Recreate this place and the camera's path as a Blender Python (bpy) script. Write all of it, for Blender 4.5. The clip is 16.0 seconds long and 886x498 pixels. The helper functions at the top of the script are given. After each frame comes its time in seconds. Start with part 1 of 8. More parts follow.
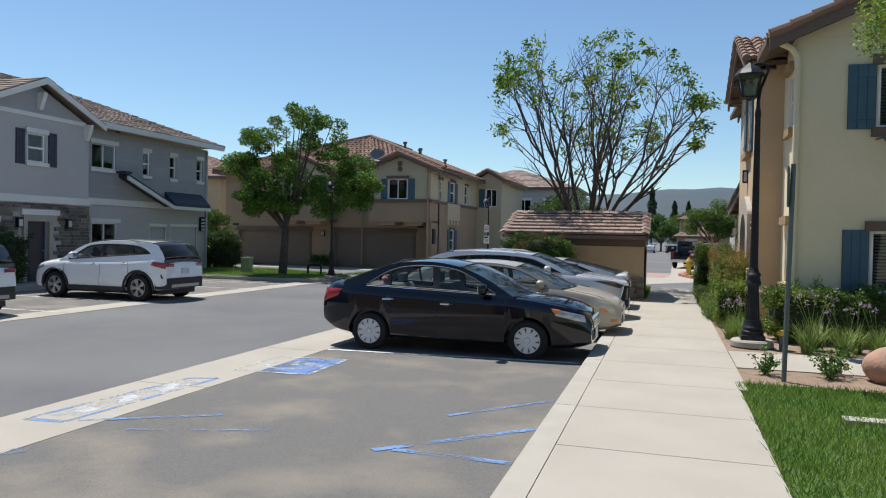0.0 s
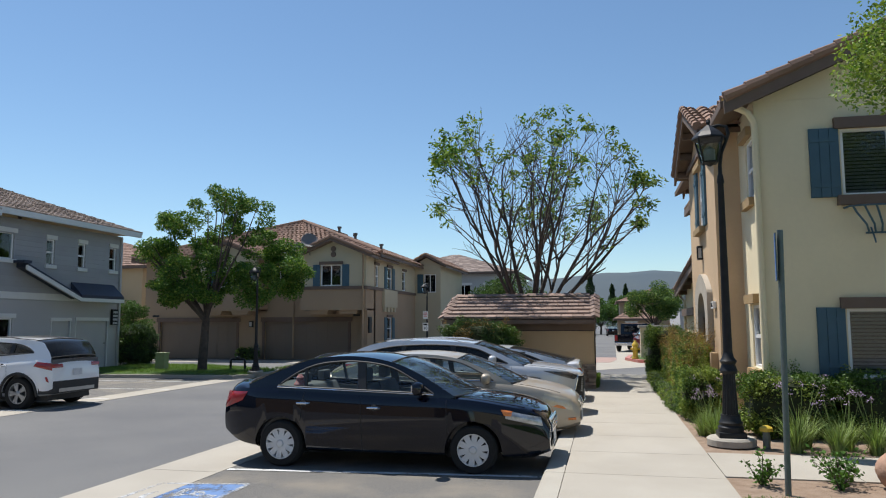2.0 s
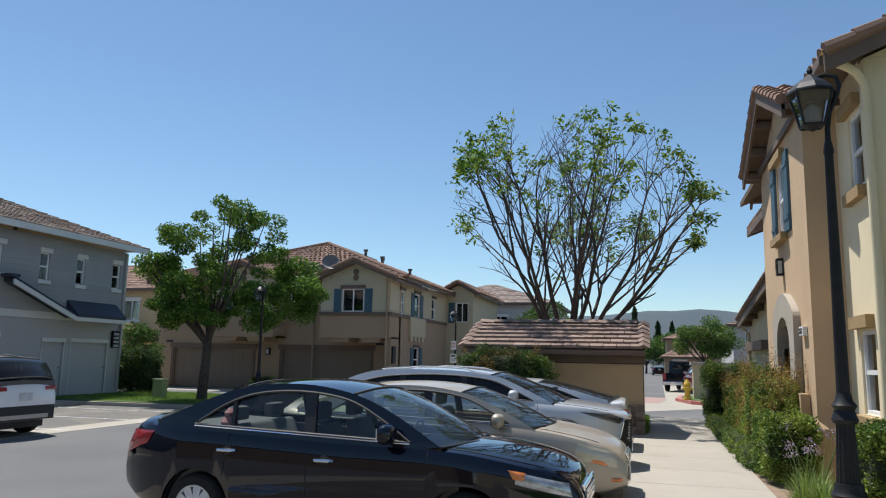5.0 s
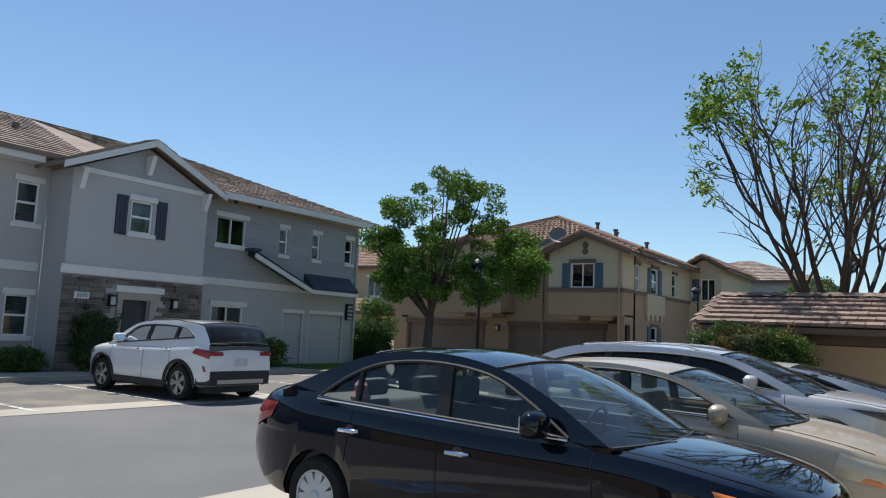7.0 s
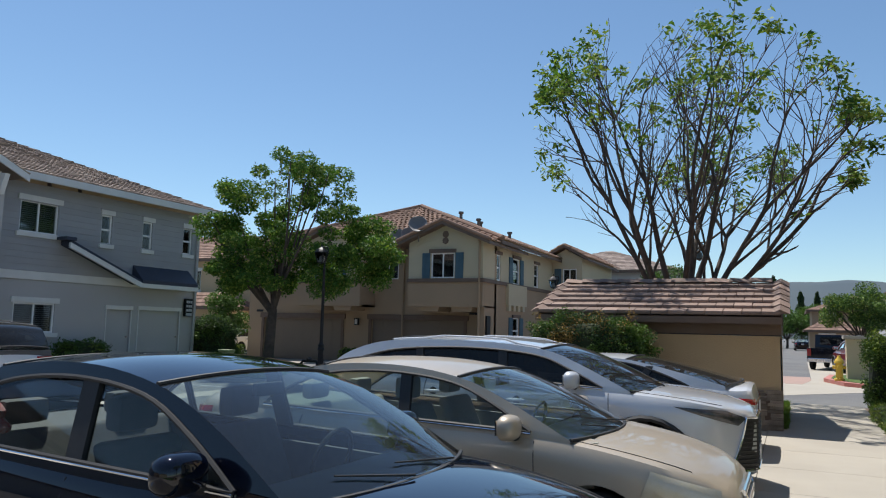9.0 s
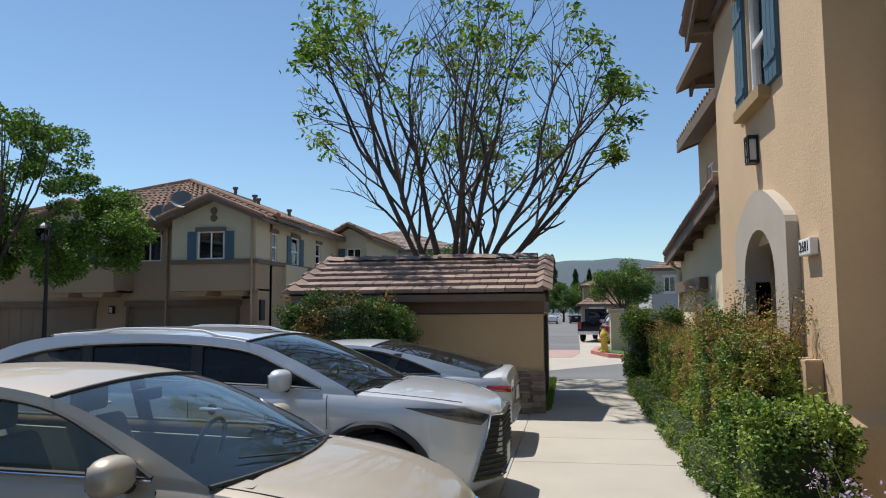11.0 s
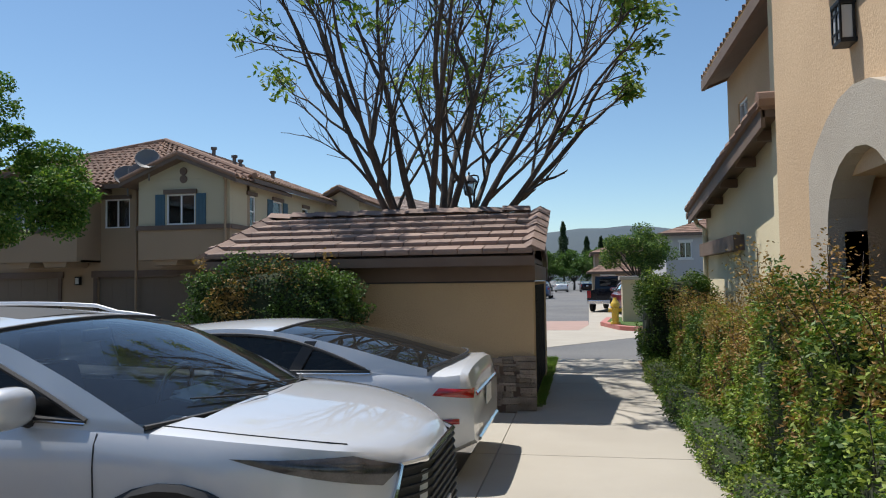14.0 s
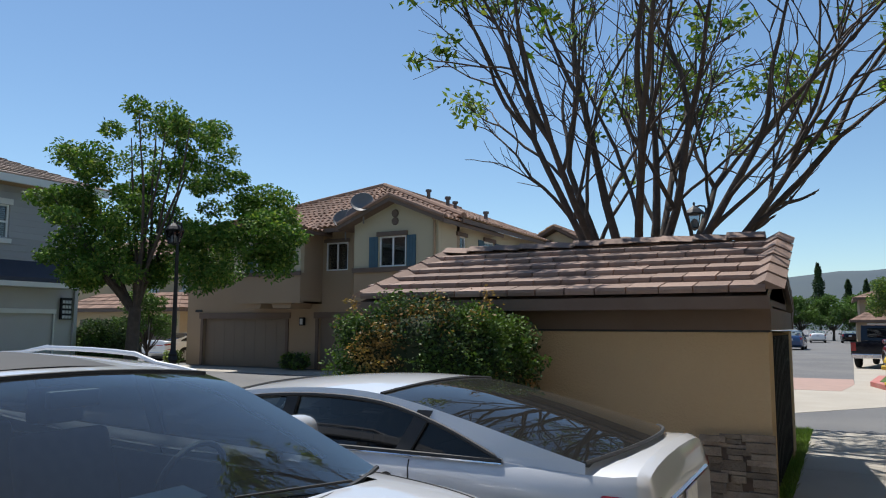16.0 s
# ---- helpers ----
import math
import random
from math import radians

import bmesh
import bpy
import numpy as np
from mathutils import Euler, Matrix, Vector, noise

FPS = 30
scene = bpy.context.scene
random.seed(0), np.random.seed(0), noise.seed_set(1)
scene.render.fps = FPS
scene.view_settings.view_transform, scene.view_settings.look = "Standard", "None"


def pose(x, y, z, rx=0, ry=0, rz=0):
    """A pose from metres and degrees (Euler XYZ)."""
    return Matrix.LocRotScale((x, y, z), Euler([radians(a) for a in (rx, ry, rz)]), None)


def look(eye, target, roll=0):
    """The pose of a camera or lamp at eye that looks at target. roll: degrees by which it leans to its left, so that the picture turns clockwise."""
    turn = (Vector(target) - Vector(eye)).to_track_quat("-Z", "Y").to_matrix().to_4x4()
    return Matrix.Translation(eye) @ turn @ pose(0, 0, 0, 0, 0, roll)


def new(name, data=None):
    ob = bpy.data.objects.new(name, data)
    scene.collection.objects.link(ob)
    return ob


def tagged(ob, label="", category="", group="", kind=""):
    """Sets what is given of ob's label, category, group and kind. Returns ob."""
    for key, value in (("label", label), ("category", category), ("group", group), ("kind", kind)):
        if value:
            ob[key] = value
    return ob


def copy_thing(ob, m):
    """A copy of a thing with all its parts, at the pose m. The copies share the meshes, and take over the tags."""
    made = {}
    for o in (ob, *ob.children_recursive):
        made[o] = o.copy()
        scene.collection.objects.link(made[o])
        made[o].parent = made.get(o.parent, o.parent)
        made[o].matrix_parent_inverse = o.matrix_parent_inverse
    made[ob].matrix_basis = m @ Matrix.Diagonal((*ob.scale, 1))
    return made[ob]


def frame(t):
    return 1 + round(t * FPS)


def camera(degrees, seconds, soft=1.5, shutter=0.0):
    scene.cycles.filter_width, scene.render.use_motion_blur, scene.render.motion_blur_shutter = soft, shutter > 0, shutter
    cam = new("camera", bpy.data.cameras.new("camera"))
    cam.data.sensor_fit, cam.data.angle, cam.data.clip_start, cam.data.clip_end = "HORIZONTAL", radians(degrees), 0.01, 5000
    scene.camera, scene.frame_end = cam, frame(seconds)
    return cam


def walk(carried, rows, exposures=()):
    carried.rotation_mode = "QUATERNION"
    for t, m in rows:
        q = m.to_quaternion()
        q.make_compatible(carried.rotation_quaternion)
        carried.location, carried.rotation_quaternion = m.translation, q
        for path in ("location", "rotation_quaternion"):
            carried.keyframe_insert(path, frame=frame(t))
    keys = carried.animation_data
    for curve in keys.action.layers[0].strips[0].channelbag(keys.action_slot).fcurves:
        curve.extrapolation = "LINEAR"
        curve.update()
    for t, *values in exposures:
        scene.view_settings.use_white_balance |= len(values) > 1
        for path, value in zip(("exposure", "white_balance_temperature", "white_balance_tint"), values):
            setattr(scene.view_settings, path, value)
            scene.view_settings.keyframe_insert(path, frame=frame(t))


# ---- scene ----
cam = camera(62.5, 16.0, soft=1.1)
EXPOSURES = [(0, 0.31), (16, 0.31)]
PATH = [
    (0, (-0.419, -3.463, 1.748), (-1.007, -1.551, 1.712), 1.1),
    (0.5, (-0.544, -3.081, 1.781), (-1.059, -1.15, 1.859), -0.1),
    (1, (-0.64, -2.611, 1.772), (-1.089, -0.668, 1.924), -1.0),
    (1.5, (-0.693, -2.145, 1.785), (-1.133, -0.203, 1.974), -0.6),
    (2, (-0.771, -1.688, 1.76), (-1.2, 0.255, 1.963), -0.2),
    (2.5, (-0.823, -1.198, 1.732), (-1.224, 0.75, 1.945), 0.3),
    (3, (-0.938, -0.652, 1.693), (-1.306, 1.3, 1.92), 0.8),
    (3.2, (-0.947, -0.454, 1.701), (-1.297, 1.501, 1.937), 0.9),
    (5.3, (-0.923, 1.669, 1.587), (-1.522, 3.553, 1.889), 1.1),
    (5.5, (-0.935, 1.886, 1.597), (-1.586, 3.752, 1.9), 1.1),
    (6, (-0.925, 2.328, 1.556), (-1.827, 4.088, 1.853), 1.7),
    (6.5, (-0.976, 2.803, 1.515), (-2.047, 4.473, 1.769), 1.6),
    (7, (-0.98, 3.275, 1.49), (-2.117, 4.905, 1.713), 2.6),
    (7.5, (-1.027, 3.774, 1.499), (-2.19, 5.388, 1.702), 1.0),
    (8, (-1.02, 4.276, 1.496), (-2.034, 5.987, 1.708), 1.4),
    (8.2, (-1.001, 4.447, 1.498), (-1.963, 6.188, 1.709), 1.6),
    (10.3, (-0.703, 6.353, 1.607), (-1.321, 8.243, 1.828), 0.9),
    (10.5, (-0.676, 6.531, 1.599), (-1.213, 8.446, 1.813), 1.0),
    (11, (-0.668, 6.955, 1.586), (-1.004, 8.919, 1.757), -0.4),
    (11.5, (-0.63, 7.442, 1.577), (-0.662, 9.437, 1.718), -0.2),
    (12, (-0.614, 7.872, 1.597), (-0.692, 9.865, 1.736), -0.1),
    (12.5, (-0.578, 8.341, 1.588), (-0.615, 10.337, 1.713), -0.6),
    (13, (-0.545, 8.827, 1.607), (-0.662, 10.821, 1.714), -1.0),
    (13.5, (-0.566, 9.299, 1.582), (-0.824, 11.28, 1.674), -1.5),
    (14, (-0.506, 9.746, 1.571), (-0.875, 11.71, 1.658), -0.8),
    (14.5, (-0.516, 10.229, 1.562), (-0.998, 12.168, 1.652), -0.5),
    (15, (-0.512, 10.738, 1.558), (-1.055, 12.661, 1.642), -0.7),
    (15.5, (-0.499, 11.187, 1.577), (-1.243, 13.04, 1.697), -0.5),
    (16, (-0.508, 11.594, 1.583), (-1.458, 13.342, 1.794), 0.2),
]
walk(cam, [(t, look(e, g, r)) for t, e, g, r in PATH], EXPOSURES)

# ---- world and sun ----
SUN_DIR = Vector((-0.95, 0.63, 2.65)).normalized()
world = bpy.data.worlds.new("sky")
scene.world = world
world.use_nodes = True
wn = world.node_tree.nodes
wn.clear()
sky = wn.new("ShaderNodeTexSky")
sky.sky_type, sky.sun_disc = "NISHITA", False
sky.sun_elevation, sky.sun_rotation = math.asin(SUN_DIR.z), math.atan2(SUN_DIR.x, SUN_DIR.y)
sky.air_density, sky.dust_density, sky.ozone_density = 1.0, 0.1, 2.5
bg = wn.new("ShaderNodeBackground")
bg.inputs["Strength"].default_value = 0.10
wout = wn.new("ShaderNodeOutputWorld")
tint = wn.new("ShaderNodeMix")
tint.data_type, tint.blend_type = "RGBA", "MULTIPLY"
tint.inputs["Factor"].default_value = 1.0
tint.inputs[7].default_value = (0.90, 1.0, 1.03, 1)
world.node_tree.links.new(sky.outputs[0], tint.inputs[6])
world.node_tree.links.new(tint.outputs[2], bg.inputs[0])
world.node_tree.links.new(bg.outputs[0], wout.inputs[0])
sun = new("sun", bpy.data.lights.new("sun", "SUN"))
sun.data.energy, sun.data.angle, sun.data.color = 4.9, radians(0.53), (1.0, 0.968, 0.915)
sun.matrix_world = look((0, 0, 40), Vector((0, 0, 40)) - SUN_DIR)


# ---- materials ----
def material(name, color, rough=0.6, metal=0.0, second=None, scale=8.0, amount=0.5, fine=120.0, bump=0.0, bump_scale=60.0,
             spec=0.5, coat=0.0, jitter=0.0, island=False, contrast=(0.35, 0.65)):
    """A surface with a base colour, a second colour laid over it by noise at two scales, and fine relief."""
    m = bpy.data.materials.new(name)
    m.use_nodes = True
    nt = m.node_tree
    N, L = nt.nodes, nt.links
    b = N["Principled BSDF"]
    b.inputs["Roughness"].default_value, b.inputs["Metallic"].default_value = rough, metal
    b.inputs["Specular IOR Level"].default_value = spec
    b.inputs["Coat Weight"].default_value, b.inputs["Coat Roughness"].default_value = coat, 0.04
    co = N.new("ShaderNodeTexCoord")
    base = N.new("ShaderNodeRGB")
    base.outputs[0].default_value = (*color, 1)
    out = base.outputs[0]
    if second:
        for s, a, lo, hi in ((scale, amount, contrast[0], contrast[1]), (fine, amount * 0.45, 0.3, 0.7)):
            n = N.new("ShaderNodeTexNoise")
            n.inputs["Scale"].default_value, n.inputs["Detail"].default_value = s, 5
            L.new(co.outputs["Object"], n.inputs["Vector"])
            r = N.new("ShaderNodeMapRange")
            r.inputs["From Min"].default_value, r.inputs["From Max"].default_value = lo, hi
            r.inputs["To Max"].default_value = a
            L.new(n.outputs["Fac"], r.inputs["Value"])
            mix = N.new("ShaderNodeMix")
            mix.data_type = "RGBA"
            L.new(r.outputs[0], mix.inputs[0])
            L.new(out, mix.inputs[6])
            mix.inputs[7].default_value = (*second, 1)
            out = mix.outputs[2]
    if jitter:
        src = N.new("ShaderNodeNewGeometry").outputs["Random Per Island"] if island else N.new("ShaderNodeObjectInfo").outputs["Random"]
        r = N.new("ShaderNodeMapRange")
        r.inputs["To Min"].default_value, r.inputs["To Max"].default_value = 1 - jitter, 1 + jitter
        L.new(src, r.inputs["Value"])
        hsv = N.new("ShaderNodeHueSaturation")
        L.new(r.outputs[0], hsv.inputs["Value"])
        L.new(out, hsv.inputs["Color"])
        out = hsv.outputs[0]
    L.new(out, b.inputs["Base Color"])
    if island:
        b.inputs["Specular IOR Level"].default_value = spec * 0.5
        # thin leaves let part of the light through
        tr = N.new("ShaderNodeBsdfTranslucent")
        glow = N.new("ShaderNodeMix")
        glow.data_type, glow.blend_type = "RGBA", "MULTIPLY"
        glow.inputs[0].default_value = 1.0
        glow.inputs[7].default_value = (1.35, 1.45, 0.75, 1)
        L.new(out, glow.inputs[6])
        L.new(glow.outputs[2], tr.inputs[0])
        ms = N.new("ShaderNodeMixShader")
        ms.inputs[0].default_value = 0.22
        L.new(b.outputs[0], ms.inputs[1])
        L.new(tr.outputs[0], ms.inputs[2])
        L.new(ms.outputs[0], N["Material Output"].inputs[0])
    if bump:
        n = N.new("ShaderNodeTexNoise")
        n.inputs["Scale"].default_value, n.inputs["Detail"].default_value = bump_scale, 4
        L.new(co.outputs["Object"], n.inputs["Vector"])
        bp = N.new("ShaderNodeBump")
        bp.inputs["Strength"].default_value, bp.inputs["Distance"].default_value = bump, 0.02
        L.new(n.outputs["Fac"], bp.inputs["Height"])
        L.new(bp.outputs[0], b.inputs["Normal"])
    return m


def glass_material(name, tint, gloss=1.0, ior=1.6, veil=0.0):
    """A thin pane: tinted see-through with a sharp mirror coat."""
    m = bpy.data.materials.new(name)
    m.use_nodes = True
    nt = m.node_tree
    N, L = nt.nodes, nt.links
    N.clear()
    o = N.new("ShaderNodeOutputMaterial")
    t = N.new("ShaderNodeBsdfTransparent")
    t.inputs[0].default_value = (*tint, 1)
    g = N.new("ShaderNodeBsdfGlossy")
    g.inputs["Roughness"].default_value = 0.015
    g.inputs["Color"].default_value = (gloss, gloss, gloss, 1)
    f = N.new("ShaderNodeFresnel")
    f.inputs[0].default_value = ior
    mx = N.new("ShaderNodeMixShader")
    L.new(f.outputs[0], mx.inputs[0])
    L.new(t.outputs[0], mx.inputs[1])
    L.new(g.outputs[0], mx.inputs[2])
    out = mx.outputs[0]
    # pale diffuse veil brightens the pane, in place of sky reflection and lit cabin
    if veil:
        df = N.new("ShaderNodeBsdfDiffuse")
        df.inputs[0].default_value = (0.62, 0.62, 0.60, 1)
        veil_mix = N.new("ShaderNodeMixShader")
        veil_mix.inputs[0].default_value = veil
        L.new(out, veil_mix.inputs[1])
        L.new(df.outputs[0], veil_mix.inputs[2])
        out = veil_mix.outputs[0]
    L.new(out, o.inputs[0])
    return m


def paint_material(name, color, cover, scale, stain):
    """Road paint that has worn through to the ground in patches."""
    m = material(name, color, 0.85, second=stain, scale=scale * 2, amount=0.45, fine=60)
    N, L = m.node_tree.nodes, m.node_tree.links
    co = N.new("ShaderNodeTexCoord")
    total = None
    for sc, w in ((scale, 0.62), (scale * 9, 0.38)):
        n = N.new("ShaderNodeTexNoise")
        n.inputs["Scale"].default_value, n.inputs["Detail"].default_value = sc, 6
        L.new(co.outputs["Object"], n.inputs["Vector"])
        k = N.new("ShaderNodeMath")
        k.operation = "MULTIPLY"
        k.inputs[1].default_value = w
        L.new(n.outputs["Fac"], k.inputs[0])
        if total is None:
            total = k.outputs[0]
        else:
            add = N.new("ShaderNodeMath")
            L.new(total, add.inputs[0])
            L.new(k.outputs[0], add.inputs[1])
            total = add.outputs[0]
    r = N.new("ShaderNodeMapRange")
    r.inputs["From Min"].default_value, r.inputs["From Max"].default_value = 0.5 + cover - 0.07, 0.5 + cover + 0.07
    L.new(total, r.inputs["Value"])
    clear = N.new("ShaderNodeBsdfTransparent")
    mx = N.new("ShaderNodeMixShader")
    L.new(r.outputs[0], mx.inputs[0])
    L.new(N["Principled BSDF"].outputs[0], mx.inputs[1])
    L.new(clear.outputs[0], mx.inputs[2])
    L.new(mx.outputs[0], N["Material Output"].inputs[0])
    return m


M = dict(
    asphalt=material("asphalt", (0.105, 0.105, 0.109), 0.9, second=(0.17, 0.167, 0.16), scale=0.35, amount=0.65, fine=90, bump=0.5, bump_scale=150),
    stall=material("stall_asphalt", (0.125, 0.123, 0.12), 0.92, second=(0.27, 0.235, 0.185), scale=1.0, amount=0.75, fine=45, bump=0.8, bump_scale=110, contrast=(0.47, 0.70)),
    concrete=material("concrete", (0.385, 0.35, 0.295), 0.85, second=(0.28, 0.25, 0.205), scale=0.9, amount=0.4, fine=70, bump=0.25, bump_scale=200),
    kerb=material("kerb_concrete", (0.40, 0.37, 0.315), 0.85, second=(0.30, 0.27, 0.22), scale=2.0, amount=0.45, fine=70, bump=0.3, bump_scale=160),
    red_kerb=material("red_kerb_paint", (0.40, 0.10, 0.08), 0.7, second=(0.42, 0.3, 0.26), scale=3, amount=0.4),
    pavers=material("red_pavers", (0.36, 0.24, 0.20), 0.9, second=(0.28, 0.2, 0.17), scale=3, amount=0.5),
    white_paint=paint_material("road_white", (0.62, 0.62, 0.60), 0.09, 3.0, (0.35, 0.35, 0.34)),
    worn_white=paint_material("road_white_worn", (0.48, 0.49, 0.49), 0.015, 4.0, (0.25, 0.26, 0.28)),
    blue_paint=paint_material("road_blue", (0.10, 0.20, 0.42), 0.06, 3.5, (0.14, 0.19, 0.28)),
    worn_blue=paint_material("road_blue_worn", (0.12, 0.24, 0.46), -0.01, 2.2, (0.16, 0.22, 0.33)),
    sign_blue=material("sign_blue", (0.06, 0.17, 0.47), 0.5, second=(0.09, 0.2, 0.42), scale=6, amount=0.4),
    soil=material("soil", (0.20, 0.135, 0.09), 1.0, second=(0.31, 0.23, 0.17), scale=6, amount=0.6, bump=0.8, bump_scale=40),
    grass_ground=material("grass_ground", (0.05, 0.10, 0.018), 1.0, second=(0.085, 0.125, 0.03), scale=2, amount=0.6, bump=0.8, bump_scale=60),
    grass=material("grass_blades", (0.10, 0.20, 0.03), 0.7, second=(0.22, 0.28, 0.07), scale=1.2, amount=0.6, jitter=0.35, island=True),
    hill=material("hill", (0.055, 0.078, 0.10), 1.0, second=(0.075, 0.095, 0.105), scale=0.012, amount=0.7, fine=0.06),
    yellow=material("yellow_stucco", (0.75, 0.645, 0.43), 0.95, second=(0.66, 0.565, 0.375), scale=0.8, amount=0.6, fine=14, bump=0.13, bump_scale=70),
    orange=material("ochre_stucco", (0.58, 0.41, 0.25), 0.95, second=(0.49, 0.34, 0.205), scale=0.9, amount=0.75, fine=18, bump=0.24, bump_scale=48),
    arch=material("grey_stucco", (0.42, 0.37, 0.30), 0.95, second=(0.36, 0.31, 0.25), scale=2, amount=0.5, fine=40, bump=0.25, bump_scale=95),
    sill=material("ochre_trim", (0.36, 0.24, 0.11), 0.8, second=(0.30, 0.2, 0.1), scale=5, amount=0.5, bump=0.4, bump_scale=60),
    brown_trim=material("brown_trim", (0.13, 0.085, 0.06), 0.7, second=(0.17, 0.12, 0.09), scale=4, amount=0.4, bump=0.1),
    tan=material("tan_stucco", (0.37, 0.265, 0.17), 0.95, second=(0.32, 0.23, 0.15), scale=0.7, amount=0.5, fine=30, bump=0.4, bump_scale=50),
    cream=material("cream_stucco", (0.52, 0.45, 0.31), 0.95, second=(0.46, 0.4, 0.28), scale=0.8, amount=0.4, fine=30, bump=0.4, bump_scale=50),
    peach=material("peach_stucco", (0.56, 0.42, 0.25), 0.95, second=(0.5, 0.37, 0.22), scale=0.8, amount=0.4, bump=0.3),
    garage=material("garage_door", (0.185, 0.14, 0.10), 0.6, second=(0.16, 0.12, 0.09), scale=2, amount=0.3),
    grey=material("grey_stucco_wall", (0.48, 0.465, 0.455), 0.95, second=(0.43, 0.415, 0.405), scale=0.8, amount=0.5, fine=40, bump=0.4, bump_scale=50),
    siding=material("grey_siding", (0.36, 0.36, 0.365), 0.7, second=(0.31, 0.31, 0.32), scale=2, amount=0.4, jitter=0.05),
    white=material("white_trim", (0.72, 0.71, 0.68), 0.6, second=(0.6, 0.59, 0.56), scale=3, amount=0.3),
    vinyl=material("white_vinyl", (0.78, 0.78, 0.77), 0.35, second=(0.7, 0.7, 0.7), scale=3, amount=0.2),
    shutter=material("blue_shutter", (0.055, 0.115, 0.155), 0.6, second=(0.04, 0.09, 0.12), scale=4, amount=0.5),
    navy=material("navy_shutter", (0.035, 0.04, 0.06), 0.6, second=(0.05, 0.055, 0.075), scale=4, amount=0.4),
    door=material("dark_door", (0.04, 0.035, 0.04), 0.5, second=(0.055, 0.05, 0.05), scale=4, amount=0.4),
    stone=material("stone_veneer", (0.16, 0.135, 0.125), 0.9, second=(0.27, 0.235, 0.20), scale=3, amount=0.6, fine=50, bump=0.7, bump_scale=40, jitter=0.45, island=True),
    stone_piece=material("stone_piece", (0.19, 0.145, 0.11), 0.9, second=(0.34, 0.28, 0.22), scale=6, amount=0.6, fine=60, bump=0.8, bump_scale=40, jitter=0.35),
    tile=material("clay_tile", (0.307, 0.198, 0.150), 0.85, second=(0.207, 0.138, 0.111), scale=1.5, amount=0.6, fine=25, bump=0.3, jitter=0.28, island=True),
    flat_tile=material("flat_roof_tile", (0.27, 0.185, 0.145), 0.85, second=(0.16, 0.11, 0.088), scale=5, amount=0.5, fine=60, bump=0.5, jitter=0.32),
    grey_tile=material("brown_grey_tile", (0.34, 0.27, 0.235), 0.85, second=(0.21, 0.165, 0.15), scale=1.5, amount=0.5, fine=25, bump=0.3, jitter=0.3, island=True),
    shed=material("shed_stucco", (0.52, 0.375, 0.215), 0.95, second=(0.45, 0.325, 0.19), scale=1.5, amount=0.4, fine=40, bump=0.5, bump_scale=60),
    black_metal=material("black_metal", (0.007, 0.008, 0.010), 0.5, spec=0.3, second=(0.03, 0.03, 0.03), scale=12, amount=0.3, bump=0.05),
    galv=material("green_steel_post", (0.10, 0.13, 0.125), 0.5, metal=0.4, second=(0.16, 0.18, 0.17), scale=12, amount=0.5),
    lamp_glass=material("milky_lamp_glass", (0.50, 0.51, 0.50), 0.25, second=(0.42, 0.43, 0.43), scale=4, amount=0.3),
    bark=material("bark", (0.105, 0.082, 0.066), 0.95, second=(0.045, 0.036, 0.03), scale=7, amount=0.7, fine=60, bump=0.9, bump_scale=30),
    leaf=material("tree_leaf", (0.055, 0.125, 0.02), 0.6, second=(0.10, 0.19, 0.032), scale=0.8, amount=0.6, jitter=0.4, island=True),
    leaf_light=material("bright_leaf", (0.17, 0.27, 0.045), 0.6, second=(0.26, 0.28, 0.06), scale=0.9, amount=0.6, jitter=0.4, island=True),
    hedge=material("hedge_leaf", (0.05, 0.10, 0.02), 0.55, second=(0.10, 0.16, 0.03), scale=1.6, amount=0.6, jitter=0.4, island=True),
    hedge_light=material("hedge_light_leaf", (0.185, 0.255, 0.045), 0.55, second=(0.215, 0.24, 0.05), scale=1.8, amount=0.6, jitter=0.45, island=True),
    rust_leaf=material("rust_leaf", (0.30, 0.15, 0.06), 0.6, second=(0.20, 0.17, 0.045), scale=1.5, amount=0.7, jitter=0.4, island=True),
    lily=material("lily_leaf", (0.12, 0.19, 0.045), 0.55, second=(0.28, 0.33, 0.12), scale=3, amount=0.6, jitter=0.4, island=True),
    mauve=material("mauve_flower", (0.42, 0.32, 0.48), 0.8, jitter=0.3, island=True),
    far_leaf=material("far_tree_leaf", (0.06, 0.115, 0.03), 0.8, second=(0.12, 0.175, 0.05), scale=0.3, amount=0.6, jitter=0.4, island=True),
    conifer=material("conifer_leaf", (0.035, 0.065, 0.03), 0.9, second=(0.06, 0.09, 0.04), scale=0.3, amount=0.5, jitter=0.4, island=True),
    dark_core=material("bush_inner_shade", (0.02, 0.03, 0.01), 1.0, second=(0.035, 0.04, 0.015), scale=5, amount=0.5),
    boulder=material("boulder", (0.42, 0.24, 0.16), 0.9, second=(0.3, 0.2, 0.15), scale=5, amount=0.6, bump=0.6, bump_scale=20),
    hydrant=material("hydrant_yellow", (0.62, 0.42, 0.04), 0.5, second=(0.5, 0.33, 0.05), scale=9, amount=0.4),
    green_box=material("utility_green", (0.24, 0.27, 0.14), 0.6, second=(0.2, 0.22, 0.12), scale=6, amount=0.3),
    # cars
    paint_black=material("paint_black", (0.002, 0.003, 0.009), 0.06, spec=0.15, coat=0.75, second=(0.005, 0.006, 0.011), scale=2, amount=0.3),
    paint_gold=material("paint_gold", (0.44, 0.37, 0.28), 0.42, metal=0.3, coat=0.6, second=(0.37, 0.31, 0.24), scale=2.5, amount=0.4),
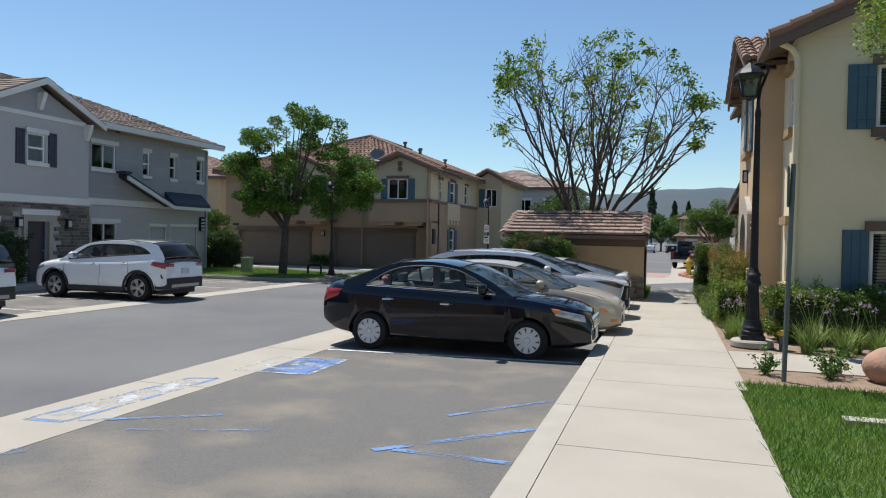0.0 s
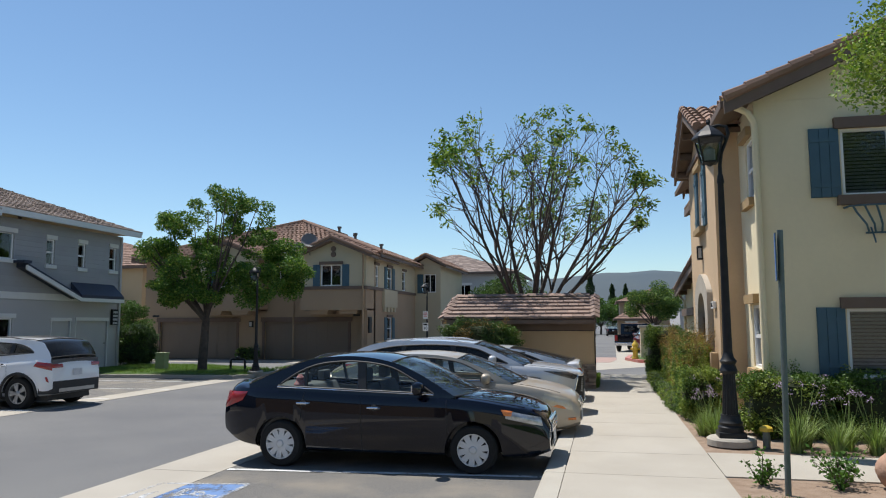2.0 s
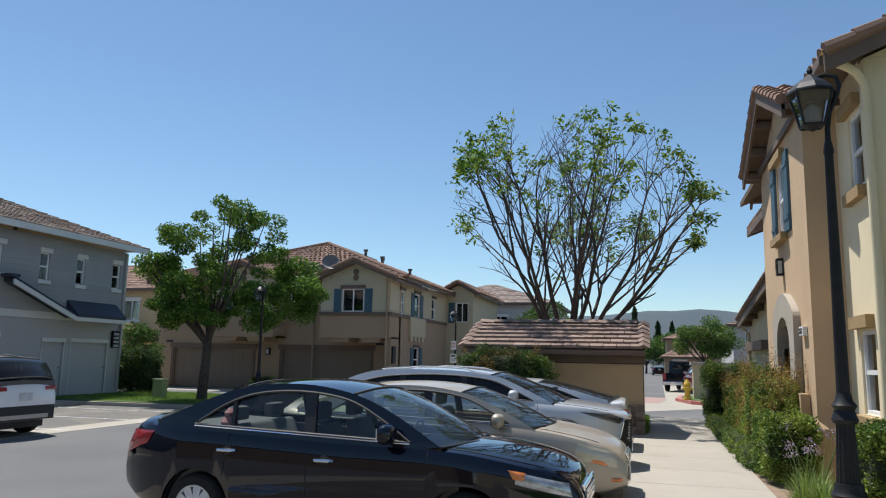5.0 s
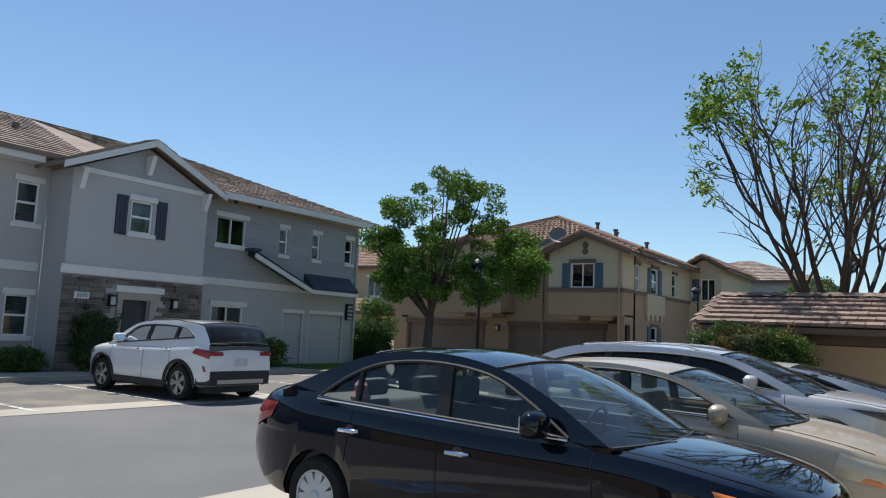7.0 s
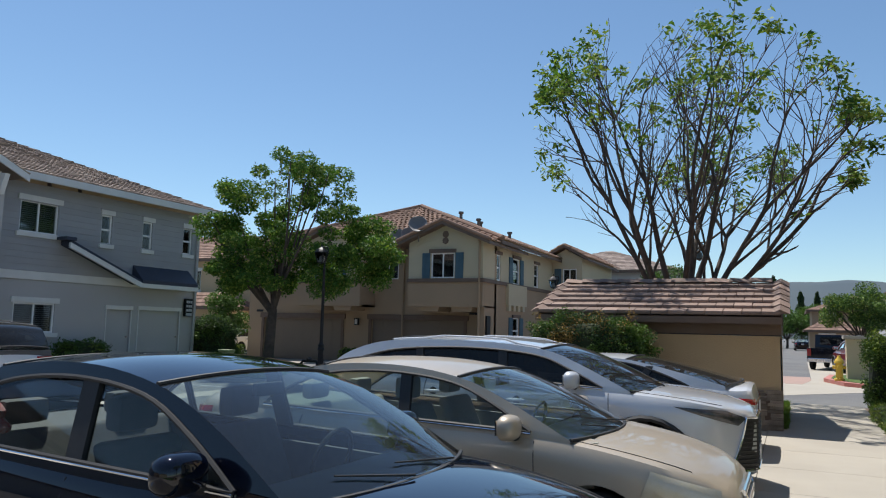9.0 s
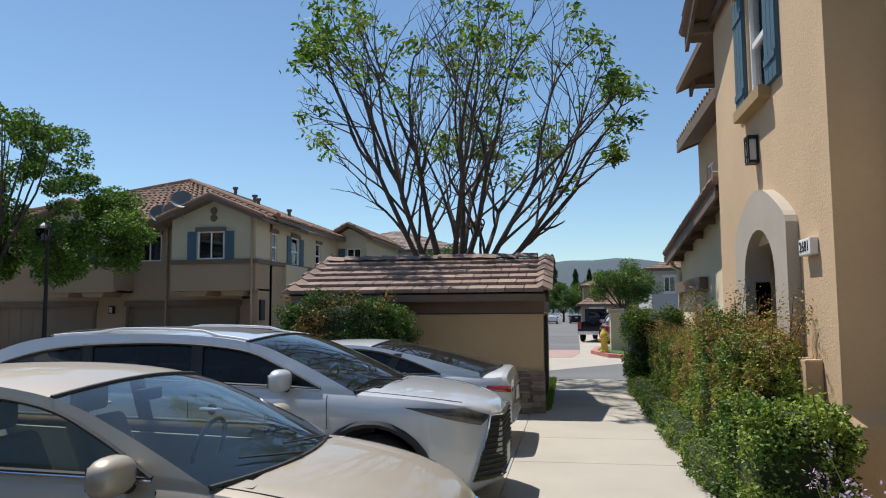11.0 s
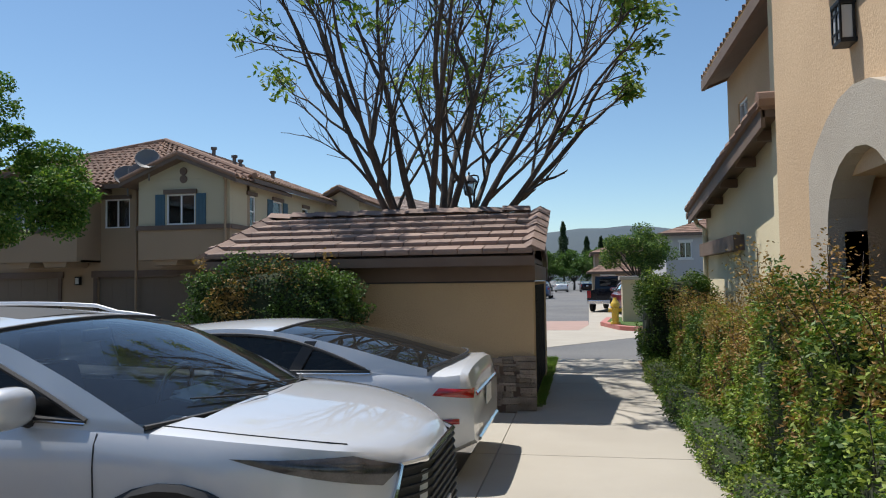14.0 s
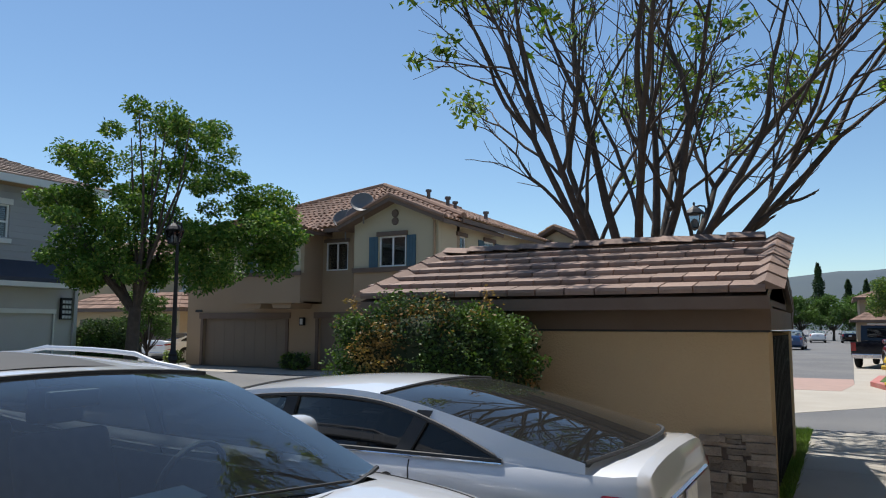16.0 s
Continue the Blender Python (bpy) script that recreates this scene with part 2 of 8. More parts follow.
    paint_silver=material("paint_silver", (0.55, 0.56, 0.58), 0.34, metal=0.2, coat=1.0, second=(0.52, 0.53, 0.55), scale=2, amount=0.3),
    paint_grey_silver=material("paint_grey_silver", (0.62, 0.63, 0.65), 0.38, metal=0.2, coat=0.9, second=(0.54, 0.55, 0.57), scale=2, amount=0.3),
    paint_white=material("paint_white", (0.84, 0.845, 0.85), 0.3, coat=1.0, second=(0.72, 0.73, 0.74), scale=2, amount=0.3),
    paint_blue=material("paint_blue", (0.02, 0.06, 0.16), 0.3, coat=1.0, second=(0.03, 0.07, 0.17), scale=2, amount=0.3),
    paint_red=material("paint_red", (0.16, 0.02, 0.025), 0.3, coat=1.0, second=(0.14, 0.02, 0.025), scale=2, amount=0.3),
    rubber=material("rubber", (0.008, 0.008, 0.008), 0.9, second=(0.02, 0.019, 0.018), scale=12, amount=0.4),
    plastic=material("black_plastic", (0.02, 0.02, 0.021), 0.6, second=(0.035, 0.035, 0.036), scale=20, amount=0.3),
    chrome=material("chrome", (0.75, 0.76, 0.78), 0.12, metal=1.0),
    alloy=material("alloy", (0.45, 0.46, 0.47), 0.35, metal=0.8, second=(0.35, 0.35, 0.36), scale=12, amount=0.3),
    hubcap=material("hubcap", (0.60, 0.61, 0.62), 0.4, metal=0.2, second=(0.5, 0.5, 0.5), scale=12, amount=0.3),
    lens_clear=material("headlight_lens", (0.55, 0.56, 0.57), 0.12, metal=0.3, coat=1.0, second=(0.2, 0.2, 0.21), scale=14, amount=0.8),
    lens_dark=material("dark_headlight_lens", (0.02, 0.02, 0.023), 0.2, metal=0.0, coat=0.5, second=(0.10, 0.10, 0.11), scale=11, amount=0.5),
    lens_yellowed=material("yellowed_headlight_lens", (0.50, 0.42, 0.28), 0.25, metal=0.1, coat=0.6, second=(0.6, 0.55, 0.45), scale=9, amount=0.6),
    lens_red=material("red_lens", (0.42, 0.014, 0.016), 0.15, coat=1.0, second=(0.16, 0.008, 0.008), scale=20, amount=0.5),
    lens_amber=material("amber_lens", (0.75, 0.22, 0.04), 0.15, coat=1.0, second=(0.6, 0.16, 0.03), scale=20, amount=0.5),
    seat=material("seat_cloth", (0.11, 0.11, 0.112), 0.9, second=(0.15, 0.15, 0.15), scale=20, amount=0.4),
    seat_tan=material("tan_seat_cloth", (0.30, 0.30, 0.255), 0.9, second=(0.24, 0.24, 0.20), scale=20, amount=0.4),
    plate=material("plate_white", (0.7, 0.7, 0.68), 0.5, second=(0.4, 0.42, 0.5), scale=25, amount=0.5),
    red_cloth=material("red_cloth", (0.5, 0.05, 0.06), 0.8, second=(0.6, 0.5, 0.5), scale=30, amount=0.6),
    ink=material("dark_ink", (0.02, 0.02, 0.02), 0.7),
    vent_metal=material("vent_metal", (0.12, 0.10, 0.09), 0.7, second=(0.18, 0.15, 0.13), scale=8, amount=0.4),
    dish=material("dish_grey", (0.16, 0.15, 0.145), 0.6, second=(0.2, 0.19, 0.18), scale=6, amount=0.3),
    blind=material("window_blind", (0.55, 0.56, 0.57), 0.8, second=(0.3, 0.3, 0.3), scale=6, amount=0.3),
    room_shade=material("unlit_room_shade", (0.05, 0.05, 0.052), 0.9, second=(0.09, 0.085, 0.08), scale=1.2, amount=0.6),
)
M["pane"] = glass_material("window_pane", (0.55, 0.58, 0.60))
M["car_glass"] = glass_material("car_glass", (0.74, 0.80, 0.78), ior=1.5, veil=0.008)
M["wind_glass"] = glass_material("windscreen_glass", (0.66, 0.78, 0.79), ior=1.55, veil=0.012)
M["tint_glass"] = glass_material("tinted_car_glass", (0.05, 0.055, 0.06), ior=1.36, veil=0.02)


# ---- mesh helpers ----
def bx(bm, x0, x1, y0, y1, z0, z1):
    vs = [bm.verts.new((x, y, z)) for z in (z0, z1) for x, y in ((x0, y0), (x1, y0), (x1, y1), (x0, y1))]
    for f in ((3, 2, 1, 0), (4, 5, 6, 7), (0, 1, 5, 4), (1, 2, 6, 5), (2, 3, 7, 6), (3, 0, 4, 7)):
        bm.faces.new([vs[i] for i in f])
    return bm


def box(x0, x1, y0, y1, z0, z1, bevel=0.0):
    bm = bx(bmesh.new(), min(x0, x1), max(x0, x1), min(y0, y1), max(y0, y1), z0, z1)
    if bevel:
        bmesh.ops.bevel(bm, geom=list(bm.edges), offset=bevel, segments=2, affect="EDGES", profile=0.6)
    return bm


def prism(points, axis, a, b):
    """A closed outline of (u, v) pulled from a to b along an axis: x (u=y, v=z), y (u=x, v=z) or z (u=x, v=y)."""
    bm = bmesh.new()
    put = {"x": lambda u, v, w: (w, u, v), "y": lambda u, v, w: (u, w, v), "z": lambda u, v, w: (u, v, w)}[axis]
    r0 = [bm.verts.new(put(u, v, a)) for u, v in points]
    r1 = [bm.verts.new(put(u, v, b)) for u, v in points]
    n = len(points)
    bm.faces.new(r0[::-1])
    bm.faces.new(r1)
    for i in range(n):
        bm.faces.new((r0[i], r0[(i + 1) % n], r1[(i + 1) % n], r1[i]))
    bmesh.ops.recalc_face_normals(bm, faces=list(bm.faces))
    return bm


def padded(points, axis, a, b):
    """A prism with soft upholstered edges."""
    bm = prism(points, axis, a, b)
    bmesh.ops.bevel(bm, geom=list(bm.edges), offset=0.04, segments=3, affect="EDGES", profile=0.5)
    return bm


def lathe(profile, n=20, axis="z", at=(0, 0, 0)):
    """A turned shape from (radius, height) pairs."""
    bm = bmesh.new()
    rings = []
    for r, h in profile:
        ring = []
        for i in range(n):
            a = 2 * math.pi * i / n
            c, s = max(r, 1e-4) * math.cos(a), max(r, 1e-4) * math.sin(a)
            p = {"z": (c, s, h), "y": (c, h, s), "x": (h, c, s)}[axis]
            ring.append(bm.verts.new(Vector(p) + Vector(at)))
        rings.append(ring)
    for a, b in zip(rings, rings[1:]):
        for i in range(n):
            bm.faces.new((a[i], a[(i + 1) % n], b[(i + 1) % n], b[i]))
    bm.faces.new(rings[0][::-1])
    bm.faces.new(rings[-1])
    bmesh.ops.recalc_face_normals(bm, faces=list(bm.faces))
    return bm


def tube(points, radii, n=8):
    """A round bar along a line of points."""
    bm = bmesh.new()
    pts = [Vector(p) for p in points]
    if not hasattr(radii, "__len__"):
        radii = [radii] * len(pts)
    rings = []
    for i, p in enumerate(pts):
        d = (pts[min(i + 1, len(pts) - 1)] - pts[max(i - 1, 0)]).normalized()
        u = d.orthogonal().normalized() if i == 0 else (u - d * u.dot(d)).normalized()
        v = d.cross(u)
        rings.append([bm.verts.new(p + radii[i] * (u * math.cos(2 * math.pi * k / n) + v * math.sin(2 * math.pi * k / n))) for k in range(n)])
    for a, b in zip(rings, rings[1:]):
        for i in range(n):
            bm.faces.new((a[i], a[(i + 1) % n], b[(i + 1) % n], b[i]))
    bm.faces.new(rings[0][::-1])
    bm.faces.new(rings[-1])
    return bm


def join(*bms):
    out = bmesh.new()
    for b in bms:
        me = bpy.data.meshes.new("join")
        b.to_mesh(me)
        b.free()
        out.from_mesh(me)
        bpy.data.meshes.remove(me)
    return out


def chain_offset(ob):
    v = Vector((0, 0, 0))
    while ob:
        v += ob.location
        ob = ob.parent
    return v


def finish(name, bm, mat, smooth=False):
    me = bpy.data.meshes.new(name)
    bm.to_mesh(me)
    bm.free()
    me.materials.append(M[mat] if isinstance(mat, str) else mat)
    if smooth:
        me.polygons.foreach_set("use_smooth", [True] * len(me.polygons))
        me.set_sharp_from_angle(angle=radians(38))
    return me


def part(name, bm, mat, parent, label="", smooth=False):
    """One mesh under a thing or a part; its coordinates are those of the place."""
    bmesh.ops.translate(bm, verts=list(bm.verts), vec=-chain_offset(parent))
    ob = new(name, finish(name, bm, mat, smooth))
    ob.parent = parent
    return tagged(ob, label)


def thing(name, at, label, category, group="", kind=""):
    ob = new(name)
    ob.location = at
    ob.empty_display_size = 0.2
    return tagged(ob, label, category, group, kind)


def solid(name, bm, mat, label="", category="", group="", kind="", at=None, smooth=False):
    """A thing that is one mesh, with its origin at its base."""
    at = Vector(at) if at is not None else Vector((0, 0, 0))
    bmesh.ops.translate(bm, verts=list(bm.verts), vec=-at)
    ob = new(name, finish(name, bm, mat, smooth))
    ob.location = at
    return tagged(ob, label, category, group, kind)


def fast_mesh(name, verts, faces, mat, smooth=False):
    me = bpy.data.meshes.new(name)
    me.from_pydata(verts, [], faces)
    for m in (mat if isinstance(mat, (list, tuple)) else [mat]):
        me.materials.append(M[m])
    if smooth:
        me.polygons.foreach_set("use_smooth", [True] * len(me.polygons))
    return me


def wall(axis, plane, u0, u1, z0, z1, thick, holes=()):
    """A wall in the plane axis = plane, thick towards the plus side, with openings (ua, ub, za, zb) through it."""
    us = sorted({u0, u1, *[h[0] for h in holes], *[h[1] for h in holes]})
    zs = sorted({z0, z1, *[h[2] for h in holes], *[h[3] for h in holes]})
    us = [u for u in us if u0 <= u <= u1]
    zs = [z for z in zs if z0 <= z <= z1]
    bm = bmesh.new()
    a, b = sorted((plane, plane + thick))
    for ua, ub in zip(us, us[1:]):
        run = None
        for za, zb in list(zip(zs, zs[1:])) + [(None, None)]:
            cut = za is None or any(h[0] < (ua + ub) / 2 < h[1] and h[2] < (za + zb) / 2 < h[3] for h in holes)
            if not cut:
                run = (run[0] if run else za, zb)
            elif run:
                if axis == "x":
                    bx(bm, a, b, ua, ub, *run)
                else:
                    bx(bm, ua, ub, a, b, *run)
                run = None
    bmesh.ops.remove_doubles(bm, verts=list(bm.verts), dist=0.0005)
    return bm


def slab_on(axis, plane, out, u0, u1, z0, z1, depth):
    """A board on a wall face: plane is the face, out the side (+1 or -1) to which it stands proud."""
    a, b = plane, plane + out * depth
    return box(a, b, u0, u1, z0, z1) if axis == "x" else box(u0, u1, a, b, z0, z1)


def window(house, axis, plane, out, u0, u1, z0, z1, frame_mat="vinyl", split="v", trim=None, blind=False, trim_w=0.1):
    """A window in an opening: frame, meeting rail or mullion, pane, and a dark sheet painted as the unlit inside."""
    w = 0.05
    d0 = plane - out * 0.10
    bms = [slab_on(axis, d0, out, u0, u0 + w, z0, z1, 0.07), slab_on(axis, d0, out, u1 - w, u1, z0, z1, 0.07),
           slab_on(axis, d0, out, u0 + w, u1 - w, z1 - w, z1, 0.07), slab_on(axis, d0, out, u0 + w, u1 - w, z0, z0 + w, 0.07)]
    if split == "v":
        c = (u0 + u1) / 2
        bms.append(slab_on(axis, d0, out, c - 0.025, c + 0.025, z0 + w, z1 - w, 0.06))
    elif split == "h":
        c = (z0 + z1) / 2
        bms.append(slab_on(axis, d0, out, u0 + w, u1 - w, c - 0.03, c + 0.03, 0.06))
    win = part("window", join(*bms), frame_mat, house)
    p = part("pane", slab_on(axis, d0 + out * 0.02, out, u0 + 0.03, u1 - 0.03, z0 + 0.03, z1 - 0.03, 0.012), "pane", win)
    p.visible_shadow = False
    # flat dark sheet whose colour stands in for the unlit inside
    part("backing", slab_on(axis, d0 - out * 0.55, out, u0 - 0.25, u1 + 0.25, z0 - 0.2, z1 + 0.2, 0.02), "room_shade", win)
    if blind:
        n = int((z1 - z0) / 0.06)
        b = [slab_on(axis, d0 - out * 0.05, out, u0 + 0.05, u1 - 0.05, z0 + 0.06 * i + 0.012, z0 + 0.06 * i + 0.05, 0.012) for i in range(n)]
        part("blind", join(*b), "blind", win, "closed slatted window blind")
    if trim:
        part("head_trim", slab_on(axis, plane, out, u0 - trim_w, u1 + trim_w, z1, z1 + 0.16, 0.07), trim, win)
        part("sill", slab_on(axis, plane, out, u0 - trim_w, u1 + trim_w, z0 - 0.13, z0, 0.09), trim, win)
    return win


def shutter(house, axis, plane, out, u0, u1, z0, z1, mat):
    s = part("shutter", slab_on(axis, plane, out, u0, u1, z0, z1, 0.03), mat, house)
    n = 3
    w = (u1 - u0) / n
    for i in range(n):
        part("board", slab_on(axis, plane + out * 0.03, out, u0 + w * i + 0.006, u0 + w * (i + 1) - 0.006, z0 + 0.005, z1 - 0.005, 0.014), mat, s)
    for z in (z0 + (z1 - z0) * 0.14, z1 - (z1 - z0) * 0.2):
        part("batten", slab_on(axis, plane + out * 0.044, out, u0 + 0.01, u1 - 0.01, z, z + 0.07, 0.014), mat, s)
    return s


def roof_plane(corners, thick=0.14):
    """A roof board from its corners (counter-clockwise from outside)."""
    bm = bmesh.new()
    top = [bm.verts.new(c) for c in corners]
    low = [bm.verts.new((c[0], c[1], c[2] - thick)) for c in corners]
    n = len(corners)
    bm.faces.new(top)
    bm.faces.new(low[::-1])
    for i in range(n):
        bm.faces.new((top[i], low[i], low[(i + 1) % n], top[(i + 1) % n]))
    bmesh.ops.recalc_face_normals(bm, faces=list(bm.faces))
    return bm


def tiles_on(p0, p1, p2, p3, tw=0.3, th=0.38, lift=0.045, barrel=False):
    """Courses of roof tiles over the quad p0, p1 (eave) to p3, p2 (ridge); p2 may come close to p3 on a hip. Returns verts, faces."""
    p0, p1, p2, p3 = (Vector(p) for p in (p0, p1, p2, p3))
    nrm = (p1 - p0).cross(p3 - p0).normalized()
    if nrm.z < 0:
        nrm = -nrm
    run = ((p3 + p2) / 2 - (p0 + p1) / 2).length
    rows = max(1, round(run / th))
    verts, faces = [], []
    rnd = random.Random(int(abs(p0.x * 37 + p0.y * 11) * 10))
    for r in range(rows):
        a0, a1 = r / rows, min(1.0, (r + 1.12) / rows)
        l0, r0 = p0.lerp(p3, a0), p1.lerp(p2, a0)
        l1, r1 = p0.lerp(p3, a1), p1.lerp(p2, a1)
        n = max(1, round((r0 - l0).length / tw))
        edge = (r0 - l0)
        for i in range(n):
            u0, u1 = i / n, (i + 1) / n
            q = [l0.lerp(r0, u0 + 0.012 / n), l0.lerp(r0, u1 - 0.012 / n), l1.lerp(r1, u1 - 0.012 / n), l1.lerp(r1, u0 + 0.012 / n)]
            j = rnd.uniform(-0.006, 0.006)
            b = len(verts)
            if barrel:
                k = 5
                for s in range(k):
                    w = s / (k - 1)
                    h = math.sin(math.pi * w) * 0.075 + 0.01
                    verts.append(q[0].lerp(q[1], w) + nrm * (h + lift + j))
                    verts.append(q[3].lerp(q[2], w) + nrm * (h + 0.005))
                for s in range(k - 1):
                    faces.append((b + 2 * s, b + 2 * s + 2, b + 2 * s + 3, b + 2 * s + 1))
                faces.append(tuple(b + 2 * s for s in range(k))[::-1])
            else:
                verts += [q[0] + nrm * (lift + j), q[1] + nrm * (lift + j), q[2] + nrm * 0.012, q[3] + nrm * 0.012,
                          q[0], q[1]]
                faces += [(b, b + 1, b + 2, b + 3), (b + 4, b + 5, b + 1, b), (b + 4, b, b + 3), (b + 5, b + 2, b + 1)]
    return verts, faces


def tile_field(name, quads, mat, parent, **kw):
    verts, faces = [], []
    for q in quads:
        v, f = tiles_on(*q, **kw)
        b = len(verts)
        verts += v
        faces += [tuple(i + b for i in g) for g in f]
    off = chain_offset(parent)
    ob = new(name, fast_mesh(name, [v - off for v in verts], faces, mat))
    ob.parent = parent
    return tagged(ob, kind="stuff")


# ---- ground, road and pavement ----
ROAD = -0.12
g = bmesh.new()
bx(g, -2500, 2500, -2500, 2500, ROAD - 0.6, ROAD)
solid("ground", g, "asphalt", "dark grey worn asphalt of road and aisle", "ground", kind="structure")


def flat(name, points, z, mat, label, category="pavement", thick=0.3):
    return solid(name, prism(points, "z", z - thick, z), mat, label, category, kind="structure")


flat("parking_ground", [(-5.62, -14), (-1.46, -14), (-1.46, 18.4), (-5.62, 18.4)], ROAD + 0.004, "stall",
     "dusty patched grey asphalt of the parking stalls", "parking")
flat("parking_ground_far", [(-18.6, 3), (-13.75, 3), (-13.75, 21.2), (-18.6, 21.2)], ROAD + 0.004, "stall",
     "grey asphalt of the far parking stalls", "parking")
for k, (x0, x1, y0, y1) in enumerate(((-6.62, -5.62, -14, 18.4), (-13.75, -12.95, 3, 21.2))):
    y = y0
    strip = new("gutter_" + str(k + 1))
    tagged(strip, "pale worn concrete valley gutter beside the asphalt", "gutter", kind="structure")
    while y < y1 - 0.1:
        part("slab", box(x0, x1, y + 0.006, min(y + 3.0, y1) - 0.006, ROAD - 0.2, ROAD + 0.008), "concrete", strip)
        y += 3.0

# pavement beside the stalls, in slabs with joints
walkway = tagged(new("pavement"), "pale beige concrete pavement with joints", "pavement", kind="structure")
y = -14.0
while y < 24.4:
    part("slab", box(-1.285, 0.44 if y < 5 else 0.53, y + 0.005, min(y + 1.52, 24.45) - 0.005, -0.3, 0.0, 0.004), "concrete", walkway)
    y += 1.52
kerb_line = tagged(new("kerb"), "weathered pale concrete kerb with dark joints", "kerb", kind="structure")
y = -14.0
while y < 18.5:
    part("kerb_stone", prism([(-1.56, -0.3), (-1.535, -0.025), (-1.51, 0.0), (-1.292, 0.0), (-1.292, -0.3)], "y", y + 0.006, min(y + 3.04, 18.45) - 0.006), "kerb", kerb_line)
    y += 3.04
# cross path to the front door, grass, planting beds
path = tagged(new("path"), "pale concrete garden path", "path", kind="structure")
for x0, x1 in ((0.545, 2.0), (2.012, 3.5), (3.512, 5.0), (5.012, 6.5), (6.512, 8.0)):
    part("slab", box(x0, x1, 7.45, 9.05, -0.3, -0.004, 0.004), "concrete", path)
flat("lawn", [(0.45, -14), (8, -14), (8, 6.35), (0.54, 6.35), (0.54, 6.2), (0.45, 6.2)], -0.03, "grass_ground", "green mown lawn beside the pavement", "lawn")
flat("planting_bed", [(0.54, 6.35), (8, 6.35), (8, 7.445), (0.54, 7.445)], -0.02, "soil", "brown bare soil bed with small shrubs", "soil")
flat("planting_bed_2", [(0.54, 9.055), (8, 9.055), (8, 11.4), (1.77, 11.4), (1.77, 24.4), (0.54, 24.4)], -0.02, "soil", "brown soil under shrubs", "soil")
flat("yard_ground", [(1.77, 11.4), (30, 11.4), (30, 26.6), (1.77, 26.6)], -0.05, "soil", "ground under the house", "soil")
flat("verge", [(-5.9, 18.45), (-1.296, 18.45), (-1.296, 24.4), (-5.9, 24.4)], -0.03, "soil", "bare soil round the enclosure", "soil")
flat("grass_verge", [(-1.29, 18.9), (-1.005, 18.9), (-1.005, 24.4), (-4.0, 24.4), (-4.0, 22.9), (-1.29, 22.9)], 0.004, "grass_ground", "green grass strip", "lawn", 0.02)
# the far end: apron, gutter sweep, paving, and the island with the hydrant
flat("apron", [(-9, 27.5), (-2.2, 27.0), (1.2, 31.5), (1.6, 60), (0.0, 60), (-0.25, 37), (-4, 34.2), (-30, 34.2), (-30, 31.8), (-12, 31.8)], ROAD + 0.006,
     "concrete", "pale concrete apron and valley gutter", "pavement", 0.2)
flat("paver_band", [(-9.0, 34.2), (-0.6, 34.2), (-0.25, 37), (-0.25, 39.5), (-9.0, 39.5)], ROAD + 0.010, "pavers", "reddish paved crossing", "pavement", 0.2)
flat("island_kerb", [(0.15, 36.6), (0.7, 34.2), (2.2, 32.6), (8, 32.0), (8, 40), (0.5, 40)], 0.02, "red_kerb", "red painted kerb of an island", "kerb", 0.3)
flat("island_grass", [(0.4, 36.7), (0.9, 34.5), (2.4, 32.9), (8, 32.3), (8, 39.8), (0.7, 39.8)], 0.03, "grass_ground", "grass on the island", "lawn", 0.3)
# left side: kerb, pavement before the grey house, tree island
flat("pavement_left", [(-19.9, 3), (-18.6, 3), (-18.6, 21.2), (-19.9, 21.2)], 0.0, "concrete", "pale concrete pavement before the grey house", "pavement")
flat("bed_left", [(-30, 3), (-19.905, 3), (-19.905, 21.2), (-22, 25.7), (-30, 25.7)], -0.01, "soil", "soil bed before the grey house", "soil")
island = [(-19.9, 21.22), (-13.4, 21.7), (-12.9, 22.3), (-12.9, 24.3), (-13.6, 25.3), (-17.6, 27.6), (-21.5, 27.9), (-21.5, 21.22)]
flat("island_kerb_2", island, 0.0, "kerb", "pale concrete kerb round the tree island", "kerb")
cx, cy = -17.2, 24.4
flat("island_lawn", [(cx + (x - cx) * 0.965, cy + (y - cy) * 0.95) for x, y in island], 0.02, "grass_ground", "green lawn of the tree island", "lawn")


def line(name, a, b, width, mat, label, z=ROAD + 0.012):
    a, b = Vector((*a, 0)), Vector((*b, 0))
    s = (b - a).normalized().cross(Vector((0, 0, 1))) * width / 2
    pts = [((a + s).x, (a + s).y), ((b + s).x, (b + s).y), ((b - s).x, (b - s).y), ((a - s).x, (a - s).y)]
    bm = bmesh.new()
    bm.faces.new([bm.verts.new((x, y, z)) for x, y in pts])
    bmesh.ops.recalc_face_normals(bm, faces=list(bm.faces))
    if bm.faces[:][0].normal.z < 0:
        bmesh.ops.reverse_faces(bm, faces=list(bm.faces))
    return solid(name, bm, mat, label, "marking", kind="structure")


for yy in (7.32, 9.85, 12.45, 15.05, 17.65):
    line("stall_line", (-5.6, yy - 0.13), (-1.5, yy + 0.20), 0.10, "white_paint", "white painted stall line on asphalt")
for yy in (6.88, 9.53, 12.18, 14.83, 17.48, 20.13):
    line("stall_line", (-18.4, yy), (-13.1, yy), 0.10, "white_paint", "white painted stall line on asphalt")
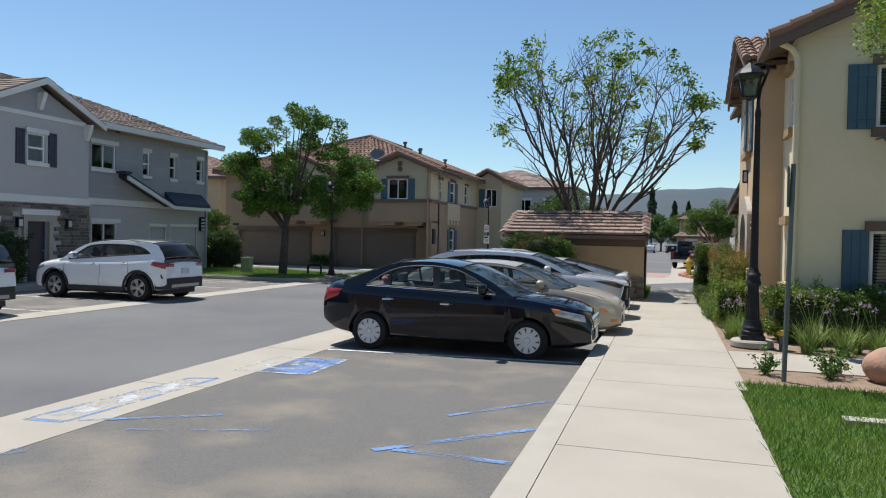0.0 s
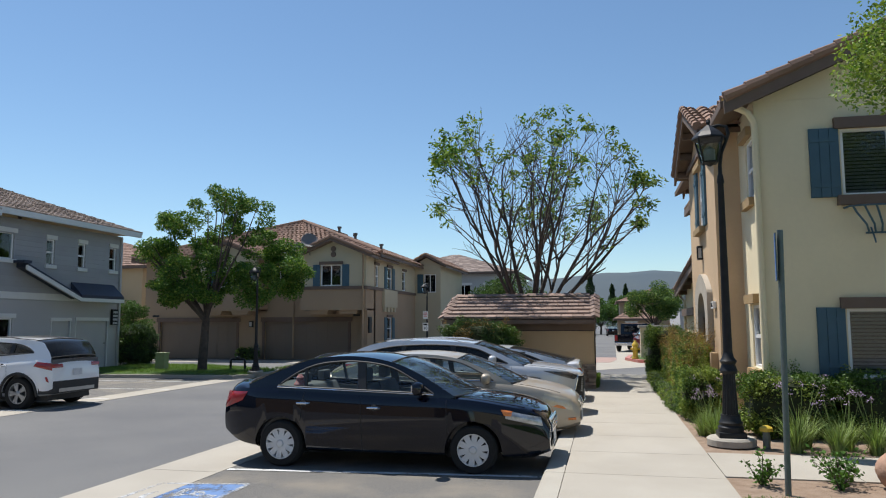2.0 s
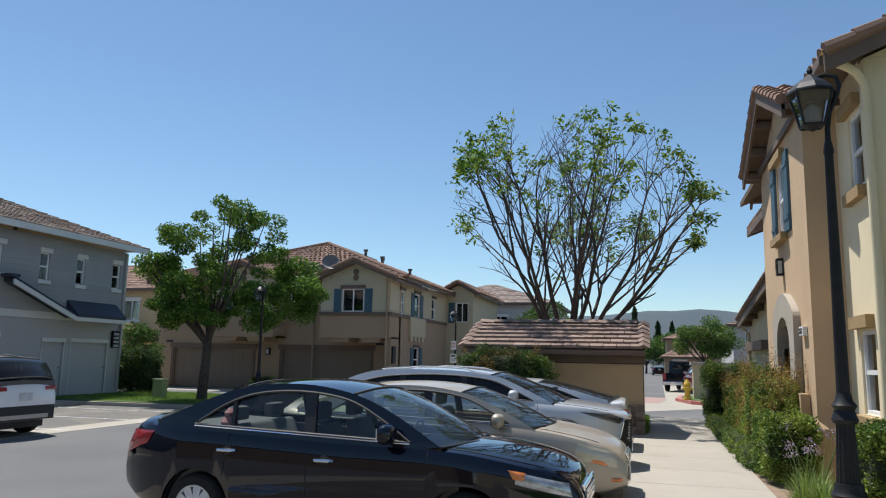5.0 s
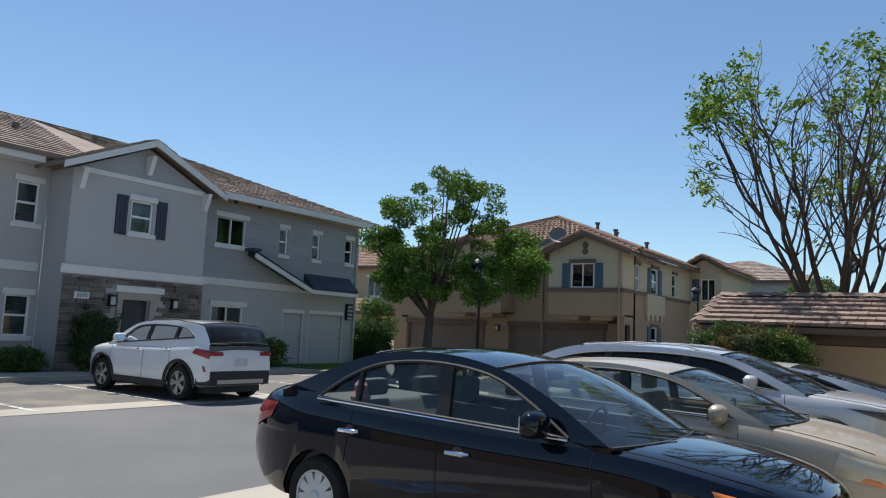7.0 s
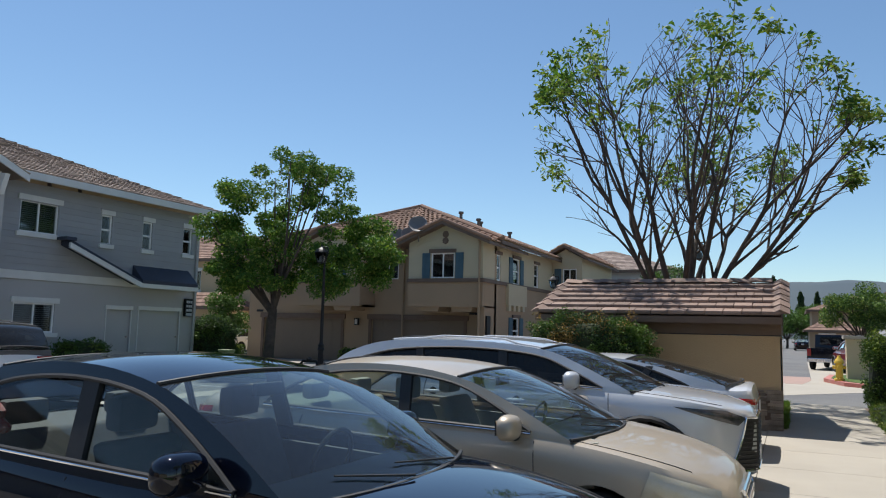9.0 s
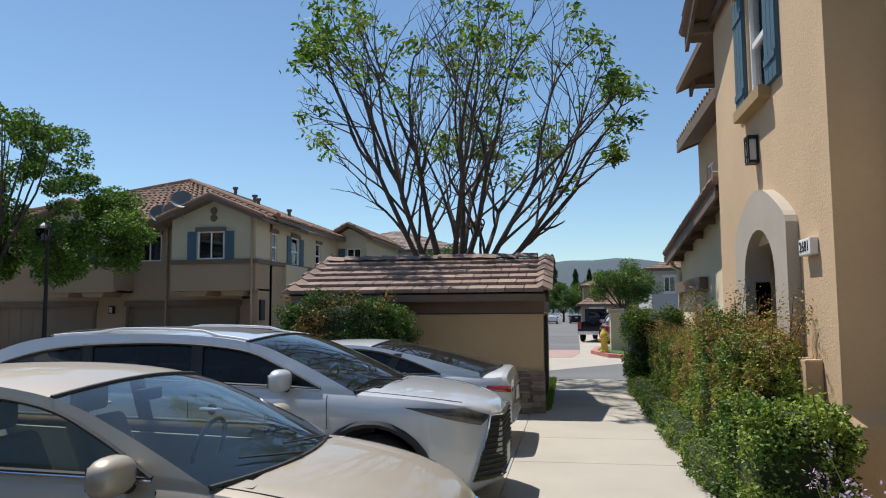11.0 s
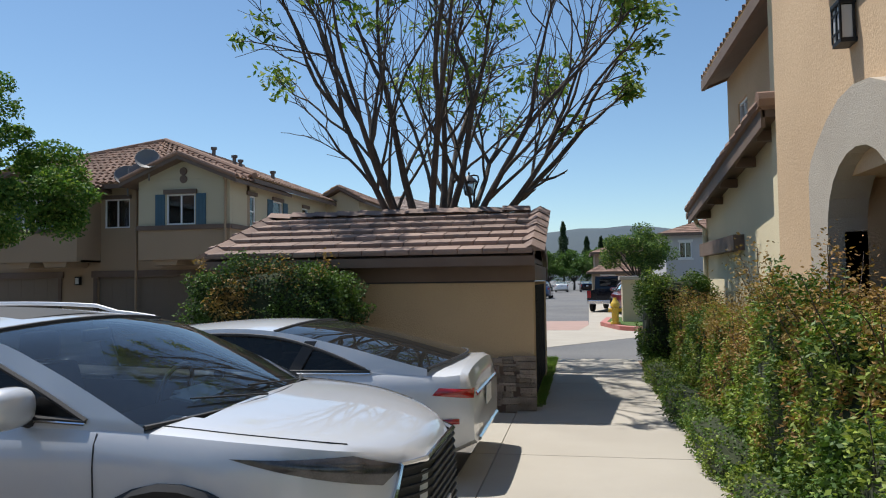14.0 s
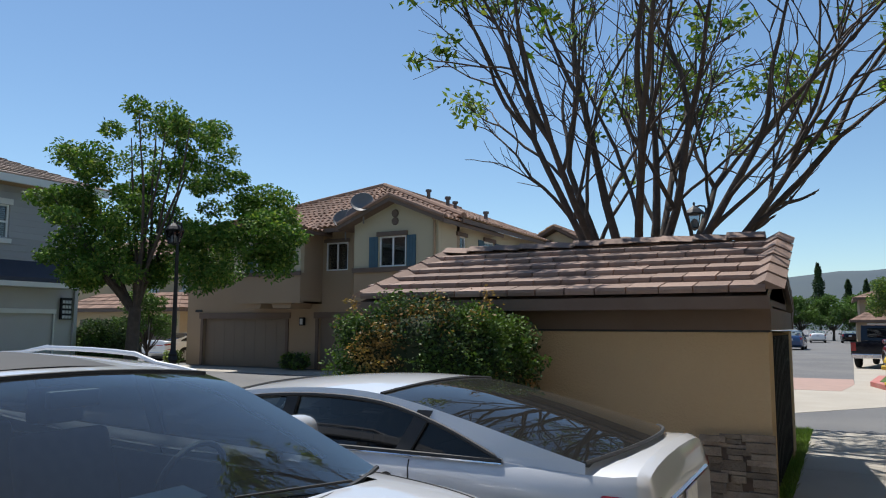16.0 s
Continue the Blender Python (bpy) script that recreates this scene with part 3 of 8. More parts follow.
# blue marks of the accessible stall
zb = ROAD + 0.007
bm = bmesh.new()
bm.faces.new([bm.verts.new((x, y, zb)) for x, y in ((-5.97, 5.10), (-4.91, 5.18), (-4.91, 6.43), (-5.95, 6.27))])
solid("blue_square", bm, "blue_paint", "faded blue square with a white border", "marking", kind="structure")
zw = ROAD + 0.010
for a, b in (((-5.97, 5.10), (-4.91, 5.18)), ((-4.91, 5.18), (-4.91, 6.43)), ((-4.91, 6.43), (-5.95, 6.27)), ((-5.95, 6.27), (-5.97, 5.10))):
    line("square_border", a, b, 0.06, "worn_white", "white painted border line", zw)
# wheelchair sign: wheel arc, body, head
bm = bmesh.new()
arc = [(-5.46 + r * math.sin(a), 5.72 + r * math.cos(a)) for r in (0.28, 0.35) for a in [radians(40 + 260 * i / 18) for i in range(19)]]
vs = [bm.verts.new((x, y, zw)) for x, y in arc]
for i in range(18):
    bm.faces.new((vs[i], vs[i + 1], vs[20 + i], vs[19 + i]))
for (xa, ya), (xb, yb), w in (((-5.46, 5.77), (-5.09, 5.77), 0.09), ((-5.46, 5.77), (-5.46, 6.08), 0.09), ((-5.29, 5.77), (-5.29, 5.98), 0.07), ((-5.06, 5.69), (-5.06, 5.85), 0.16)):
    d = (Vector((xb, yb, 0)) - Vector((xa, ya, 0))).normalized().cross(Vector((0, 0, 1))) * w / 2
    bm.faces.new([bm.verts.new((p[0], p[1], zw + 0.001)) for p in ((xa + d.x, ya + d.y), (xb + d.x, yb + d.y), (xb - d.x, yb - d.y), (xa - d.x, ya - d.y))])
for f in bm.faces:
    if f.normal.z < 0:
        f.normal_flip()
solid("wheelchair_sign", bm, "worn_white", "worn white wheelchair symbol on blue paint", "marking", kind="structure")
for a, b, w, m in (((-1.60, 2.42), (-2.66, 2.44), 0.09, "worn_blue"), ((-1.56, 3.61), (-2.81, 2.36), 0.09, "worn_blue"), ((-1.50, 5.01), (-2.55, 3.76), 0.06, "worn_blue"),
                   ((-6.36, 2.12), (-6.16, 4.39), 0.07, "worn_blue"), ((-6.16, 4.39), (-5.83, 4.53), 0.07, "worn_blue"), ((-6.36, 2.12), (-5.93, 2.17), 0.09, "worn_blue"), ((-5.93, 2.17), (-5.83, 4.53), 0.06, "worn_blue"),
                   ((-6.14, 2.30), (-6.0, 4.30), 0.24, "worn_white"), ((-5.85, 2.25), (-4.70, 2.95), 0.07, "worn_blue"), ((-5.2, 2.15), (-3.9, 2.62), 0.05, "worn_blue"), ((-5.75, 0.95), (-5.55, 1.35), 0.16, "worn_blue")):
    line("edge_mark", a, b, w, m, "faded painted mark on the gutter edge", zb + 0.003)

# far hills; the blue of distance haze is painted into their colour
verts, faces = [], []
n = 90
for i in range(n + 1):
    a = radians(-80 + 160 * i / n)
    h = 60 + 18 * noise.noise(Vector((i * 0.10, 3.1, 0))) + 10 * noise.noise(Vector((i * 0.35, 7.7, 0)))
    h *= 0.45 + 0.55 * math.exp(-((math.degrees(a) - 4) / 16) ** 2)
    for r, z in ((760, -1), (820, h * 0.45), (900, h * 0.9), (960, h)):
        verts.append((math.sin(a) * r, math.cos(a) * r, z + 4 * noise.noise(Vector((i * 0.8, r * 0.05, 1))) * (z > 0)))
for i in range(n):
    for k in range(3):
        b = i * 4 + k
        faces.append((b, b + 4, b + 5, b + 1))
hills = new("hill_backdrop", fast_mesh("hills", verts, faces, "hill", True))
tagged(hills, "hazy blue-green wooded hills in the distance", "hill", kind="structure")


# ---- trash enclosure with tiled roof ----
shed = thing("trash_enclosure", (-3.1, 20.4, 0), "tan stucco enclosure with brown flat-tiled gable roof", "enclosure")
X0, X1, Y0, Y1 = -5.05, -1.08, 18.66, 22.0
part("wall_front", box(X0, X1, Y0, Y0 + 0.2, -0.1, 1.54), "shed", shed)
part("wall_back", box(X0, X1, Y1 - 0.2, Y1, -0.1, 1.54), "shed", shed)
part("wall_side", box(X0, X0 + 0.2, Y0 + 0.2, Y1 - 0.2, -0.1, 1.54), "shed", shed)
part("gate_post", box(X1 - 0.2, X1, Y0 + 0.2, Y0 + 0.45, -0.1, 1.54), "shed", shed)
part("gate_post", box(X1 - 0.2, X1, Y1 - 0.45, Y1 - 0.2, -0.1, 1.54), "shed", shed)
gate = part("gate", box(X1 - 0.06, X1 - 0.03, Y0 + 0.46, Y1 - 0.46, 0.12, 1.48), "black_metal", shed, "dark green metal gate")
for i in range(14):
    yy = Y0 + 0.5 + i * (Y1 - Y0 - 1.0) / 13
    part("bar", box(X1 - 0.03, X1 - 0.005, yy - 0.012, yy + 0.012, 0.1, 1.5), "black_metal", gate)
part("beam", box(X0 - 0.02, X1 + 0.03, Y0 - 0.03, Y0 + 0.17, 1.56, 1.78), "brown_trim", shed)
part("beam", box(X0 - 0.02, X1 + 0.03, Y1 - 0.17, Y1 + 0.03, 1.56, 1.78), "brown_trim", shed)
part("beam", box(X1 - 0.14, X1 + 0.02, Y0 + 0.17, Y1 - 0.17, 1.56, 1.76), "brown_trim", shed)
part("shadow_line", box(X0 - 0.012, X1 + 0.02, Y0 - 0.022, Y0 + 0.1, 1.542, 1.56), "ink", shed)
RZ, EZ, EY = 2.50, 1.85, 18.30
RY = 20.33
for i in range(8):
    xx = X0 + 0.25 + i * 0.5
    part("rafter_tail", prism([(EY + 0.06, EZ - 0.10), (EY + 0.06, EZ - 0.02), (Y0 + 0.1, EZ + 0.12), (Y0 + 0.1, EZ + 0.0)], "x", xx - 0.04, xx + 0.04), "brown_trim", shed)
part("roof_deck", roof_plane([(-5.20, EY, EZ), (-1.05, EY, EZ), (-1.05, RY, RZ), (-5.20, RY, RZ)], 0.06), "brown_trim", shed)
part("roof_deck", roof_plane([(-1.05, 2 * RY - EY, EZ), (-5.20, 2 * RY - EY, EZ), (-5.20, RY, RZ), (-1.05, RY, RZ)], 0.06), "brown_trim", shed)
for gx in (-5.02, -1.28):
    part("gable_wall", prism([(Y0 + 0.02, 1.80), (Y1 - 0.02, 1.80), (RY, RZ - 0.10)], "x", gx, gx + 0.16), "brown_trim", shed)
part("fascia", box(-5.22, -1.03, EY - 0.02, EY + 0.02, EZ - 0.11, EZ + 0.0), "brown_trim", shed)
part("barge_board", prism([(EY, EZ - 0.12), (EY, EZ), (RY, RZ), (2 * RY - EY, EZ), (2 * RY - EY, EZ - 0.12), (RY, RZ - 0.12)], "x", -1.09, -1.055), "brown_trim", shed)
part("gable_panel", prism([(Y0, 1.86), (Y1, 1.86), (RY, RZ - 0.12)], "x", -1.2, -1.12), "brown_trim", shed)


# ---- grey house ----
GX = -20.25
grey = thing("grey_house", (-26, 16, 0), "grey two-storey house with stone-clad porch and brown tile roof", "house")
T = 0.22
def hole(u0, u1, z0, z1):
    return (u0, u1, z0, z1)
porch_holes = [(15.12, 15.98, -0.05, 1.97), (15.16, 15.86, 3.90, 4.84)]
part("wall", wall("x", GX, 13.4, 17.77, -0.1, 5.42, -T, porch_holes), "grey", grey)
part("gable_wall", prism([(13.4, 5.422), (17.77, 5.422), (15.58, 6.42)], "x", GX, GX - T), "siding", grey)
part("wall", box(GX - 1.2, GX - T - 0.004, 13.4, 13.6, -0.1, 5.42), "grey", grey)
part("wall", box(GX - 1.2, GX - T - 0.004, 17.57, 17.77, -0.1, 5.42), "grey", grey)
LX, RX_ = -21.45, -21.1
part("wall", wall("x", LX, 2.0, 13.396, -0.1, 5.5, -T, [(12.55, 13.2, 0.85, 1.95), (12.55, 13.15, 3.88, 5.0), (6, 7, 3.88, 5.0), (6, 7, 0.85, 1.95)]), "grey", grey)
rh = [(18.86, 20.19, 1.12, 2.0), (18.82, 20.06, 4.06, 5.0), (21.61, 22.03, 4.0, 4.96), (23.30, 23.72, 4.0, 4.97), (25.17, 25.61, 4.03, 5.0), (22.05, 23.03, -0.05, 1.9), (23.36, 25.22, -0.05, 1.92)]
part("wall", wall("x", RX_, 17.774, 26.0, -0.1, 2.65, -T, rh), "grey", grey)
part("wall", wall("x", RX_, 17.774, 26.0, 2.654, 5.5, -T, rh), "grey", grey)
part("wall", box(-34, RX_ - T, 25.78, 26.0, -0.1, 5.5), "grey", grey)
part("wall", box(-34, -21.9, 2.0, 2.2, -0.1, 5.5), "grey", grey)
# lap siding boards of the upper storey
z = 2.93
while z < 5.35:
    cuts = sorted([h for h in rh if h[2] < z + 0.1 and h[3] > z + 0.08 and h[2] > 2.5], key=lambda h: h[0])
    u = 17.78
    for h in cuts + [(26.0, 0, 0, 0)]:
        if h[0] - u > 0.05:
            part("siding_board", prism([(RX_ + 0.006, z), (RX_ + 0.030, z), (RX_ + 0.012, z + 0.185), (RX_ + 0.006, z + 0.185)], "y", u, h[0] - 0.005), "siding", grey)
        u = h[1] + 0.005
    z += 0.185
for (p, a, b, z) in ((GX, 13.3, 17.82, 2.58), (LX, 2.0, 13.29, 2.60), (RX_, 17.83, 26.03, 2.68)):
    part("belt_trim", slab_on("x", p + 0.004, 1, a, b, z, z + 0.24, 0.05), "white", grey)
part("gable_band", slab_on("x", GX + 0.004, 1, 13.6, 17.6, 5.36, 5.50, 0.04), "white", grey)
window(grey, "x", GX, 1, 15.16, 15.86, 3.90, 4.84, split="h", trim="white", blind=True)
shutter(grey, "x", GX, 1, 14.70, 15.04, 3.80, 4.93, "navy")
shutter(grey, "x", GX, 1, 15.98, 16.32, 3.80, 4.93, "navy")
window(grey, "x", LX, 1, 12.55, 13.15, 3.88, 5.0, split="h", trim="white", blind=True)
window(grey, "x", LX, 1, 12.55, 13.2, 0.85, 1.95, split="h", trim="white", blind=True)
window(grey, "x", LX, 1, 6, 7, 3.88, 5.0, split="h", trim="white", blind=True)
window(grey, "x", LX, 1, 6, 7, 0.85, 1.95, split="h", trim="white", blind=True)
window(grey, "x", RX_, 1, 18.82, 20.06, 4.06, 5.0, trim="white", blind=True)
window(grey, "x", RX_, 1, 18.86, 20.19, 1.12, 2.0, trim="white", blind=True)
for h in rh[2:5]:
    window(grey, "x", RX_, 1, *h, split="h", trim="white", trim_w=0.06, blind=True)
d = part("front_door", slab_on("x", GX - 0.16, 1, 15.12, 15.98, -0.02, 1.97, 0.05), "door", grey, "dark front door with white surround")
part("door_panel", slab_on("x", GX - 0.11, 1, 15.24, 15.86, 0.2, 0.90, 0.012), "door", d)
part("door_panel", slab_on("x", GX - 0.11, 1, 15.24, 15.86, 1.05, 1.85, 0.012), "door", d)
part("handle", tube([(GX - 0.10, 15.92, 1.0), (GX - 0.05, 15.92, 1.0), (GX - 0.05, 15.82, 1.0)], 0.012), "chrome", d)
part("door_surround", slab_on("x", GX + 0.06, 1, 14.88, 16.40, 2.18, 2.36, 0.06), "white", grey)
part("door_surround", slab_on("x", GX + 0.06, 1, 14.95, 16.30, 1.97, 2.18, 0.04), "arch", grey)
part("door_surround", slab_on("x", GX, 1, 15.985, 16.14, 0, 1.968, 0.09), "arch", grey)
part("door_surround", slab_on("x", GX, 1, 14.96, 15.115, 0, 1.968, 0.09), "arch", grey)
for a, b, top in ((22.05, 23.03, 1.9), (23.36, 25.22, 1.92)):
    d = part("utility_door", slab_on("x", RX_ - 0.10, 1, a, b, -0.05, top, 0.04), "grey", grey, "grey utility door with white head trim")
    part("head_trim", slab_on("x", RX_ + 0.004, 1, a - 0.06, b + 0.06, top, top + 0.13, 0.05), "white", d)
    part("jamb", slab_on("x", RX_ + 0.004, 1, a - 0.03, a, -0.05, top, 0.03), "white", d)
    part("jamb", slab_on("x", RX_ + 0.004, 1, b, b + 0.03, -0.05, top, 0.03), "white", d)
    part("handle", lathe([(0.03, 0), (0.03, 0.05)], 8, "x", (RX_ - 0.06, b - 0.12, 1.0)), "chrome", d)
meter = part("meter_panel", slab_on("x", RX_ + 0.034, 1, 25.38, 25.72, 1.75, 2.40, 0.10), "black_metal", grey, "dark meter panel")
for i in range(3):
    for j in range(4):
        part("number_plate", slab_on("x", RX_ + 0.136, 1, 25.41 + i * 0.10, 25.49 + i * 0.10, 1.78 + j * 0.15, 1.87 + j * 0.15, 0.01), "blind", meter)
# lean-to canopy with a sloped wing
part("canopy_slope", prism([(20.2, 3.95), (22.95, 2.90), (22.95, 2.76), (20.2, 3.79)], "x", RX_ + 0.04, RX_ + 0.5), "navy", grey, "dark sloping canopy roof")
part("canopy_slope_trim", prism([(20.12, 3.86), (22.95, 2.80), (25.5, 2.80), (25.5, 2.66), (22.9, 2.66), (20.12, 3.70)], "x", RX_ + 0.50, RX_ + 0.58), "white", grey)
part("canopy_roof", prism([(RX_ + 0.03, 3.42), (RX_ + 0.55, 2.92), (RX_ + 0.55, 2.81), (RX_ + 0.03, 2.81)], "y", 22.96, 25.5), "navy", grey, "dark low canopy roof")
part("canopy_cap", box(RX_ + 0.03, RX_ + 0.55, 20.0, 20.35, 3.93, 4.03), "navy", grey)
# porch gable roof, brackets and main hip roof
AP, GE = (15.58, 6.68), 5.50
for y0, z0 in ((12.95, GE), (18.20, GE)):
    a = [(GX + 0.36, y0, z0), (GX + 0.36, AP[0], AP[1]), (GX - 5, AP[0], AP[1]), (GX - 5, y0, z0)]
    part("roof_deck", roof_plane(a, 0.10), "grey_tile", grey)
    part("barge_board", prism([(y0, z0 - 0.20), (y0, z0 - 0.02), (AP[0], AP[1] - 0.02), (AP[0], AP[1] - 0.22)], "x", GX + 0.33, GX + 0.39), "white", grey)
for yy, zz in ((13.6, 5.42), (15.58, 6.18), (17.6, 5.42)):
    part("bracket", prism([(GX + 0.004, zz), (GX + 0.32, zz), (GX + 0.28, zz - 0.14), (GX + 0.12, zz - 0.55), (GX + 0.004, zz - 0.55)], "y", yy - 0.07, yy + 0.07), "white", grey)
part("eave_board", box(GX - 0.2, RX_ + 0.55, 18.21, 26.4, 5.52, 5.73), "white", grey)
part("eave_board", box(LX - 0.2, LX + 0.6, 2.0, 12.94, 5.50, 5.71), "white", grey)
e, rx, ze, zr = RX_ + 0.55, -26.8, 5.76, 8.1
part("roof_deck", roof_plane([(e, 18.0, ze), (e, 26.6, ze), (rx, 21.0, zr), (rx, 15, zr)], 0.1), "grey_tile", grey)
part("roof_deck", roof_plane([(LX + 0.65, 1.5, ze), (LX + 0.65, 14.5, ze), (rx, 15.0, zr), (rx, 6.0, zr)], 0.1), "grey_tile", grey)
part("roof_deck", roof_plane([(LX + 0.65, 14.5, ze), (e, 18.0, ze), (rx, 15.0, zr)], 0.1), "grey_tile", grey)
part("roof_deck", roof_plane([(e, 26.6, ze), (-33, 26.6, ze), (rx, 21.0, zr)], 0.1), "grey_tile", grey)
part("roof_deck", roof_plane([(-33, 26.6, ze), (-33, 1.5, ze), (rx, 6.0, zr), (rx, 21.0, zr)], 0.1), "grey_tile", grey)
part("roof_deck", roof_plane([(-33, 1.5, ze), (LX + 0.65, 1.5, ze), (rx, 6.0, zr)], 0.1), "grey_tile", grey)
tile_field("roof_tiles", [((e, 18.0, ze), (e, 26.6, ze), (rx, 21.0, zr), (rx, 15, zr)),
                          ((LX + 0.65, 1.5, ze), (LX + 0.65, 14.5, ze), (rx, 15.0, zr), (rx, 6.0, zr)),
                          ((GX + 0.36, 18.20, GE), (GX - 5, 18.20, GE), (GX - 5, AP[0], AP[1]), (GX + 0.36, AP[0], AP[1])),
                          ((GX - 5, 12.95, GE), (GX + 0.36, 12.95, GE), (GX + 0.36, AP[0], AP[1]), (GX - 5, AP[0], AP[1]))], "grey_tile", grey, tw=0.30, th=0.36)
for yy, xx, zz, h in ((13.3, -23.6, 6.35, 0.7), (14.1, -24.6, 6.8, 0.45), (16.3, -24.6, 6.8, 0.7), (18.3, -24.0, 6.6, 0.45), (20.9, -22.8, 6.15, 0.3), (21.9, -22.6, 6.1, 0.3)):
    part("roof_vent", lathe([(0.07, zz - 0.3), (0.07, zz + h - 0.12), (0.11, zz + h - 0.12), (0.11, zz + h)], 10, "z", (xx, yy, 0)), "vent_metal", grey)
part("downspout", box(RX_ + 0.03, RX_ + 0.10, 25.82, 25.92, 0, 5.45), "grey", grey)
sconces = ((14.77, 1.92), (16.77, 1.92))
for yy, zz in sconces:
    s = part("wall_lamp", slab_on("x", GX + 0.06, 1, yy - 0.10, yy + 0.10, zz - 0.16, zz + 0.16, 0.12), "black_metal", grey, "dark wall lamp with milky panes")
    part("lamp_pane", slab_on("x", GX + 0.182, 1, yy - 0.07, yy + 0.07, zz - 0.12, zz + 0.10, 0.006), "lamp_glass", s)
n = part("house_number", slab_on("x", GX + 0.07, 1, 13.70, 14.12, 1.92, 2.10, 0.03), "white", grey, "white house number plate")


def lettering(parent, text, size, mat, m):
    """Raised writing from the built-in font."""
    cu = bpy.data.curves.new("text", "FONT")
    cu.body, cu.size, cu.extrude, cu.align_x, cu.align_y = text, size, 0.002, "CENTER", "CENTER"
    tmp = bpy.data.objects.new("text", cu)
    me = bpy.data.meshes.new_from_object(tmp)
    bpy.data.objects.remove(tmp)
    me.transform(Matrix.Translation(-chain_offset(parent)) @ m)
    me.materials.append(M[mat])
    ob = new("lettering", me)
    ob.parent = parent
    return ob


lettering(n, "2693", 0.15, "ink", Matrix.Translation((GX + 0.103, 13.91, 2.01)) @ pose(0, 0, 0, 90, 0, 90))
# stone cladding of the porch, course by course
verts, faces = [], []
rnd = random.Random(5)
z = -0.05
while z < 2.52:
    h = rnd.choice((0.09, 0.11, 0.14))
    y = 13.38
    while y < 17.77:
        w = rnd.uniform(0.22, 0.5)
        y1 = min(y + w, 17.79)
        clear = (y1 < 14.95 or y > 16.15 or z > 2.36)
        if clear and not (z > 2.52):
            d = rnd.uniform(0.03, 0.075)
            b = len(verts)
            for dx in (0.0, d):
                for yy, zz in ((y + 0.006, z + 0.006), (y1 - 0.006, z + 0.006), (y1 - 0.006, min(z + h, 2.55) - 0.006), (y + 0.006, min(z + h, 2.55) - 0.006)):
                    verts.append(Vector((GX + 0.002 + dx, yy, zz)) - chain_offset(grey))
            faces += [(b + 4, b + 5, b + 6, b + 7), (b, b + 1, b + 5, b + 4), (b + 1, b + 2, b + 6, b + 5), (b + 2, b + 3, b + 7, b + 6), (b + 3, b, b + 4, b + 7)]
        y = y1
    z += h
ob = new("stone_cladding", fast_mesh("stone_cladding", verts, faces, "stone"))
ob.parent = grey
tagged(ob, "grey-brown stacked stone cladding", kind="stuff")


# ---- beige garage house ----
beige = thing("beige_house", (-18, 38, 0), "tan and cream two-storey house with garages and clay tile hip roof", "house")
BY, GY, BX = 33.25, 34.6, -12.45
BZ = 3.60
def tan_cream(axis, plane, u0, u1, z0, z1, thick, holes):
    if z0 < BZ:
        part("wall", wall(axis, plane, u0, u1, z0, BZ, thick, holes), "tan", beige)
    part("wall", wall(axis, plane, u0, u1, BZ + 0.004, z1, thick, holes), "cream", beige)
gh = [(-18.55, -13.85, -0.1, 1.88), (-24.8, -20.2, -0.1, 1.88), (-18.25, -17.2, 3.74, 4.84)]
part("wall", wall("y", GY, -25.8, BX, -0.1, 5.35, T, gh), "tan", beige)
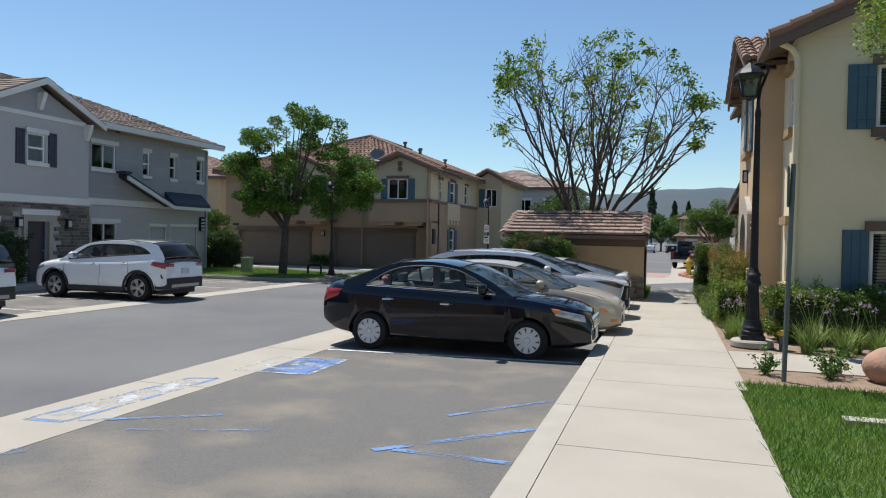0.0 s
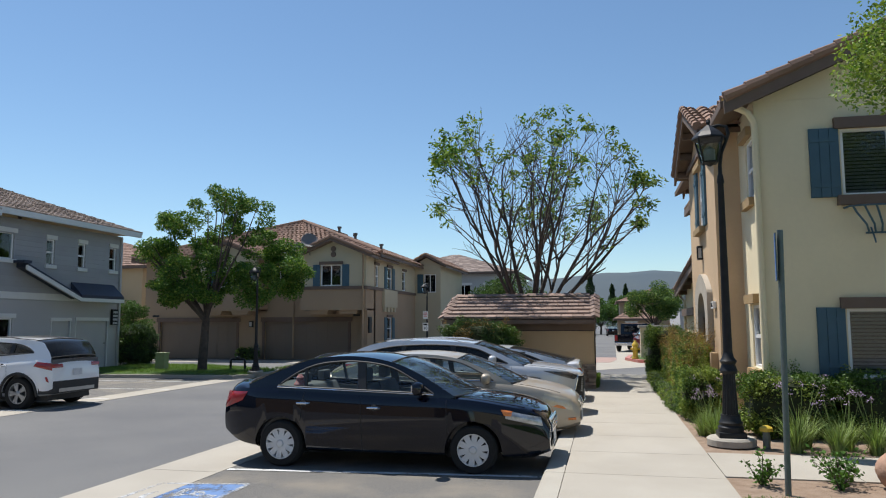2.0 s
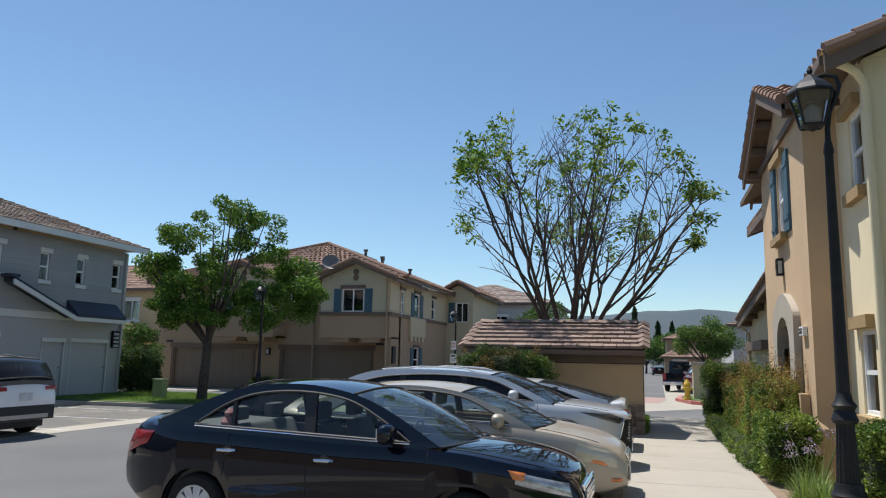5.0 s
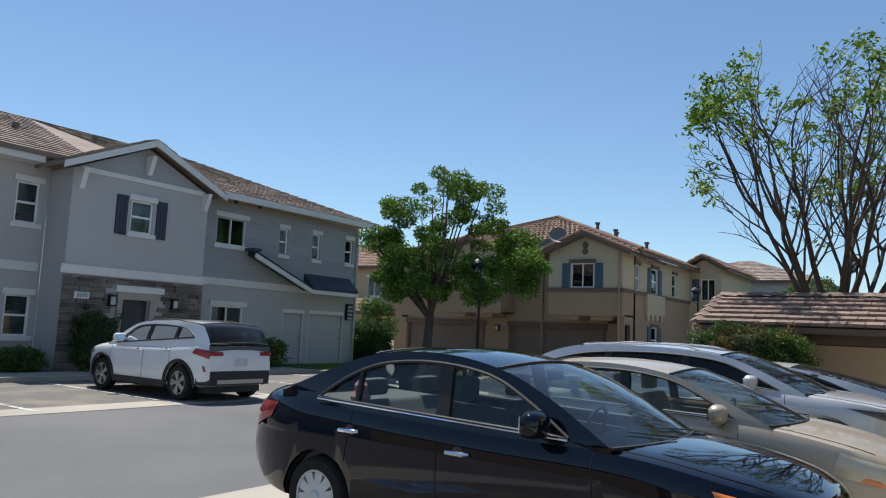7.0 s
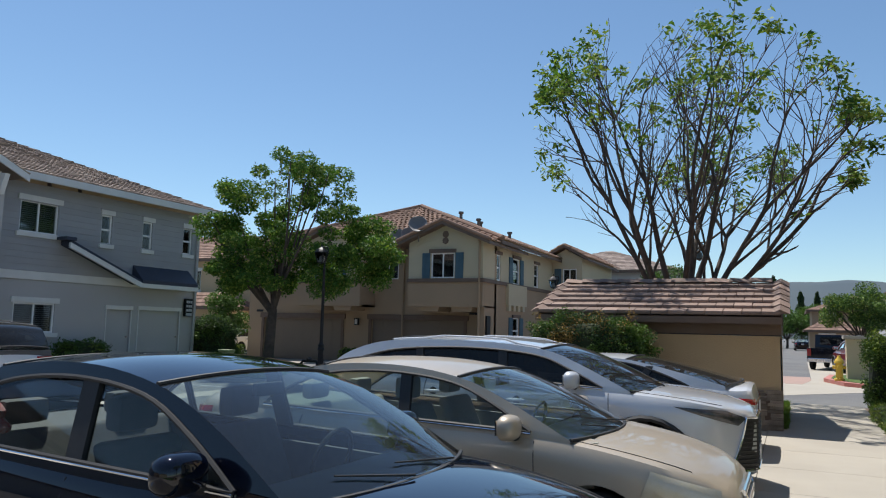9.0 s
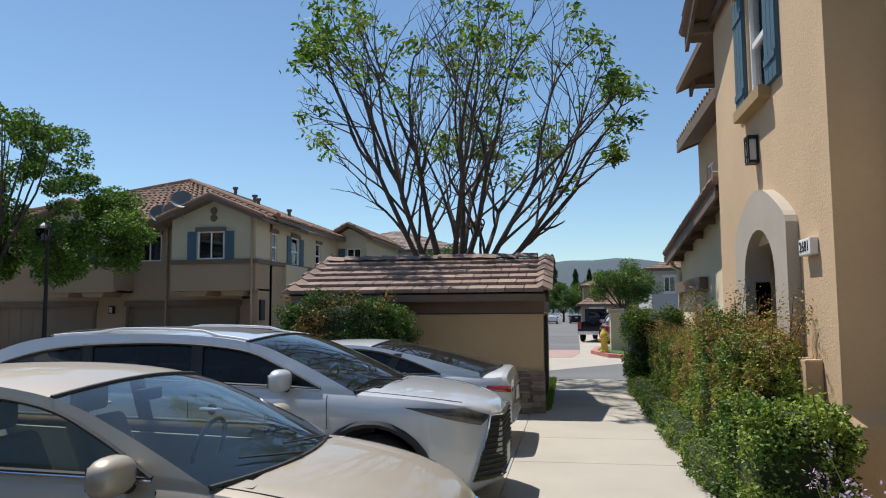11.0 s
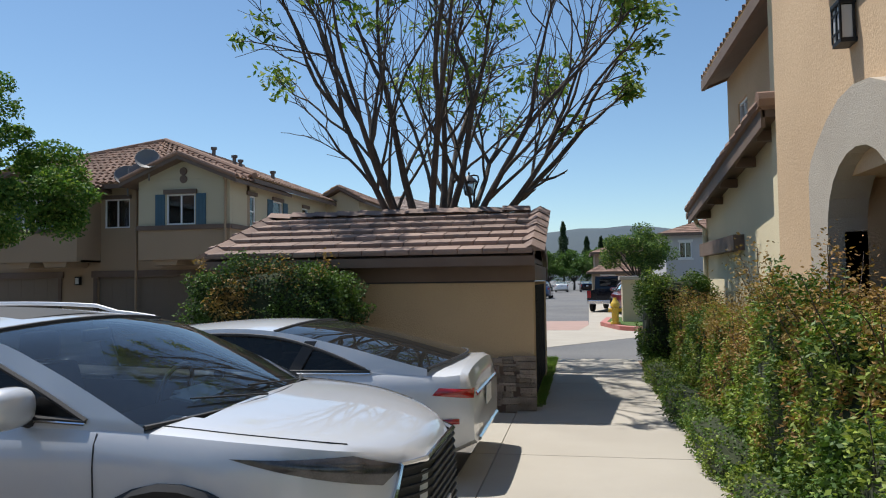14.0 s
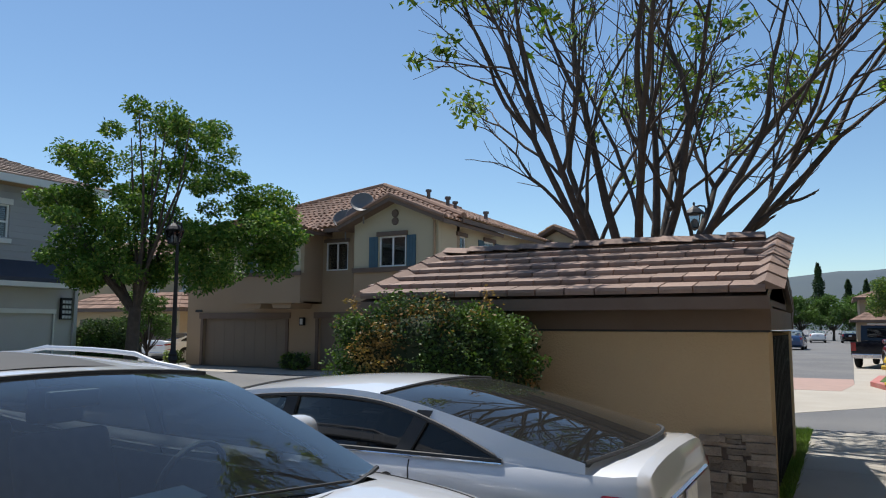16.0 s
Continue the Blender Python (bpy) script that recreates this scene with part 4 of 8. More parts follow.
for a, b, wa, wb in ((-15.95, BX, -14.86, -13.76), (-21.87, -18.42, -20.70, -19.60)):
    mid = (a + b) / 2
    hl = [(wa, wb, 3.68, 4.76)]
    tan_cream("y", BY, a, b, 2.45, 5.28, T, hl)
    part("gable_wall", prism([(a, 5.283), (b, 5.283), (mid, 5.94)], "y", BY, BY + T), "cream", beige)
    part("wall", box(a, a + T, BY + T + 0.003, GY, 2.45, 5.28), "tan", beige)
    if b != BX:
        part("wall", box(b - T, b, BY + T + 0.003, GY, 2.45, 5.28), "tan", beige)
    part("soffit", box(a, b, BY + T, GY, 2.45, 2.52), "tan", beige)
    part("belt_trim", slab_on("y", BY - 0.003, -1, a - 0.05, b + 0.05, BZ - 0.1, BZ + 0.06, 0.07), "brown_trim", beige)
    for u in (0.28, 0.72):
        c = a + (b - a) * u
        part("corbel", prism([(c - 0.5, 2.448), (c + 0.5, 2.448), (c + 0.42, 2.26), (c - 0.42, 2.26)], "y", BY + 0.1, GY - 0.02), "tan", beige)
    w = window(beige, "y", BY, -1, wa, wb, 3.68, 4.76, split="v")
    part("head_trim", slab_on("y", BY - 0.003, -1, wa - 0.08, wb + 0.08, 4.76, 4.92, 0.08), "brown_trim", w)
    shutter(beige, "y", BY, -1, wa - 0.42, wa - 0.05, 3.65, 4.76, "shutter")
    shutter(beige, "y", BY, -1, wb + 0.05, wb + 0.42, 3.65, 4.76, "shutter")
    for dz in (5.28, 5.56):
        part("gable_roundel", lathe([(0.13, BY - 0.05), (0.13, BY - 0.01), (0.15, BY - 0.003)], 12, "y", (mid, 0, dz)), "brown_trim", beige)
    # gable roof
    for s in (-1, 1):
        e0 = mid + s * ((b - a) / 2 + 0.45)
        q = [(e0, BY - 0.45, 5.18), (mid, BY - 0.45, 6.08), (mid, BY + 4.5, 6.08), (e0, BY + 4.5, 5.18)]
        part("roof_deck", roof_plane(q if s < 0 else q[::-1], 0.14), "brown_trim", beige)
        tile_field("roof_tiles", [(q[3], q[0], q[1], q[2])], "tile", beige, tw=0.28, th=0.36, barrel=True)
        part("ridge_cap", tube([(e0, BY - 0.42, 5.26), (mid, BY - 0.42, 6.16)], 0.09, 8), "tile", beige)
w = window(beige, "y", GY, -1, -18.25, -17.2, 3.74, 4.84, split="v")
part("head_trim", slab_on("y", GY - 0.003, -1, -18.32, -17.13, 4.84, 4.98, 0.07), "brown_trim", w)
for a, b in ((-18.55, -13.85), (-24.8, -20.2)):
    d = part("garage_door", box(a, b, GY + 0.12, GY + 0.17, -0.1, 1.88), "garage", beige, "brown panelled garage door")
    for r in range(4):
        for c in range(8):
            w8 = (b - a) / 8
            part("panel", box(a + c * w8 + 0.025, a + (c + 1) * w8 - 0.025, GY + 0.113, GY + 0.118, -0.05 + r * 0.48, 0.40 + r * 0.48), "garage", d)
    part("garage_trim", box(a - 0.22, b + 0.22, GY - 0.06, GY - 0.003, 1.88, 2.12), "brown_trim", beige)
    part("garage_trim", box(a - 0.14, a, GY - 0.05, GY - 0.003, -0.1, 1.877), "brown_trim", beige)
    part("garage_trim", box(b, b + 0.14, GY - 0.05, GY - 0.003, -0.1, 1.877), "brown_trim", beige)
lp = part("wall_lamp", box(-19.42, -19.22, GY - 0.14, GY - 0.003, 1.6, 1.92), "black_metal", beige, "dark wall lamp")
part("lamp_pane", box(-19.39, -19.25, GY - 0.148, GY - 0.142, 1.64, 1.87), "lamp_glass", lp)
for u in (-13.6, -25.3):
    part("number_plate", box(u, u + 0.4, GY - 0.03, GY - 0.004, 2.16, 2.27), "ink", beige)
part("downspout", tube([(-16.9, GY - 0.06, 0), (-16.9, GY - 0.06, 5.3)], 0.05, 8), "tan", beige)
part("downspout", tube([(BX - 0.14, BY - 0.06, 0.0), (BX - 0.14, BY - 0.06, 5.2), (BX - 0.1, BY - 0.35, 5.4)], 0.05, 8), "tan", beige)
# right side wall with windows and the wing
sw = [(34.6, 35.3, 3.68, 4.82), (36.85, 37.8, 3.65, 4.85), (40.0, 40.7, 3.7, 4.85), (36.9, 37.8, 0.9, 2.1)]
part("wall", wall("x", BX, BY + 0.23, 43.0, -0.1, BZ, -T, sw), "tan", beige)
part("wall", wall("x", BX, BY + 0.23, 43.0, BZ + 0.004, 5.35, -T, sw), "cream", beige)
part("belt_trim", slab_on("x", BX + 0.003, 1, BY, 43.0, BZ - 0.1, BZ + 0.06, 0.07), "brown_trim", beige)
for h in sw:
    w = window(beige, "x", BX, 1, *h, split="v" if h[1] - h[0] > 1 else "h")
    part("head_trim", slab_on("x", BX + 0.003, 1, h[0] - 0.06, h[1] + 0.06, h[3], h[3] + 0.14, 0.07), "brown_trim", w)
for z0, z1, a, b in ((3.6, 4.85, 36.85, 37.8), (0.85, 2.1, 36.9, 37.8)):
    shutter(beige, "x", BX, 1, a - 0.5, a - 0.05, z0, z1, "shutter")
    shutter(beige, "x", BX, 1, b + 0.05, b + 0.5, z0, z1, "shutter")
bay = part("bay_panel", slab_on("x", BX + 0.004, 1, 36.0, 38.5, 2.65, 3.6, 0.14), "cream", beige)
for i in range(4):
    part("dentil", slab_on("x", BX + 0.004, 1, 36.1 + i * 0.62, 36.4 + i * 0.62, 2.4, 2.648, 0.12), "cream", bay)
part("meter_panel", slab_on("x", BX + 0.004, 1, 33.6, 34.0, 1.3, 2.1, 0.08), "black_metal", beige)
part("wing_wall", wall("y", 43.0, BX - 0.2, -10.8, -0.1, 5.4, T, [(-11.85, -11.1, 3.7, 4.85)]), "cream", beige)
part("wing_wall", box(-11.02, -10.8, 43.23, 50, -0.1, 5.4), "cream", beige)
window(beige, "y", 43.0, -1, -11.85, -11.1, 3.7, 4.85, split="v")
shutter(beige, "y", 43.0, -1, -12.3, -11.93, 3.65, 4.85, "shutter")
part("wing_gable", prism([(BX - 0.2, 5.403), (-10.8, 5.403), (-11.7, 5.9)], "y", 43.0, 43.0 + T), "cream", beige)
for s in (-1, 1):
    e0 = -11.7 + s * 1.35
    q = [(e0, 42.55, 5.36), (-11.7, 42.55, 6.12), (-11.7, 50, 6.12), (e0, 50, 5.36)]
    part("roof_deck", roof_plane(q if s < 0 else q[::-1], 0.14), "brown_trim", beige)
    tile_field("roof_tiles", [(q[3], q[0], q[1], q[2])], "tile", beige, tw=0.28, th=0.36, barrel=True)
part("wall", box(-25.8, -25.6, GY + T, 50, -0.1, 5.35), "peach", beige)
ex0, ex1, ey0, ey1, ze, zr = -26.4, -11.9, 34.05, 51, 5.34, 7.75
rx, ry0, ry1 = -18.15, 38.6, 46
quads = [((ex0, ey0, ze), (ex1, ey0, ze), (rx + 0.02, ry0, zr), (rx, ry0, zr)), ((ex1, ey0, ze), (ex1, ey1, ze), (rx, ry1, zr), (rx, ry0, zr)),
         ((ex0, ey1, ze), (ex0, ey0, ze), (rx, ry0, zr), (rx, ry1, zr))]
for q in quads:
    part("roof_deck", roof_plane(q, 0.16), "brown_trim", beige)
tile_field("roof_tiles", quads, "tile", beige, tw=0.28, th=0.36, barrel=True)
part("ridge_cap", tube([(ex0, ey0, ze + 0.1), (rx, ry0, zr + 0.1), (rx, ry1, zr + 0.1)], 0.11, 8), "tile", beige)
part("ridge_cap", tube([(ex1, ey0, ze + 0.1), (rx, ry0, zr + 0.1)], 0.11, 8), "tile", beige)
for xx, yy, zz, h in ((-15.9, 38.6, 6.95, 0.5), (-14.8, 38.3, 6.5, 0.5), (-15.6, 40.5, 6.8, 0.4), (-13.6, 39.5, 6.1, 0.35)):
    part("roof_vent", lathe([(0.08, zz - 0.4), (0.08, zz + h - 0.1), (0.13, zz + h - 0.1), (0.13, zz + h)], 10, "z", (xx, yy, 0)), "vent_metal", beige)
for xx, yy, zz, r in ((-15.35, 32.85, 5.98, 0.42), (-16.25, 33.7, 5.68, 0.36), (-16.75, 33.7, 5.58, 0.42)):
    d = part("satellite_dish", lathe([(0.02, 0.10), (r * 0.5, 0.07), (r * 0.85, 0.02), (r, -0.04), (r * 0.97, -0.05), (r * 0.5, 0.05), (0.02, 0.08)], 18, "y", (0, 0, 0)), "dish", beige, "grey satellite dish", True)
    d.location = Vector((xx, yy, zz)) - chain_offset(beige) + Vector((0, 0, 0))
    d.data.transform(Matrix.Translation(chain_offset(beige)))
    d.rotation_euler = (radians(-28), 0, radians(25))
    part("mast", tube([(xx, yy + 0.1, zz - 0.75), (xx, yy + 0.06, zz - 0.1)], 0.03, 6), "dish", beige)


# ---- cars ----
def curve(points):
    """A smooth function through (x, value) pairs."""
    pts = sorted(points)
    xs = [p[0] for p in pts]
    vs = [p[1] for p in pts]
    sl = []
    for i in range(len(xs)):
        a, b = max(i - 1, 0), min(i + 1, len(xs) - 1)
        s = (vs[b] - vs[a]) / (xs[b] - xs[a])
        if 0 < i < len(xs) - 1 and (vs[i] - vs[i - 1]) * (vs[i + 1] - vs[i]) <= 0:
            s *= 0.2
        sl.append(s)

    def f(x):
        if x <= xs[0]:
            return vs[0]
        if x >= xs[-1]:
            return vs[-1]
        i = next(k for k in range(len(xs) - 1) if xs[k] <= x <= xs[k + 1])
        h = xs[i + 1] - xs[i]
        t = (x - xs[i]) / h
        return ((2 * t ** 3 - 3 * t ** 2 + 1) * vs[i] + (t ** 3 - 2 * t ** 2 + t) * h * sl[i]
                + (-2 * t ** 3 + 3 * t ** 2) * vs[i + 1] + (t ** 3 - t ** 2) * h * sl[i + 1])
    return f


def resample(keys, k):
    """A smooth line through (x, z) keys, k steps a span."""
    out = []
    n = len(keys)
    for i in range(n - 1):
        p0, p1, p2, p3 = keys[max(i - 1, 0)], keys[i], keys[i + 1], keys[min(i + 2, n - 1)]
        for j in range(k):
            t = j / k
            out.append(tuple(0.5 * (2 * p1[c] + (p2[c] - p0[c]) * t + (2 * p0[c] - 5 * p1[c] + 4 * p2[c] - p3[c]) * t * t
                                    + (3 * p1[c] - p0[c] - 3 * p2[c] + p3[c]) * t ** 3) for c in (0, 1)))
    out.append(keys[-1])
    return out


def car_wheel(car, x, y, r, style, rim_mat, side):
    """Tyre with rim; side is +1 for the left of the car."""
    w = 0.105
    wheel = part("wheel", lathe([(r * 0.60, -w * 0.1), (r * 0.65, -w * 0.3), (r * 0.66, -w), (r * 0.9, -w), (r * 0.97, -w * 0.8), (r, -w * 0.4), (r, w * 0.4), (r * 0.97, w * 0.8), (r * 0.9, w), (r * 0.66, w), (r * 0.65, w * 0.3), (r * 0.60, w * 0.1)], 32, "y", (x, y, r)), "rubber", car, "black tyre", True)
    o = y + side * w * 0.62
    rim = part("rim", lathe([(r * 0.66, o - side * 0.05), (r * 0.66, o + side * 0.035), (r * 0.61, o + side * 0.035), (r * 0.58, o - side * 0.05)], 32, "y", (x, 0, r)), rim_mat, wheel, "", True)
    part("brake", lathe([(r * 0.60, o - side * 0.06), (r * 0.60, o - side * 0.045), (0.02, o - side * 0.045)], 20, "y", (x, 0, r)), "plastic", wheel)
    part("hub", lathe([(r * 0.16, o - side * 0.04), (r * 0.17, o + side * 0.03), (r * 0.13, o + side * 0.042), (0.01, o + side * 0.045)], 14, "y", (x, 0, r)), rim_mat, wheel, "", True)
    n, wide = {"cap": (10, 0.115), "five": (10, 0.07), "multi": (10, 0.085)}[style]
    for i in range(n):
        a = 2 * math.pi * (i + 0.3) / n
        if style == "five":
            a = 2 * math.pi * (i // 2) / 5 + (0.16 if i % 2 else -0.16)
        c, s = math.cos(a), math.sin(a)
        bm = bmesh.new()
        ring = []
        for rr, ww, dy in ((r * 0.12, wide * 0.8, 0.03), (r * 0.63, wide * 1.15, 0.026)):
            for sg in (-1, 1):
                for d in (dy, dy - 0.03):
                    ring.append(bm.verts.new((x + c * rr - s * sg * ww * r, o + side * d, r + s * rr + c * sg * ww * r)))
        for f in ((0, 2, 6, 4), (1, 5, 7, 3), (0, 4, 5, 1), (2, 3, 7, 6), (4, 6, 7, 5), (0, 1, 3, 2)):
            bm.faces.new([ring[i] for i in f])
        bmesh.ops.recalc_face_normals(bm, faces=list(bm.faces))
        part("spoke", bm, rim_mat, wheel)


def make_car(name, label, s):
    """A car from its side lines. Its own x points ahead, y to its left, z up from the ground; s holds the lines."""
    car = thing(name, (0, 0, 0), label, s.get("category", "car"))
    W, nose, tail, wb, r = s["W"], s["nose"], s["tail"], s["wb"], s["r"]
    top, sho, low = curve(s["top"]), curve(s["shoulder"]), curve(s["low"])
    fn, rn = s.get("front_round", 0.30), s.get("rear_round", 0.22)

    def wid(x):
        k = 1.0
        for d, amt, ln in ((nose - x, fn, 0.95), (x - tail, rn, 0.8)):
            if d < ln:
                k -= amt * (1 - max(d, 0) / ln) ** 2.6
        return W * k
    axles = (wb / 2 + s.get("axle_shift", 0.0), -wb / 2 + s.get("axle_shift", 0.0))
    R = r + s.get("gap", 0.055)

    def arch(x):
        for xw in axles:
            if abs(x - xw) < R:
                return r * 0.98 + math.sqrt(R * R - (x - xw) ** 2)
        return -1

    def ring(x):
        w, zb, zs, zt = wid(x), low(x), sho(x), top(x)
        m = zb + 0.5 * (zs - zb)
        p = [(0, zb), (0.78 * w, zb), (0.95 * w, zb + 0.05), (0.985 * w, zb + 0.12), (w, m), (0.992 * w, zs - 0.14), (0.975 * w, zs - 0.05), (0.94 * w, zs)]
        d = zt - zs
        p += [(0.86 * w, zs + 0.36 * d), (0.70 * w, zs + 0.68 * d), (0.40 * w, zs + 0.92 * d), (0, zt)]
        a = arch(x)
        return [(y, max(z, a)) if i < 8 else (y, max(z, a)) for i, (y, z) in enumerate(p)]

    def side_y(x, z):
        p = ring(x)[1:8]
        if z <= p[0][1]:
            return p[1][0]
        for (y0, z0), (y1, z1) in zip(p[1:], p[2:]):
            if z0 <= z <= z1 and z1 > z0:
                return y0 + (y1 - y0) * (z - z0) / (z1 - z0)
        return p[-1][0] if z > p[-1][1] else p[1][0]
    xs = set(np.linspace(tail, nose, 46)) | {nose - 0.02, nose - 0.05, nose - 0.09, tail + 0.02, tail + 0.05, tail + 0.1}
    for xw in axles:
        xs = {x for x in xs if abs(x - xw) > R + 0.01}
        xs |= {xw + R * math.cos(math.pi * i / 18) * 0.9999 for i in range(19)} | {xw + R + 0.003, xw - R - 0.003}
    xa, xe = s["outer"][0][0], s["outer"][-1][0]
    xs = sorted(xs | {xa, xe, nose, tail})
    bm = bmesh.new()
    rows = []
    for x in xs:
        half = ring(x)
        rows.append([bm.verts.new((x, y, z)) for y, z in half] + [bm.verts.new((x, -y, z)) for y, z in half[-2:0:-1]])
    n = len(rows[0])
    for ra, rb, x in zip(rows, rows[1:], [(p + q) / 2 for p, q in zip(xs, xs[1:])]):
        for i in range(n):
            if (xe < x < xa and 8 <= i <= 13) or (xa <= x < xa + 0.6 * s.get("bow", 0.16) and 9 <= i <= 12):
                continue
            try:
                bm.faces.new((ra[i], ra[(i + 1) % n], rb[(i + 1) % n], rb[i]))
            except ValueError:
                pass
    bm.faces.new(rows[0])
    bm.faces.new(rows[-1][::-1])
    bmesh.ops.recalc_face_normals(bm, faces=list(bm.faces))
    part("body", bm, s["paint"], car, "", True)
    for sg in (1, -1):
        line_h = []
        for x in np.linspace(xa + 0.02, nose - 0.30, 14):
            y8, z8 = ring(x)[8]
            line_h.append((x, sg * y8, z8 + 0.001))
        part("bonnet_seam", tube(line_h, 0.0035, 5), "ink", car)
    # greenhouse
    k = 5
    outer, dlo = resample(s["outer"], k), resample(s["dlo"], k)
    tum = s.get("tumble", 0.30)

    def gy(x, z, inset=0.0):
        return min(0.945 * wid(x), 0.945 * W) - tum * max(z - sho(x), 0) - inset
    for sg in (1, -1):
        bm = bmesh.new()
        a = [bm.verts.new((x, sg * gy(x, z), z)) for x, z in outer]
        b = [bm.verts.new((x, sg * gy(x, z), z)) for x, z in dlo]
        c = [bm.verts.new((x, sg * gy(x, z, 0.03), z)) for x, z in dlo]
        belt = [bm.verts.new((x, sg * 0.94 * wid(x), sho(x) - 0.002)) for x in np.linspace(xa, xe, len(outer))]
        for i in range(len(a) - 1):
            bm.faces.new((a[i], a[i + 1], b[i + 1], b[i]))
            bm.faces.new((b[i], b[i + 1], c[i + 1], c[i]))
        # strip between the belt line and the lower edge of the glass
        lo = [bm.verts.new((x, sg * gy(x, z), z)) for x, z in [(dlo[0][0] + (dlo[-1][0] - dlo[0][0]) * t, dlo[0][1] + (dlo[-1][1] - dlo[0][1]) * t) for t in np.linspace(0, 1, len(outer))]]
        lo[0], lo[-1] = b[0], b[-1]
        for i in range(len(belt) - 1):
            bm.faces.new((belt[i], belt[i + 1], lo[i + 1], lo[i]))
        bm.faces.new((a[0], b[0], belt[0]))
        bm.faces.new((a[-1], belt[-1], b[-1]))
        bmesh.ops.recalc_face_normals(bm, faces=list(bm.faces))
        part("pillar_frame", bm, s["paint"], car, "", True)
        bm = bmesh.new()
        bm.faces.new([bm.verts.new((x, sg * gy(x, z, 0.018), z)) for x, z in dlo])
        bmesh.ops.triangulate(bm, faces=list(bm.faces))
        gl = part("side_window", bm, s.get("side_glass", "car_glass"), car)
        edge = s.get("trim", "plastic")
        line_pts = [(x, sg * (gy(x, z) + 0.004), z) for x, z in dlo + [dlo[0]]]
        part("window_seal", tube(line_pts, 0.013, 6), "plastic", gl)
        lowline = [(dlo[0][0] + (dlo[-1][0] - dlo[0][0]) * t, dlo[0][1] + (dlo[-1][1] - dlo[0][1]) * t - 0.012) for t in np.linspace(0, 1, 12)]
        part("window_trim", tube([(x, sg * (gy(x, z) + 0.010), z) for x, z in lowline], 0.007, 6), edge, gl)
        if s.get("trim_all"):
            part("window_trim", tube([(x, sg * (gy(x, z) + 0.010), z) for x, z in dlo[-(2 * k):]], 0.006, 6), edge, gl)
        dz = curve([(p[0], p[1]) for p in resample(s["dlo"], 3)])
        for px, pw, lean in s["pillars"]:
            z1 = dz(px) + 0.01
            z0 = dlo[0][1] + (dlo[-1][1] - dlo[0][1]) * (px - dlo[0][0]) / (dlo[-1][0] - dlo[0][0]) - 0.005
            bm = bmesh.new()
            q = []
            for zz in (z0, (z0 + z1) / 2, z1):
                xx = px + lean * (zz - z0)
                for dx in (-pw / 2, pw / 2):
                    for di in (-0.004, 0.03):
                        q.append(bm.verts.new((xx + dx, sg * gy(xx, zz, di), zz)))
            for lv in (0, 4):
                for f in ((0, 2, 6, 4), (1, 5, 7, 3), (0, 4, 5, 1), (2, 3, 7, 6)):
                    bm.faces.new([q[lv + i] for i in f])
            bmesh.ops.recalc_face_normals(bm, faces=list(bm.faces))
            part("door_pillar", bm, "plastic", gl)
        # doors: seams, handles, mirror
        for px, lean in s["seams"]:
            pts = [(px + lean * (z - 0.3), sg * (side_y(px, z) + 0.002), z) for z in np.linspace(max(low(px) + 0.06, arch(px) + 0.01), sho(px) - 0.01, 9)]
            part("door_seam", tube(pts, 0.0035, 5), "ink", car)
        for hx, hz in s["handles"]:
            y = side_y(hx, hz)
            base = part("door_handle", lathe([(0.01, y - 0.004), (0.045, y - 0.003), (0.045, y + 0.003), (0.01, y + 0.004)], 12, "y", (hx, 0, hz)) if sg > 0 else
                        lathe([(0.01, -y + 0.004), (0.045, -y + 0.003), (0.045, -y - 0.003), (0.01, -y - 0.004)], 12, "y", (hx, 0, hz)), "ink", car)
            part("grip", tube([(hx - 0.10, sg * (y + 0.004), hz), (hx - 0.08, sg * (y + 0.028), hz), (hx + 0.06, sg * (y + 0.030), hz), (hx + 0.085, sg * (y + 0.004), hz)], [0.012, 0.017, 0.017, 0.012], 8), s["handle_mat"], base, "", True)
        mx, mz = s["mirror"]
        my = gy(mx, mz) + 0.02
        mir = bmesh.new()
        bmesh.ops.create_uvsphere(mir, u_segments=14, v_segments=10, radius=1)
        for v in mir.verts:
            x, y, z = v.co
            e, ms = 0.72, s.get("mirror_size", 1.0)
            v.co = (mx + math.copysign(abs(x) ** e, x) * (0.075 if x > 0 else 0.045) * ms, sg * (my + 0.13 + math.copysign(abs(y) ** e, y) * 0.115 * ms), mz + math.copysign(abs(z) ** e, z) * 0.075 * ms)
        bmesh.ops.recalc_face_normals(mir, faces=list(mir.faces))
        mo = part("door_mirror", mir, s.get("mirror_mat", s["paint"]), car, "", True)
        part("mirror_glass", box(mx - 0.047 * s.get("mirror_size", 1.0) - 0.005, mx - 0.046 * s.get("mirror_size", 1.0), sg * (my + 0.05), sg * (my + 0.21), mz - 0.05, mz + 0.05), "chrome", mo)
        part("mirror_foot", tube([(mx + 0.02, sg * (my - 0.05), mz - 0.09), (mx + 0.01, sg * (my + 0.05), mz - 0.06)], [0.035, 0.028], 8), "plastic", mo)
